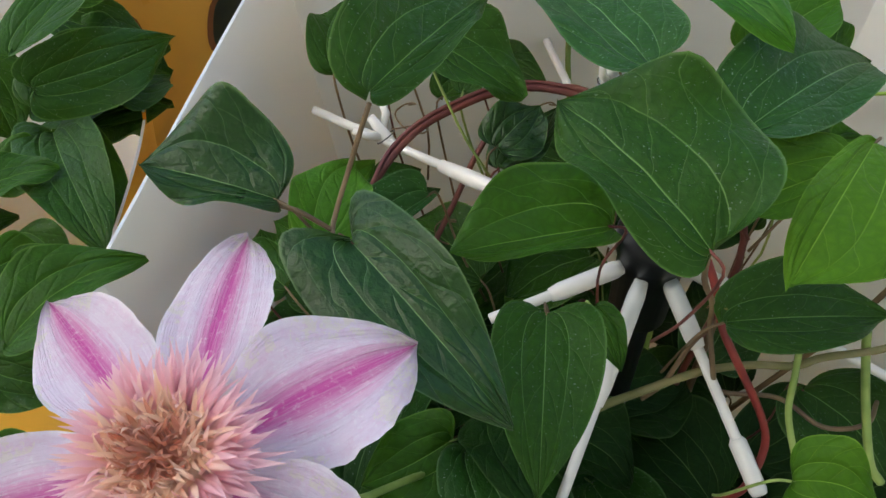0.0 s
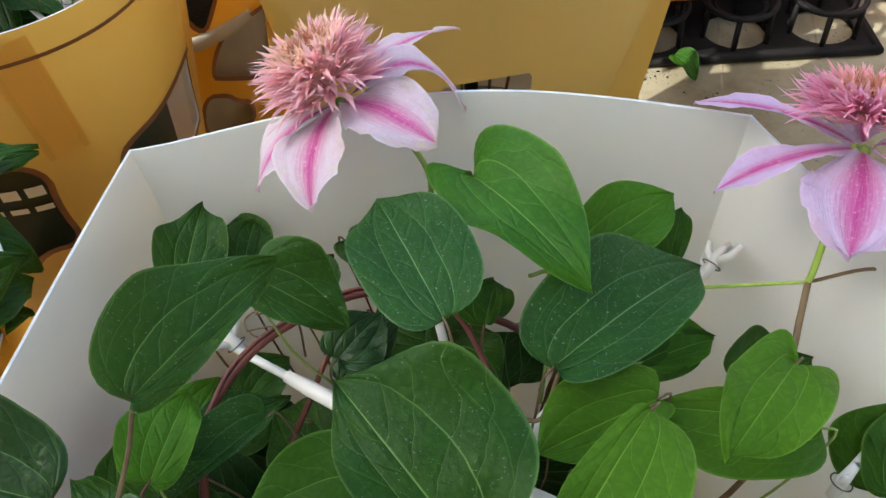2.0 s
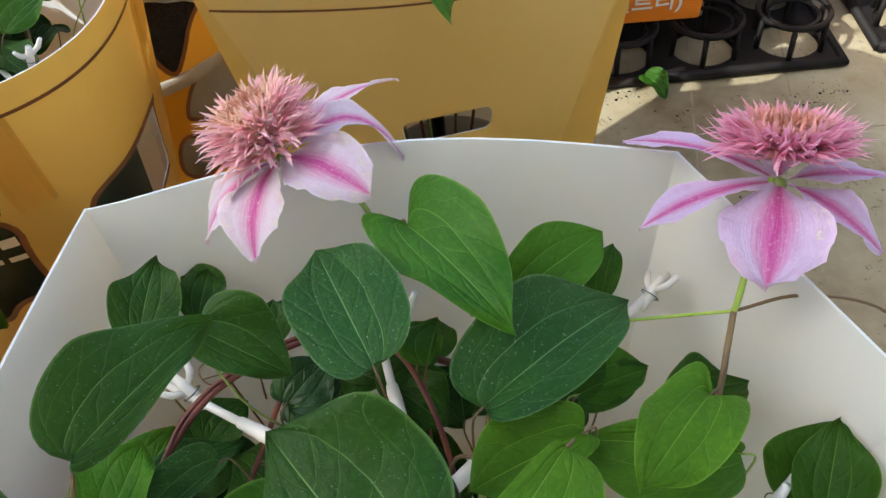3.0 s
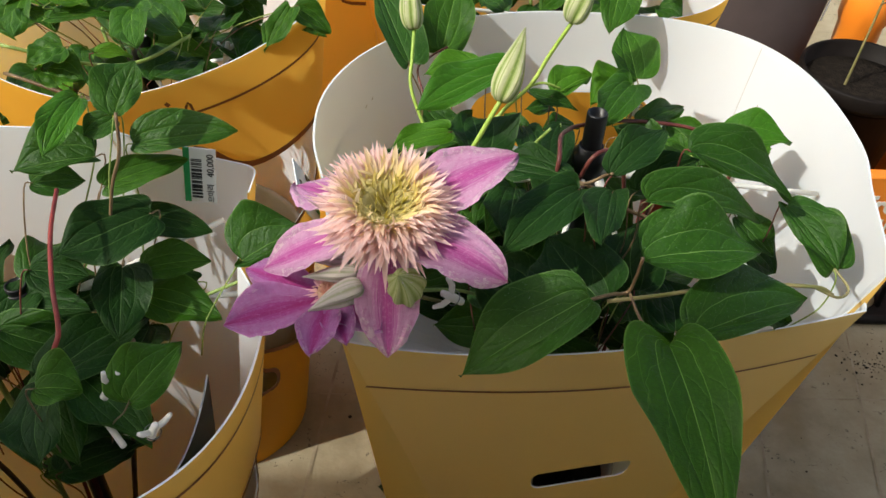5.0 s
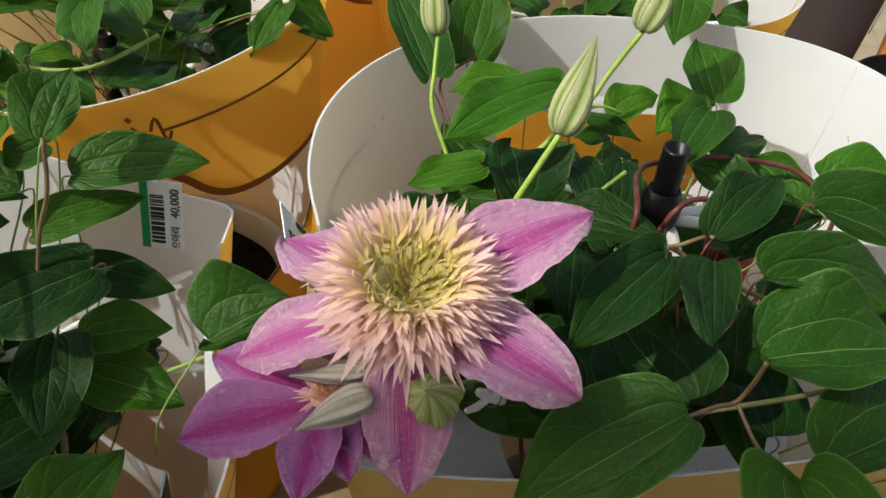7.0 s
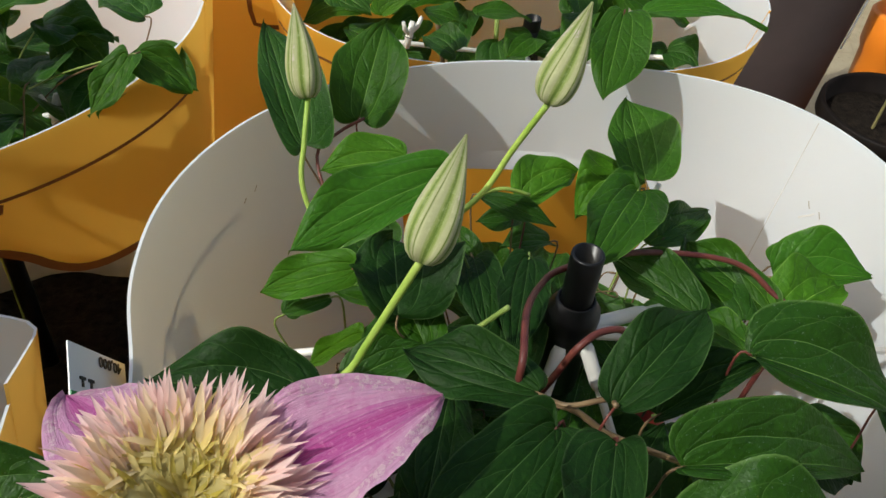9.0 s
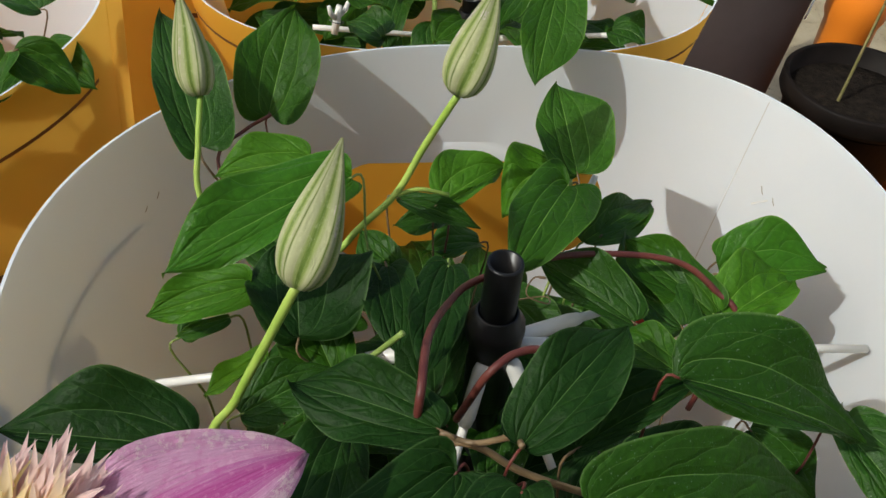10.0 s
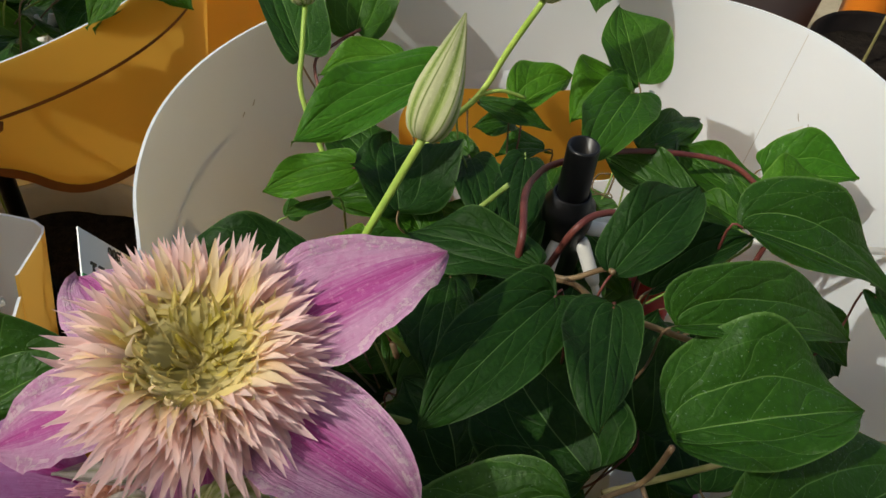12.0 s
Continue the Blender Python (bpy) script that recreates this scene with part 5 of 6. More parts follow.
leaf(plant_l, (-0.142, 0.350, 0.500), (-0.132, 0.299, 0.492), (0.0173, 0.0152), "shaded", face=(0.15, -0.13, 0.98), peak=0.40)
leaf(plant_l, (-0.111, 0.248, 0.505), (-0.092, 0.285, 0.507), (0.0180, 0.0111), "mid", face=(0.22, -0.17, 0.96), peak=0.35)
leaf(plant_l, (-0.062, 0.317, 0.538), (-0.029, 0.329, 0.552), (0.0244, 0.0071), "dark", face=(-0.19, -0.49, 0.85), peak=0.34, fold=0.35)
leaf(plant_l, (-0.175, 0.346, 0.455), (-0.167, 0.284, 0.450), (0.0213, 0.0130), "shaded", face=(0.18, -0.06, 0.98), peak=0.43)
leaf(plant_l, (-0.182, 0.325, 0.520), (-0.151, 0.326, 0.515), (0.0136, 0.0133), "shaded", face=(0.17, -0.33, 0.93), peak=0.48)
leaf(plant_l, (-0.146, 0.235, 0.530), (-0.126, 0.238, 0.525), (0.0166, 0.0088), "mid", face=(0.28, -0.25, 0.93), peak=0.42)
leaf(plant_l, (-0.193, 0.377, 0.540), (-0.166, 0.387, 0.535), (0.0108, 0.0105), "dark", face=(0.29, -0.36, 0.89), peak=0.45)
leaf(plant_l, (-0.106, 0.369, 0.470), (-0.143, 0.372, 0.470), (0.0112, 0.0075), "shaded", face=(-0.03, -0.33, 0.94), peak=0.42)
leaf(plant_l, (-0.186, 0.327, 0.460), (-0.151, 0.309, 0.450), 0.044, "shaded")
leaf(plant_l, (-0.196, 0.322, 0.440), (-0.176, 0.348, 0.440), 0.049, "shaded")
leaf(plant_l, (-0.139, 0.358, 0.440), (-0.146, 0.324, 0.440), 0.030, "shaded")
# leaves of plant_k
leaf(plant_k, (-0.200, 0.554, 0.560), (-0.180, 0.600, 0.555), 0.030, "mid", crinkle=0.45)
leaf(plant_k, (-0.168, 0.591, 0.560), (-0.128, 0.570, 0.555), 0.044, "dark", crinkle=0.45)
leaf(plant_k, (-0.228, 0.544, 0.570), (-0.209, 0.572, 0.565), 0.021, "lime", crinkle=0.45)
leaf(plant_k, (-0.229, 0.539, 0.560), (-0.180, 0.553, 0.555), 0.021, "mid", crinkle=0.45)
leaf(plant_k, (-0.169, 0.538, 0.570), (-0.157, 0.493, 0.565), 0.031, "mid", crinkle=0.45)
leaf(plant_k, (-0.137, 0.528, 0.560), (-0.170, 0.579, 0.555), 0.029, "mid", crinkle=0.45)
leaf(plant_k, (-0.169, 0.543, 0.510), (-0.139, 0.585, 0.505), 0.046, "dark", crinkle=0.45)
leaf(plant_k, (-0.124, 0.607, 0.550), (-0.088, 0.607, 0.545), 0.034, "dark", crinkle=0.45)
leaf(plant_k, (-0.121, 0.566, 0.540), (-0.102, 0.611, 0.535), 0.033, "dark", crinkle=0.45)
leaf(plant_k, (-0.070, 0.603, 0.540), (-0.082, 0.545, 0.535), 0.020, "mid", crinkle=0.45)
leaf(plant_k, (-0.070, 0.609, 0.535), (-0.040, 0.582, 0.530), 0.023, "mid", crinkle=0.45)
leaf(plant_k, (-0.177, 0.476, 0.570), (-0.156, 0.481, 0.565), 0.011, "lime", crinkle=0.45)
leaf(plant_k, (-0.257, 0.573, 0.560), (-0.249, 0.520, 0.555), 0.042, "mid", crinkle=0.45)
leaf(plant_k, (-0.208, 0.500, 0.560), (-0.229, 0.486, 0.555), 0.032, "mid", crinkle=0.45)
leaf(plant_k, (-0.221, 0.488, 0.550), (-0.192, 0.482, 0.545), 0.029, "mid", crinkle=0.45)
leaf(plant_k, (-0.216, 0.574, 0.570), (-0.256, 0.617, 0.565), 0.032, "light", crinkle=0.45)
leaf(plant_k, (-0.103, 0.579, 0.510), (-0.142, 0.619, 0.505), 0.039, "dark", crinkle=0.45)
leaf(plant_k, (-0.135, 0.574, 0.570), (-0.117, 0.623, 0.565), 0.037, "mid", crinkle=0.45)
leaf(plant_k, (-0.094, 0.605, 0.520), (-0.104, 0.563, 0.515), 0.034, "dark", crinkle=0.45)
leaf(plant_k, (-0.185, 0.563, 0.575), (-0.209, 0.554, 0.570), 0.023, "lime", crinkle=0.45)
leaf(plant_k, (-0.248, 0.549, 0.560), (-0.224, 0.530, 0.555), 0.027, "mid", crinkle=0.45)
leaf(plant_k, (-0.080, 0.641, 0.540), (-0.112, 0.668, 0.535), 0.031, "dark", crinkle=0.45)
leaf(plant_k, (-0.267, 0.590, 0.560), (-0.282, 0.555, 0.555), 0.039, "mid", crinkle=0.45)
leaf(plant_k, (-0.210, 0.547, 0.510), (-0.176, 0.535, 0.505), 0.032, "dark", crinkle=0.45)
leaf(plant_k, (-0.060, 0.544, 0.572), (-0.076, 0.520, 0.552), 0.019, "mid", crinkle=0.45)
leaf(plant_k, (-0.057, 0.545, 0.572), (-0.032, 0.540, 0.555), 0.022, "mid", crinkle=0.45)
leaf(plant_k, (-0.111, 0.603, 0.550), (-0.092, 0.599, 0.530), 0.032, "dark", crinkle=0.45)
# leaves of plant_m
leaf(plant_m, (0.203, 0.611, 0.575), (0.272, 0.607, 0.571), 0.021, "lit")
leaf(plant_m, (0.082, 0.627, 0.560), (0.106, 0.621, 0.556), 0.018, "mid")
leaf(plant_m, (0.112, 0.627, 0.560), (0.144, 0.631, 0.556), 0.020, "mid")
leaf(plant_m, (0.144, 0.623, 0.550), (0.128, 0.604, 0.546), 0.022, "mid")
leaf(plant_m, (0.039, 0.621, 0.550), (0.064, 0.612, 0.546), 0.018, "mid")
leaf(plant_m, (0.058, 0.603, 0.570), (0.079, 0.632, 0.566), 0.015, "lime")
leaf(plant_m, (0.174, 0.643, 0.540), (0.147, 0.629, 0.536), 0.026, "dark")
leaf(plant_m, (0.180, 0.652, 0.550), (0.163, 0.619, 0.546), 0.019, "mid")
leaf(plant_m, (0.030, 0.632, 0.570), (0.052, 0.610, 0.566), 0.021, "mid")
leaf(plant_m, (0.242, 0.670, 0.520), (0.261, 0.658, 0.516), 0.025, "dark")
leaf(plant_m, (0.102, 0.636, 0.530), (0.083, 0.661, 0.526), 0.023, "dark")
leaf(plant_m, (0.137, 0.635, 0.570), (0.168, 0.675, 0.566), 0.026, "mid")
leaf(plant_m, (0.094, 0.645, 0.570), (0.119, 0.642, 0.566), 0.025, "mid")
leaf(plant_m, (0.235, 0.652, 0.570), (0.214, 0.672, 0.566), 0.026, "mid")
leaf(plant_n, (-0.102, 0.013, 0.475), (-0.051, 0.006, 0.490), 0.023, "dark", face=(0.4, -0.7, 0.6))
leaf(plant_n, (-0.080, -0.085, 0.500), (-0.057, -0.084, 0.500), 0.016, "mid")

# ---- stalks: each leaf hangs on a thin stalk that bends down into its plant ----
def petioles(plant, root, spread, front=-9.0, top=9.0):
    for ob in [o for o in plant.children if o.name.startswith("leaf")]:
        if len(ob.data.vertices) == 0:
            continue
        v = ob.data.vertices
        rows = len(v) // 15
        base = v[7].co.copy()
        if base.y < front or base.z > top:  # these hang over the rim on stems of their own
            continue
        y = (v[(rows - 1) * 15 + 7].co - base).normalized()
        home = Vector(root)
        home.z = base.z - dice.uniform(0.05, 0.09)
        way = home - base
        way.z = 0
        reach = min(way.length, dice.uniform(spread * 0.12, spread * 0.5))
        end = base + (way.normalized() * reach if way.length > 1e-4 else Vector((0, 0, 0))) + Vector((0, 0, -dice.uniform(0.05, 0.09)))
        first = base - y * 0.005 + Vector((0, 0, -0.004))
        kind = dice.choice(("brown", "brown", "red", "green"))
        tube("leaf_stalk", [base + y * 0.001, first, first.lerp(end, 0.55) + Vector((dice.uniform(-0.006, 0.006), dice.uniform(-0.006, 0.006), 0.002)), end], 0.00042, STEM[kind], plant, steps=4, sides=6, end=0.00055)


petioles(plant_a, (0.125, -0.05, 0.4), 0.05, top=0.568)
petioles(plant_b, (0.138, 0.40, 0.4), 0.05, 0.30)
petioles(plant_l, (-0.19, 0.30, 0.4), 0.09)
petioles(plant_k, (-0.2, 0.63, 0.4), 0.20)


def stem(plant, kind, radius, *points, end=None):
    return tube("stem", points, radius, STEM[kind], plant, end=end)


# first plant: the dark red vine that arches over the rods, and its side shoots
stem(plant_a, "red", 0.0015, (0.026, -0.067, 0.455), (0.028, -0.058, 0.475), (0.030, -0.048, 0.49), (0.042, -0.028, 0.498), (0.058, -0.014, 0.502), (0.088, 0.001, 0.502), (0.120, -0.006, 0.50), (0.152, -0.016, 0.49), (0.175, -0.04, 0.46), (0.16, -0.06, 0.38))
stem(plant_a, "red", 0.0009, (0.024, -0.066, 0.457), (0.0275, -0.056, 0.478), (0.0315, -0.047, 0.4925), (0.0405, -0.0275, 0.4995), (0.0590, -0.0122, 0.5040), (0.088, 0.0025, 0.5035), (0.119, -0.0045, 0.5015), (0.152, -0.0175, 0.4915), (0.176, -0.041, 0.461))
stem(plant_a, "red", 0.0012, (0.092, 0.004, 0.499), (0.112, -0.002, 0.503), (0.128, -0.016, 0.495), (0.14, -0.05, 0.47), (0.135, -0.07, 0.38))
stem(plant_a, "red", 0.0012, (0.048, -0.050, 0.45), (0.062, -0.028, 0.468), (0.071, -0.015, 0.482), (0.082, -0.002, 0.494))
stem(plant_a, "brown", 0.0009, (0.129, -0.110, 0.545), (0.132, -0.108, 0.525), (0.140, -0.102, 0.505), (0.143, -0.101, 0.49), (0.146, -0.109, 0.475), (0.152, -0.103, 0.456), (0.158, -0.103, 0.452), (0.176, -0.104, 0.450), (0.188, -0.115, 0.45), (0.203, -0.114, 0.45), (0.215, -0.10, 0.44))
stem(plant_a, "brown", 0.0009, (0.143, -0.101, 0.49), (0.139, -0.101, 0.48), (0.133, -0.105, 0.463), (0.128, -0.104, 0.45))
stem(plant_a, "scarlet", 0.0014, (0.137, -0.085, 0.515), (0.141, -0.096, 0.508), (0.145, -0.104, 0.495), (0.153, -0.109, 0.48), (0.163, -0.115, 0.462), (0.167, -0.121, 0.45), (0.163, -0.129, 0.44), (0.156, -0.132, 0.43), (0.135, -0.12, 0.38))
stem(plant_a, "olive", 0.0017, (0.050, -0.135, 0.425), (0.075, -0.125, 0.440), (0.106, -0.113, 0.455), (0.125, -0.108, 0.462), (0.144, -0.104, 0.468), (0.159, -0.105, 0.474), (0.171, -0.109, 0.48), (0.178, -0.109, 0.485), (0.195, -0.109, 0.49), (0.21, -0.10, 0.485), end=0.0012)
stem(plant_a, "green", 0.0012, (0.171, -0.107, 0.485), (0.171, -0.111, 0.478), (0.171, -0.118, 0.465), (0.175, -0.129, 0.452), (0.18, -0.135, 0.445))
stem(plant_a, "green", 0.0015, (0.189, -0.106, 0.495), (0.191, -0.108, 0.487), (0.197, -0.115, 0.465), (0.200, -0.128, 0.45), (0.204, -0.133, 0.445))
stem(plant_a, "brown", 0.0007, (0.041, -0.089, 0.573), (0.035, -0.093, 0.556), (0.030, -0.106, 0.544), (0.036, -0.118, 0.553))
stem(plant_a, "brown", 0.0007, (0.030, -0.106, 0.544), (0.022, -0.104, 0.549), (0.017, -0.105, 0.553))
stem(plant_a, "green", 0.0012, (0.086, 0.052, 0.552), (0.100, 0.056, 0.538), (0.108, 0.054, 0.528), (0.114, 0.050, 0.512), (0.112, 0.045, 0.48), (0.12, 0.0, 0.42))
stem(plant_a, "green", 0.0006, (0.112, 0.052, 0.518), (0.120, 0.035, 0.528), (0.128, 0.015, 0.545))
stem(plant_a, "fresh", 0.0013, (0.272, 0.030, 0.540), (0.262, 0.010, 0.528), (0.255, -0.004, 0.512), (0.253, -0.007, 0.507))
stem(plant_a, "brown", 0.0013, (0.253, -0.007, 0.507), (0.249, -0.018, 0.498), (0.244, -0.031, 0.487), (0.235, -0.05, 0.44), (0.19, -0.06, 0.36))
stem(plant_a, "fresh", 0.0007, (0.253, -0.007, 0.507), (0.235, -0.004, 0.503), (0.214, -0.002, 0.500))
stem(plant_a, "brown", 0.0007, (0.253, -0.007, 0.507), (0.280, -0.003, 0.508), (0.311, -0.006, 0.500), (0.33, -0.015, 0.48))
stem(plant_a, "brown", 0.0008, (0.155, -0.054, 0.526), (0.150, -0.058, 0.505), (0.140, -0.05, 0.485), (0.13, -0.06, 0.44))
stem(plant_a, "brown", 0.0006, (0.161, 0.016, 0.489), (0.172, 0.010, 0.492), (0.180, 0.008, 0.50))
stem(plant_a, "green", 0.0009, (0.152, 0.010, 0.497), (0.161, 0.016, 0.489), (0.160, 0.000, 0.47), (0.155, -0.02, 0.45))
stem(plant_a, "green", 0.0013, (0.008, -0.182, 0.556), (0.012, -0.178, 0.53), (0.03, -0.15, 0.47), (0.07, -0.11, 0.40), (0.115, -0.075, 0.20))
for k in range(4):
    stem(plant_a, ("brown", "red", "green", "brown")[k], 0.0019, (0.11 + 0.012 * k, -0.08 + 0.01 * k, 0.18), (0.10 + 0.02 * k, -0.07, 0.30), (0.08 + 0.035 * k, -0.06 + 0.012 * k, 0.43))

# second plant
stem(plant_b, "red", 0.0013, (0.107, 0.350, 0.578), (0.108, 0.354, 0.586), (0.111, 0.373, 0.585), (0.119, 0.395, 0.575), (0.131, 0.414, 0.566), (0.161, 0.434, 0.557), (0.192, 0.443, 0.550), (0.216, 0.443, 0.545), (0.230, 0.436, 0.537), (0.238, 0.426, 0.528), (0.23, 0.42, 0.48))
stem(plant_b, "red", 0.0013, (0.122, 0.372, 0.545), (0.125, 0.369, 0.560), (0.129, 0.367, 0.575), (0.138, 0.373, 0.577), (0.149, 0.378, 0.570), (0.16, 0.39, 0.53))
stem(plant_b, "fresh", 0.0014, (0.075, 0.371, 0.609), (0.066, 0.368, 0.590), (0.056, 0.363, 0.570), (0.049, 0.362, 0.548), (0.08, 0.38, 0.48), (0.13, 0.41, 0.30))
stem(plant_b, "fresh", 0.0014, (0.125, 0.462, 0.609), (0.114, 0.463, 0.585), (0.104, 0.460, 0.565), (0.086, 0.450, 0.550), (0.077, 0.446, 0.525), (0.10, 0.43, 0.42))
stem(plant_b, "fresh", 0.0012, (0.028, 0.502, 0.580), (0.027, 0.489, 0.565), (0.027, 0.478, 0.548), (0.04, 0.46, 0.52))
stem(plant_b, "red", 0.0008, (0.052, 0.524, 0.556), (0.040, 0.520, 0.550), (0.031, 0.503, 0.548), (0.040, 0.480, 0.53))
stem(plant_b, "brown", 0.0009, (0.132, 0.331, 0.592), (0.131, 0.337, 0.587), (0.122, 0.342, 0.577), (0.113, 0.345, 0.578))
stem(plant_b, "brown", 0.0011, (0.105, 0.350, 0.568), (0.122, 0.342, 0.576), (0.136, 0.339, 0.567), (0.157, 0.335, 0.560), (0.19, 0.33, 0.55))
stem(plant_b, "green", 0.0009, (0.103, 0.365, 0.596), (0.096, 0.368, 0.584), (0.087, 0.373, 0.568))
stem(plant_b, "fresh", 0.0009, (0.103, 0.459, 0.565), (0.113, 0.462, 0.566), (0.125, 0.466, 0.560))
stem(plant_b, "brown", 0.0009, (0.116, 0.269, 0.562), (0.128, 0.276, 0.559), (0.138, 0.281, 0.556), (0.139, 0.278, 0.57), (0.139, 0.276, 0.584))
stem(plant_b, "brown", 0.0008, (0.139, 0.282, 0.555), (0.142, 0.268, 0.552), (0.146, 0.252, 0.552))
stem(plant_b, "olive", 0.0011, (0.130, 0.284, 0.546), (0.165, 0.295, 0.541), (0.201, 0.304, 0.540), (0.246, 0.304, 0.540), (0.259, 0.304, 0.534))
stem(plant_b, "olive", 0.0008, (0.246, 0.304, 0.540), (0.262, 0.303, 0.533), (0.272, 0.312, 0.531), (0.267, 0.324, 0.535))
stem(plant_b, "green", 0.0014, (0.014, 0.300, 0.585), (0.030, 0.310, 0.556), (0.07, 0.33, 0.515), (0.12, 0.38, 0.40), (0.135, 0.41, 0.20))
stem(plant_b, "olive", 0.0012, (-0.010, 0.288, 0.545), (0.015, 0.310, 0.525), (0.05, 0.345, 0.48))
stem(plant_b, "green", 0.0011, (0.027, 0.270, 0.566), (0.03, 0.295, 0.540), (0.06, 0.330, 0.505), (0.10, 0.36, 0.46))
for k in range(5):
    stem(plant_b, ("brown", "red", "green", "brown", "red")[k], 0.0015, (0.115 + 0.012 * k, 0.41 + 0.01 * k, 0.18), (0.10 + 0.02 * k, 0.42, 0.32), (0.07 + 0.036 * k, 0.40 + 0.022 * k, 0.47))
# neighbours
stem(plant_l, "scarlet", 0.0013, (-0.167, 0.353, 0.555), (-0.162, 0.323, 0.550), (-0.152, 0.290, 0.545), (-0.144, 0.267, 0.535), (-0.148, 0.258, 0.520), (-0.17, 0.28, 0.44), (-0.19, 0.30, 0.20))
stem(plant_l, "brown", 0.0010, (-0.131, 0.370, 0.595), (-0.131, 0.361, 0.575), (-0.140, 0.36, 0.55), (-0.15, 0.35, 0.50))
stem(plant_l, "green", 0.0011, (-0.127, 0.352, 0.475), (-0.105, 0.345, 0.478), (-0.070, 0.350, 0.492))
stem(plant_k, "green", 0.0013, (-0.25, 0.50, 0.56), (-0.20, 0.505, 0.545), (-0.16, 0.50, 0.55), (-0.13, 0.53, 0.555))
stem(plant_k, "brown", 0.0014, (-0.27, 0.53, 0.52), (-0.2, 0.52, 0.505), (-0.14, 0.55, 0.50), (-0.10, 0.60, 0.515))
stem(plant_k, "green", 0.0016, (-0.215, 0.64, 0.20), (-0.22, 0.65, 0.35), (-0.235, 0.64, 0.50))
for pl, cx, cy, z0 in ((plant_l, -0.195, 0.30, 0.17), (plant_m, 0.165, 0.745, 0.19), (plant_n, -0.205, -0.06, 0.17)):
    for k in range(4):
        stem(pl, ("brown", "green", "red", "brown")[k], 0.0018, (cx - 0.02 + 0.012 * k, cy, z0), (cx - 0.04 + 0.025 * k, cy + 0.01, z0 + 0.15), (cx - 0.07 + 0.045 * k, cy - 0.01 + 0.02 * (k % 2), z0 + 0.31))
# tendrils
def tendril(plant, at, size, seed):
    rnd = random.Random(seed)
    pts = [Vector(at)]
    for k in range(9):
        a = k * 1.1 + rnd.uniform(-0.3, 0.3)
        r = size * (0.25 + 0.08 * k)
        pts.append(Vector(at) + Vector((r * math.cos(a), r * math.sin(a) * 0.7, -0.002 * k + 0.3 * r * math.sin(a * 0.7))))
    tube("tendril", pts, 0.00035, STEM["brown"], plant, steps=4, sides=5)
for k, at in enumerate(((0.045, -0.004, 0.498), (0.10, 0.005, 0.49), (0.155, 0.0, 0.49), (0.195, 0.0, 0.50), (0.06, -0.03, 0.46))):
    tendril(plant_a, at, 0.011, k)
for k, at in enumerate(((0.16, 0.44, 0.54), (0.19, 0.39, 0.52))):
    tendril(plant_b, at, 0.010, k + 9)

# ---- plant supports: a black stake with a hub, and white rods that spread from it ----
def support(centre, tube_top, hub_z, label, spokes, clips, girth=1.0, sockets=()):
    ob = thing("plant_support", (centre[0], centre[1], 0.172), label, "plant support", "plant supports")
    x, y = centre
    lathe("stake", (x, y, 0), [(0.0005, 0.172), (0.0062, 0.172), (0.0064, tube_top - 0.001), (0.0062, tube_top), (0.0053, tube_top), (0.0052, tube_top - 0.02), (0.0005, tube_top - 0.022)], BLACKPLASTIC, ob, "black hollow stake", sides=28)
    lathe("hub", (x, y, 0), [(r * girth, hub_z + h) for r, h in ((0.0064, -0.045), (0.0085, -0.044), (0.0092, -0.012), (0.0102, -0.009), (0.0108, -0.002), (0.0104, 0.001), (0.0086, 0.003), (0.0078, 0.006), (0.0070, 0.0065), (0.0066, 0.003))], BLACKPLASTIC, ob, "black plastic hub", sides=28)
    for end, share in spokes:
        end = Vector(end)
        d = (end - Vector((x, y, hub_z - 0.014)))
        start = Vector((x, y, hub_z - 0.014)) + Vector((d.x, d.y, 0)).normalized() * 0.0085 * girth
        join = start + (end - start) * share
        rod = tube("rod", [start + (end - start) * 0.04, end], 0.0018, WHITEPLASTIC, ob, sides=10)
        path = [start, start.lerp(join, 0.12), start.lerp(join, 0.85), join]
        v, f = tube_data(path, [0.0024, 0.0031, 0.0031, 0.0024], 12)
        part("sleeve", mesh("sleeve", v, f, WHITEPLASTIC), rod)
        if end.to_tuple(3) in sockets:
            v, f = tube_data([end.lerp(start, 0.26), end.lerp(start, 0.24), end.lerp(start, 0.02), end], [0.0020, 0.0030, 0.0030, 0.0026], 12)
            part("sleeve", mesh("sleeve", v, f, WHITEPLASTIC), rod)
    for at, way in clips:
        at, way = Vector(at), Vector(way).normalized()
        side = way.orthogonal().normalized()
        v, f = tube_data([at - way * 0.008, at, at + way * 0.010], [0.0022, 0.0026, 0.0018], 10)
        clip = part("clip", mesh("clip", v, f, WHITEPLASTIC), ob, "white plastic clip")
        v, f = tube_data([at + way * 0.002, at + way * 0.007 + side * 0.006, at + way * 0.013 + side * 0.008], [0.0016, 0.0017, 0.0013], 8)
        part("prong", mesh("prong", v, f, WHITEPLASTIC), clip)
        v, f = tube_data([at + way * 0.001, at + way * 0.005 - side * 0.006, at + way * 0.010 - side * 0.009], [0.0016, 0.0016, 0.0012], 8)
        part("prong", mesh("prong", v, f, WHITEPLASTIC), clip)
        ring = [at + side * 0.0042 * math.cos(a) + way.cross(side) * 0.0042 * math.sin(a) for a in (2 * math.pi * k / 16 for k in range(17))]
        v, f = tube_data(ring, 0.0003, 5)
        part("wire", mesh("wire", v, f, WIRE), clip, "thin grey tie wire")
    return ob


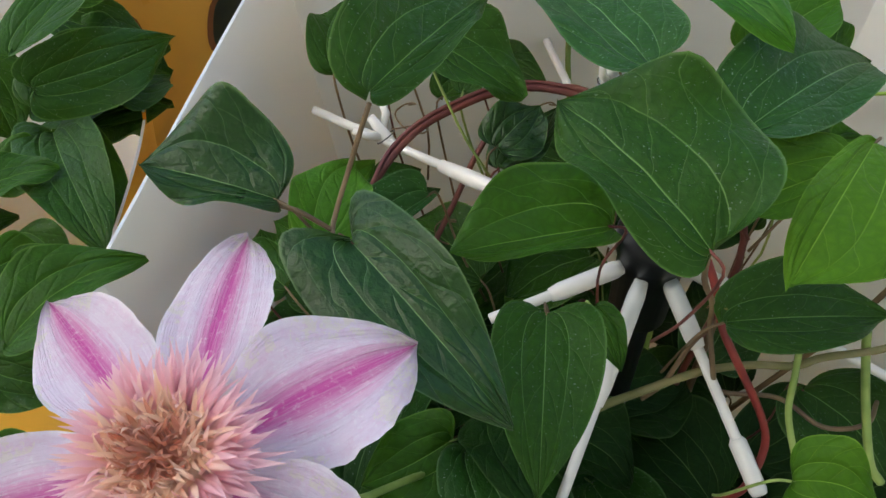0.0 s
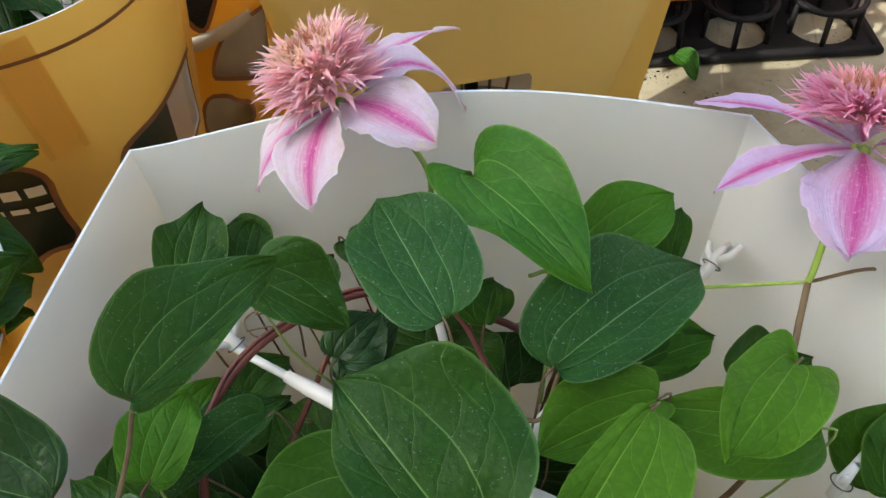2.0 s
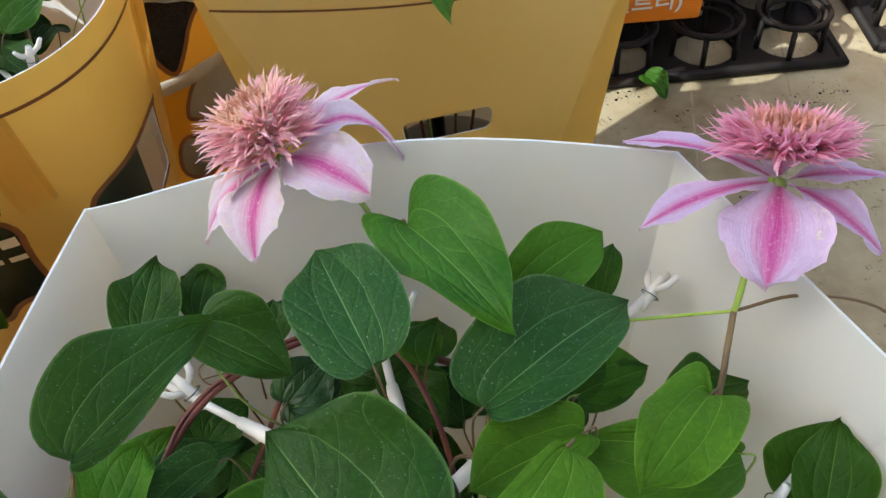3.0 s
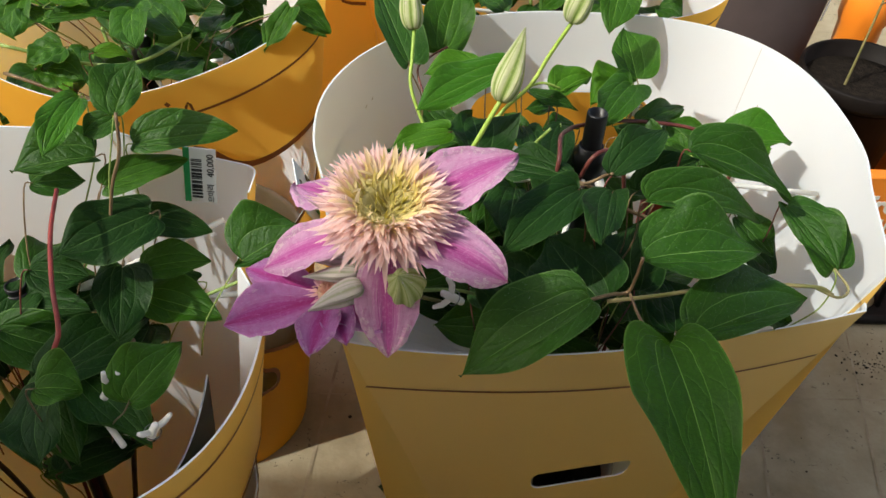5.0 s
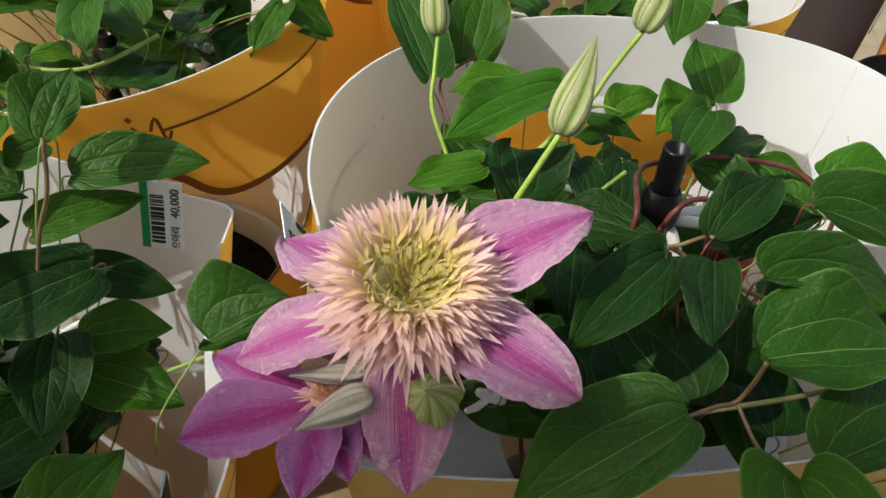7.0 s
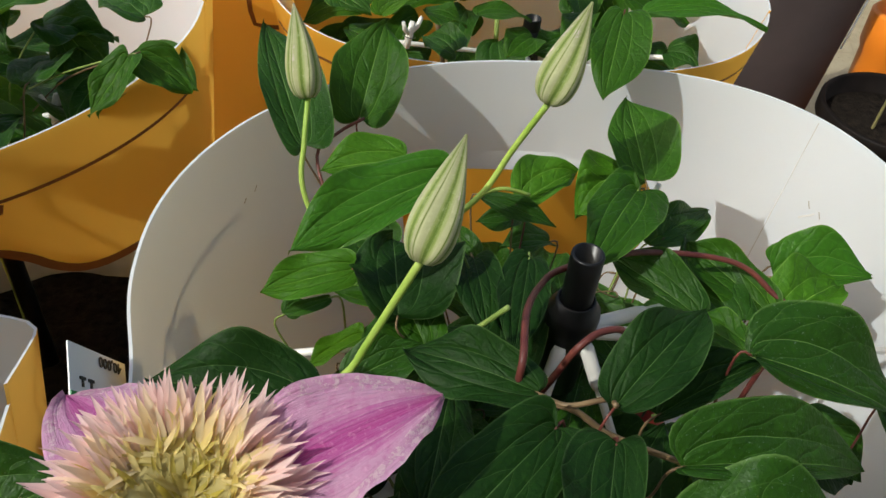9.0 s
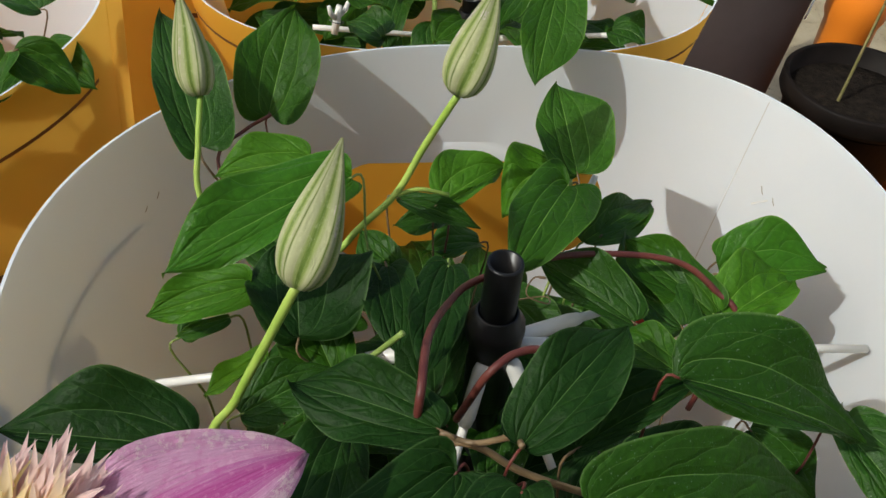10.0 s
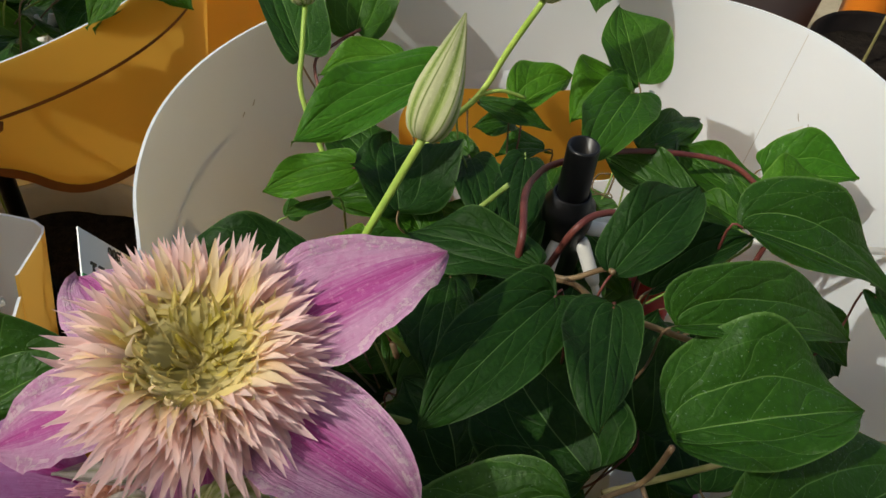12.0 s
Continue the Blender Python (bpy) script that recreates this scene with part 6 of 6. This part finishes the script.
support((0.129, -0.072), 0.520, 0.503, "black stake with white radiating rods holding up the first plant",
        [((0.006, 0.008, 0.485), 0.55), ((0.100, 0.075, 0.480), 0.35), ((0.161, -0.139, 0.450), 0.32), ((0.074, -0.092, 0.482), 0.55), ((0.085, -0.165, 0.43), 0.40), ((0.245, 0.045, 0.470), 0.30), ((0.235, -0.10, 0.44), 0.35)],
        [((0.036, -0.010, 0.487), (-0.6, 0.4, 0.7)), ((0.098, 0.073, 0.478), (-0.3, 0.5, 0.8)), ((0.232, 0.030, 0.474), (0.6, 0.6, 0.4)), ((0.122, 0.006, 0.50), (0.2, 0.1, 1)), ((0.262, -0.063, 0.458), (0.3, 0.2, 0.9))], 1.25, ((0.161, -0.139, 0.450),))
support((0.139, 0.411), 0.5775, 0.5475, "black stake with white radiating rods holding up the second plant",
        [((0.306, 0.433, 0.503), 0.22), ((0.245, 0.467, 0.512), 0.30), ((0.118, 0.372, 0.470), 0.35), ((0.168, 0.385, 0.480), 0.35), ((0.005, 0.422, 0.499), 0.30), ((0.09, 0.463, 0.516), 0.40)],
        [((0.185, 0.488, 0.535), (0.1, 0.1, 1)), ((0.052, 0.300, 0.53), (-0.5, -0.3, 0.6))])
support((-0.205, 0.343), 0.49, 0.480, "black stake with white rods in the neighbouring carton",
        [((-0.066, 0.360, 0.471), 0.42), ((-0.091, 0.3985, 0.497), 0.3), ((-0.12, 0.245, 0.47), 0.3), ((-0.28, 0.28, 0.46), 0.3)],
        [((-0.122, 0.256, 0.506), (0.5, 0.3, 0.8)), ((-0.10, 0.24, 0.49), (0.3, -0.2, 0.8))])
support((-0.2, 0.63), 0.50, 0.485, "black stake with white rods in the carton behind",
        [((-0.10, 0.60, 0.50), 0.3), ((-0.27, 0.60, 0.50), 0.3), ((-0.16, 0.55, 0.49), 0.3)], [((-0.12, 0.585, 0.51), (0.2, 0.2, 1))])
support((0.165, 0.745), 0.50, 0.485, "black stake with white rods in the rear carton",
        [((0.06, 0.70, 0.50), 0.3), ((0.27, 0.70, 0.50), 0.3), ((0.15, 0.66, 0.49), 0.3)], [((0.075, 0.69, 0.51), (0.2, 0.2, 1))])

# ---- flowers and buds ----
UP = Vector((0, 0, 1))
def flower(plant, centre, axis, radius, height, count, tuft_mat, seed, label, petals, material, hub=0.0, fold=0.15, arch=0.05, **more):
    heart = tuft("flower", plant, centre, axis, radius, height, count, tuft_mat, seed, label, **more)
    c, ax = Vector(centre), Vector(axis).normalized()
    for tip, width, *rise in petals:
        tip = Vector(tip)
        out = (tip - c)
        base = c - ax * hub + out.normalized() * 0.004
        petal(heart, base, tip, width, material, ax * 1.0 + UP * 0.15, fold, rise[0] if rise else arch)
    lathe("receptacle", c - ax * (hub + 0.007), [(0.0005, 0), (0.0018, 0.001), (0.0026, 0.004), (0.0024, 0.006), (0.0005, 0.007)], STEM["green"], heart, sides=12, axis=tuple(ax))
    return heart

flower(plant_a, (0.079, 0.058, 0.556), (-0.40, 0.22, 0.89), 0.0275, 0.012, 860, TUFT_PINK, 1, "double flower, pink and peach tuft on pale petals",
       [((0.129, 0.105, 0.548), 0.020), ((0.130, 0.061, 0.540), 0.026, 0.36), ((0.119, 0.023, 0.557), 0.033), ((0.072, 0.013, 0.536), 0.032, 0.16), ((0.047, 0.035, 0.526), 0.024, 0.14), ((0.056, 0.105, 0.53), 0.026)],
       PETAL_WHITE, hub=0.004, arch=0.10, stand=0.010, flare=11, width=0.080)
flower(plant_a, (0.276, 0.033, 0.548), (0.08, 0.42, 0.90), 0.0300, 0.012, 900, TUFT_DEEP, 2, "double flower, crimson tuft on lilac petals",
       [((0.222, 0.066, 0.534), 0.019), ((0.219, 0.017, 0.532), 0.022), ((0.258, -0.016, 0.531), 0.041), ((0.304, -0.004, 0.530), 0.026), ((0.327, 0.030, 0.530), 0.024), ((0.292, 0.075, 0.520), 0.026)],
       PETAL_PINK, hub=0.008, arch=0.08, stand=0.003, flare=17, width=0.08)
flower(plant_a, (0.008, -0.180, 0.562), (-0.05, -0.25, 0.97), 0.0215, 0.012, 700, TUFT_PINK, 3, "double flower, straw and red tuft on pale pink petals",
       [((0.010, -0.113, 0.550), 0.025), ((0.054, -0.150, 0.557), 0.034), ((-0.036, -0.132, 0.548), 0.026), ((0.050, -0.205, 0.552), 0.030), ((-0.045, -0.19, 0.55), 0.028), ((0.0, -0.245, 0.555), 0.028)],
       PETAL_WHITE, hub=0.004, arch=0.05, stand=0.003, flare=18, width=0.08)
flower(plant_b, (0.0165, 0.2945, 0.592), (0.02, -0.20, 0.98), 0.0345, 0.020, 1450, TUFT_CREAM, 4, "large double flower, cream and yellow tuft on magenta petals",
       [((0.080, 0.318, 0.612), 0.036), ((0.073, 0.258, 0.584), 0.036), ((0.019, 0.245, 0.545), 0.032), ((-0.035, 0.352, 0.563), 0.034), ((-0.045, 0.292, 0.556), 0.030)],
       PETAL_MAGENTA, hub=0.006, arch=0.05, nest=0.9, width=0.105, flare=4)
small = flower(plant_b, (-0.012, 0.283, 0.548), (-0.1, -0.35, 0.9), 0.012, 0.012, 90, TUFT_PINK, 5, "half-open purple flower with straw-coloured stamens",
               [((-0.063, 0.268, 0.540), 0.030), ((-0.016, 0.234, 0.558), 0.022), ((-0.057, 0.304, 0.545), 0.022), ((0.000, 0.243, 0.556), 0.018), ((0.016, 0.252, 0.556), 0.022)],
               PETAL_PURPLE, hub=0.003, fold=0.35, arch=0.02)
# faded petals that fell inside the second carton
for base, tip, wide in (((0.214, 0.392, 0.402), (0.244, 0.428, 0.380), 0.024), ((0.226, 0.372, 0.392), (0.205, 0.345, 0.376), 0.021), ((0.175, 0.345, 0.390), (0.196, 0.366, 0.372), 0.020),
                        ((0.250, 0.360, 0.385), (0.238, 0.330, 0.372), 0.019), ((0.160, 0.330, 0.400), (0.172, 0.354, 0.380), 0.016)):
    fallen = thing("fallen_petal", base, "faded pinkish white petal fallen inside the carton", "petal", "fallen petals")
    petal(fallen, base, tip, wide, PETAL_PINK, (0.1, -0.5, 0.9), 0.35, 0.10, 0.12)
# pale sepals and the round bud in front of the half-open flower
PALE = "greenish white closed bud"
bud(plant_b, (-0.010, 0.300, 0.556), (-0.034, 0.303, 0.562), 0.009, BUDPALE, PALE)
bud(plant_b, (-0.001, 0.293, 0.562), (-0.022, 0.293, 0.563), 0.008, BUDPALE, PALE)
bud(plant_b, (0.003, 0.281, 0.566), (-0.024, 0.281, 0.562), 0.0095, BUDPALE, PALE)
bud(plant_b, (0.006, 0.268, 0.570), (-0.019, 0.258, 0.562), 0.013, BUDPALE, PALE)
bud(plant_b, (0.028, 0.268, 0.567), (0.023, 0.256, 0.588), 0.0205, BUDROUND, "round ribbed green bud", ribs=8)
# the three tall buds on their stalks
TALL = "tall pointed bud, pale yellow-green with ribbed sepals"
bud(plant_b, (0.028, 0.502, 0.580), (0.021, 0.524, 0.613), 0.017, BUD, TALL)
bud(plant_b, (0.075, 0.370, 0.609), (0.087, 0.394, 0.640), 0.0185, BUD, TALL)
bud(plant_b, (0.125, 0.462, 0.609), (0.137, 0.474, 0.646), 0.019, BUD, TALL)

# ---- price labels and plant tags ----
def words(text, size, material, parent, m, name="lettering", thick=0.0002, heavy=0.0):
    cu = bpy.data.curves.new(name, "FONT")
    cu.body, cu.size, cu.extrude, cu.align_x, cu.align_y = text, size, thick, "CENTER", "CENTER"
    cu.resolution_u, cu.offset = 3, heavy
    ob = bpy.data.objects.new(name, cu)
    me = bpy.data.meshes.new_from_object(ob)
    bpy.data.objects.remove(ob)
    bpy.data.curves.remove(cu)
    me.transform(m)
    me.materials.clear()
    me.materials.append(material)
    return part(name, me, parent)


def sheet(name, m, w, h, material, parent, label="", thick=0.0005):
    bm = bmesh.new()
    bmesh.ops.create_cube(bm, size=1.0)
    bmesh.ops.scale(bm, vec=(w, h, thick), verts=bm.verts)
    me = bpy.data.meshes.new(name)
    bm.to_mesh(me)
    bm.free()
    me.transform(m)
    me.materials.append(material)
    return part(name, me, parent, label)


def price_label(m, at):
    """A paper label with a green edge, a bar code, a price and the plant's name."""
    ob = thing("price_label", at, "white paper price label with bar code, stuck inside the carton", "label")
    sheet("paper", m, 0.040, 0.019, LABEL, ob)
    sheet("green_edge", m @ Matrix.Translation((0.0, 0.0085, 0.0005)), 0.040, 0.0038, LABELGREEN, ob, "green printed edge")
    rnd = random.Random(5)
    x = -0.016
    while x < 0.012:
        w = rnd.choice((0.0005, 0.0009, 0.0014))
        sheet("bar", m @ Matrix.Translation((x, 0.0025, 0.0005)), w, 0.0065, INK, ob)
        x += w + rnd.choice((0.0006, 0.0011))
    words("40,000", 0.0062, INK, ob, m @ Matrix.Translation((0.008, -0.0062, 0.0006)))
    words("으아리", 0.0050, INK, ob, m @ Matrix.Translation((-0.0125, -0.0062, 0.0006)))
    return ob


# on the neighbour's back panel, reading upwards
price_label(pose(-0.1035, 0.4084, 0.5245, 90 - 4.6, 0, 0) @ pose(0, 0, 0, 0, 0, 85), (-0.1035, 0.408, 0.507))

# the tag leans over the carton's rim, its print upside down
tag = thing("plant_tag", (-0.036, 0.375, 0.545), "white plastic plant tag with a price, leaning on the carton rim", "tag")
across, down = Vector((0.235, 0.444, -0.865)).normalized(), Vector((0.203, -0.918, -0.341))
down = (down - across * down.dot(across)).normalized()
tm = Matrix.Translation((-0.0390, 0.3706, 0.5675)) @ Matrix((across, -down, across.cross(-down))).transposed().to_4x4()
sheet("card", tm @ Matrix.Translation((0.0185, -0.015, 0)), 0.037, 0.030, LABEL, tag)
words("40,000", 0.0056, INK, tag, tm @ pose(0.0258, -0.0030, 0.0006, 0, 0, 180))
for k in range(2):
    sheet("bar", tm @ Matrix.Translation((0.0075 + 0.0052 * k, -0.0115, 0.0005)), 0.0034, 0.0010, INK, tag)
    sheet("bar", tm @ Matrix.Translation((0.0075 + 0.0052 * k, -0.0130, 0.0005)), 0.0009, 0.0030, INK, tag)
sheet("green_edge", tm @ Matrix.Translation((0.0185, -0.0188, 0.0004)), 0.0372, 0.0038, LABELGREEN, tag, "green printed edge")

# ---- brown script on the carton behind, unreadable, as plain strokes ----
for a0, z0, w, h in ((286, 0.492, 5, 0.012), (292, 0.494, 4, 0.016), (297, 0.496, 5, 0.018)):
    printed("printed_stroke", sl_k, [(a0 + w * k / 8, z0 + h * (0.5 + 0.5 * math.sin(k / 8 * 6.0))) for k in range(9)], 0.0022, carton_k)
printed("printed_stroke", sl_k, [(292, 0.515), (292.8, 0.517)], 0.004, carton_k)

# ---- seedling trays and the orange basil cartons on them ----
def tray(name_at, cols, rows, cell, turn, label):
    ob = thing("seedling_tray", (*name_at, 0), label, "tray", "seedling trays")
    m = pose(*name_at, 0, 0, 0, turn)
    w, d = cols * cell, rows * cell
    def put(points, radius, name="bar", sides=8):
        p = [m @ Vector(q) for q in points]
        v, f = tube_data(p, radius, sides)
        return part(name, mesh(name, v, f, TRAYPLASTIC), ob)
    # the base sheet with a round opening for each cell
    pts, edges = [], []
    def loop(poly):
        o = len(pts)
        pts.extend(Vector(q) for q in poly)
        edges.extend((o + i, o + (i + 1) % len(poly)) for i in range(len(poly)))
    loop([(0, 0), (w, 0), (w, d), (0, d)])
    mids = [(cell * (i + 0.5), cell * (j + 0.5)) for i in range(cols) for j in range(rows)]
    r = cell * 0.37
    for cx, cy in mids:
        loop([(cx + r * math.cos(a), cy + r * math.sin(a)) for a in (2 * math.pi * k / 28 for k in range(28))])
    got = delaunay_2d_cdt(pts, edges, [], 0, 1e-6)
    flat = got[0]
    keep = []
    for f in got[2]:
        c = sum((flat[i] for i in f), Vector((0, 0))) / len(f)
        if not any((c.x - x) ** 2 + (c.y - y) ** 2 < (r * 0.99) ** 2 for x, y in mids):
            keep.append(tuple(f))
    n = len(flat)
    verts = [m @ Vector((p.x, p.y, 0.012)) for p in flat] + [m @ Vector((p.x, p.y, 0.004)) for p in flat]
    part("base", mesh("base", verts, keep + [tuple(i + n for i in reversed(f)) for f in keep], TRAYPLASTIC, smooth=False), ob)
    put([(0, 0, 0.010), (w, 0, 0.010), (w, d, 0.010), (0, d, 0.010), (0, 0, 0.010)], 0.008, "edge")
    for cx, cy in mids:
        rr = cell * 0.40
        ring = [m @ Vector((cx + rr * math.cos(a), cy + rr * math.sin(a), 0.062)) for a in (2 * math.pi * k / 28 for k in range(29))]
        v, f = tube_data(ring, 0.0042, 6)
        part("ring", mesh("ring", v, f, TRAYPLASTIC), ob)
        ring = [m @ Vector((cx + rr * 0.72 * math.cos(a), cy + rr * 0.72 * math.sin(a), 0.056)) for a in (2 * math.pi * k / 24 for k in range(25))]
        v, f = tube_data(ring, 0.0030, 6)
        part("ring", mesh("ring", v, f, TRAYPLASTIC), ob)
        for k in range(6):
            a = 2 * math.pi * (k + 0.25) / 6
            put([(cx + rr * math.cos(a), cy + rr * math.sin(a), 0.060), (cx + rr * 1.03 * math.cos(a), cy + rr * 1.03 * math.sin(a), 0.008)], 0.0042, "post", 6)
    return ob


tray((0.347, 0.785), 3, 4, 0.125, 0.0, "black plastic seedling tray with round open cells")
tray((0.782, 0.812), 3, 3, 0.126, -2.0, "black plastic seedling tray with round open cells")


def basil_carton(at, turn, w=0.200, d=0.12, h=0.125):
    """An orange open-topped carton with white lettering on its front."""
    ob = thing("basil_carton", at, "orange cardboard carton with white lettering and an open top", "carton", "basil cartons")
    m = pose(*at, 0, 0, turn)
    bm = bmesh.new()
    lo = [(-w / 2 * 0.93, 0, 0), (w / 2 * 0.93, 0, 0), (w / 2 * 0.93, d, 0), (-w / 2 * 0.93, d, 0)]
    hi = [(-w / 2, -0.012, h), (w / 2, -0.012, h), (w / 2, d + 0.012, h), (-w / 2, d + 0.012, h)]
    a = [bm.verts.new(m @ Vector(p)) for p in lo]
    b = [bm.verts.new(m @ Vector(p)) for p in hi]
    ring = [bm.verts.new(m @ Vector((p[0] * 0.82, 0.5 * d + (p[1] - 0.5 * d) * 0.82, h + 0.001))) for p in hi]
    bm.faces.new(a[::-1])
    for i in range(4):
        j = (i + 1) % 4
        bm.faces.new((a[i], a[j], b[j], b[i]))
        bm.faces.new((b[i], b[j], ring[j], ring[i]))
    bmesh.ops.bevel(bm, geom=[e for e in bm.edges if len(e.link_faces) == 2], offset=0.0015, segments=1, affect="EDGES")
    me = bpy.data.meshes.new("box")
    bm.to_mesh(me)
    bm.free()
    me.materials.append(ORANGE)
    part("box", me, ob)
    lean = math.degrees(math.atan2(0.012, h))
    face = m @ pose(0, -0.0075, h * 0.60, 90 + lean, 0, 0)
    words("Basil-Tree", 0.042, LETTER, ob, face @ Matrix.Translation((0, 0, 0.0012)) @ Matrix.Diagonal((0.86, 1.05, 1, 1)), thick=0.0006, heavy=0.0011)
    face = m @ pose(0, -0.0035, h * 0.27, 90 + lean, 0, 0)
    words("(바질트리)", 0.034, LETTER, ob, face @ Matrix.Translation((0, 0, 0.0016)), thick=0.0003, heavy=0.0004)
    return ob


basil_carton((0.642, 0.885, 0.066), -1.0, 0.212, 0.17)
basil_carton((0.420, 0.846, 0.066), -1.0, 0.215)
basil_carton((0.912, 0.880, 0.066), -3.0, 0.212)

# ---- black pot with a bare stem in the middle carton, and the grey sleeve behind ----
dark_pot = thing("flower_pot", (0.630, 0.968, 0.07), "black plastic nursery pot with bare soil and one thin stem", "pot")
lathe("body", (0.630, 0.968, 0.001), [(0.001, 0.07), (0.050, 0.07), (0.052, 0.074), (0.075, 0.272), (0.081, 0.274), (0.084, 0.280), (0.084, 0.296), (0.081, 0.299), (0.078, 0.296), (0.074, 0.265), (0.001, 0.262)], BROWNPLASTIC, dark_pot, sides=56)
lathe("soil", (0.630, 0.968, 0.001), [(0.001, 0.276), (0.04, 0.279), (0.060, 0.274), (0.0745, 0.276), (0.075, 0.268)], SOIL, dark_pot, "dry dark potting soil", sides=40)
tube("stem", [(0.605, 0.96, 0.27), (0.612, 0.968, 0.32), (0.622, 0.98, 0.40), (0.628, 0.99, 0.52)], 0.0019, STEM["olive"], dark_pot, end=0.0012)
tube("twig", [(0.620, 0.978, 0.385), (0.630, 0.972, 0.398), (0.640, 0.976, 0.392)], 0.0011, STEM["brown"], dark_pot)
sleeve_ob = thing("plant_sleeve", (0.53, 1.22, 0), "dark grey cardboard sleeve with a thin pale edge", "sleeve")
sl_g = Sleeve(0.53, 1.22, 0.150, 0.13, 0.12, 0.11, 3.4, 0.66, 0.16, 3.4)
panel("wall", sl_g, 130, 305, lambda a: 0.66, sleeve_ob, GREYBOARD, (), "dark grey curved wall", 3.0, inner=GREYBOARD)
tube("cut_edge", [sl_g.at(305, z) for z in (0.655, 0.55, 0.45, 0.38, 0.30)], 0.0012, WHITE, sleeve_ob, "thin white strip along the edge")
bowl = thing("tall_pot", (0.685, 1.12, 0), "slender orange plastic pot standing behind the black one", "pot")
lathe("body", (0.685, 1.12, 0), [(0.001, 0.0), (0.024, 0.0), (0.026, 0.02), (0.032, 0.29), (0.036, 0.30), (0.037, 0.34), (0.033, 0.345), (0.030, 0.33), (0.001, 0.32)], ORANGE, bowl, sides=40)

# ---- a red pot edge and stray leaves ----
red = thing("small_pot", (0.226, 0.497, 0.331), "small red plastic pot standing on the collar in the second carton", "pot")
lathe("body", (0.226, 0.497, 0.331), [(0.001, 0.0), (0.013, 0.0), (0.014, 0.003), (0.0175, 0.134), (0.019, 0.136), (0.019, 0.143), (0.017, 0.143), (0.015, 0.124), (0.001, 0.114)], REDPLASTIC, red, sides=30)
for at, tip, w in (((0.430, 0.770, 0.03), (0.455, 0.735, 0.012), 0.035), ((0.372, 0.630, 0.006), (0.400, 0.612, 0.003), 0.016)):
    ob = thing("fallen_leaf", at, "curled fallen leaf lying on the concrete floor", "leaf", "fallen leaves")
    leaf(ob, at, tip, w, "mid" if w > 0.02 else "dark", fold=0.5)

# ---- crumbs of soil on the floor ----
rnd = random.Random(11)
v, f = [], []
heaps = [(rnd.uniform(0.35, 1.0), rnd.uniform(0.62, 0.80), rnd.uniform(0.006, 0.022)) for _ in range(12)]
for k in range(800):
    if k % 2:
        hx, hy, spread = rnd.choice(heaps)
        x, y = rnd.gauss(hx, spread), rnd.gauss(hy, spread * 0.6)
    else:
        x, y = rnd.uniform(-0.35, 1.4), rnd.uniform(0.45, 1.5)
    s = rnd.uniform(0.0003, 0.0012) * rnd.choice((1, 1, 1, 1, 2.2))
    o = len(v)
    v += [Vector((x + s * rnd.uniform(0.6, 1.3) * dx, y + s * rnd.uniform(0.6, 1.3) * dy, 0.0005 + max(0, s * dz))) for dx, dy, dz in ((1, 0, 0), (0, 1, 0), (-1, 0, 0), (0, -1, 0), (0, 0, 0.9))]
    f += [(o, o + 1, o + 4), (o + 1, o + 2, o + 4), (o + 2, o + 3, o + 4), (o + 3, o, o + 4)]
tagged(new("soil_crumbs", mesh("soil_crumbs", v, f, SOIL, smooth=False)), "dark crumbs of soil scattered on the floor", "soil", kind="stuff")
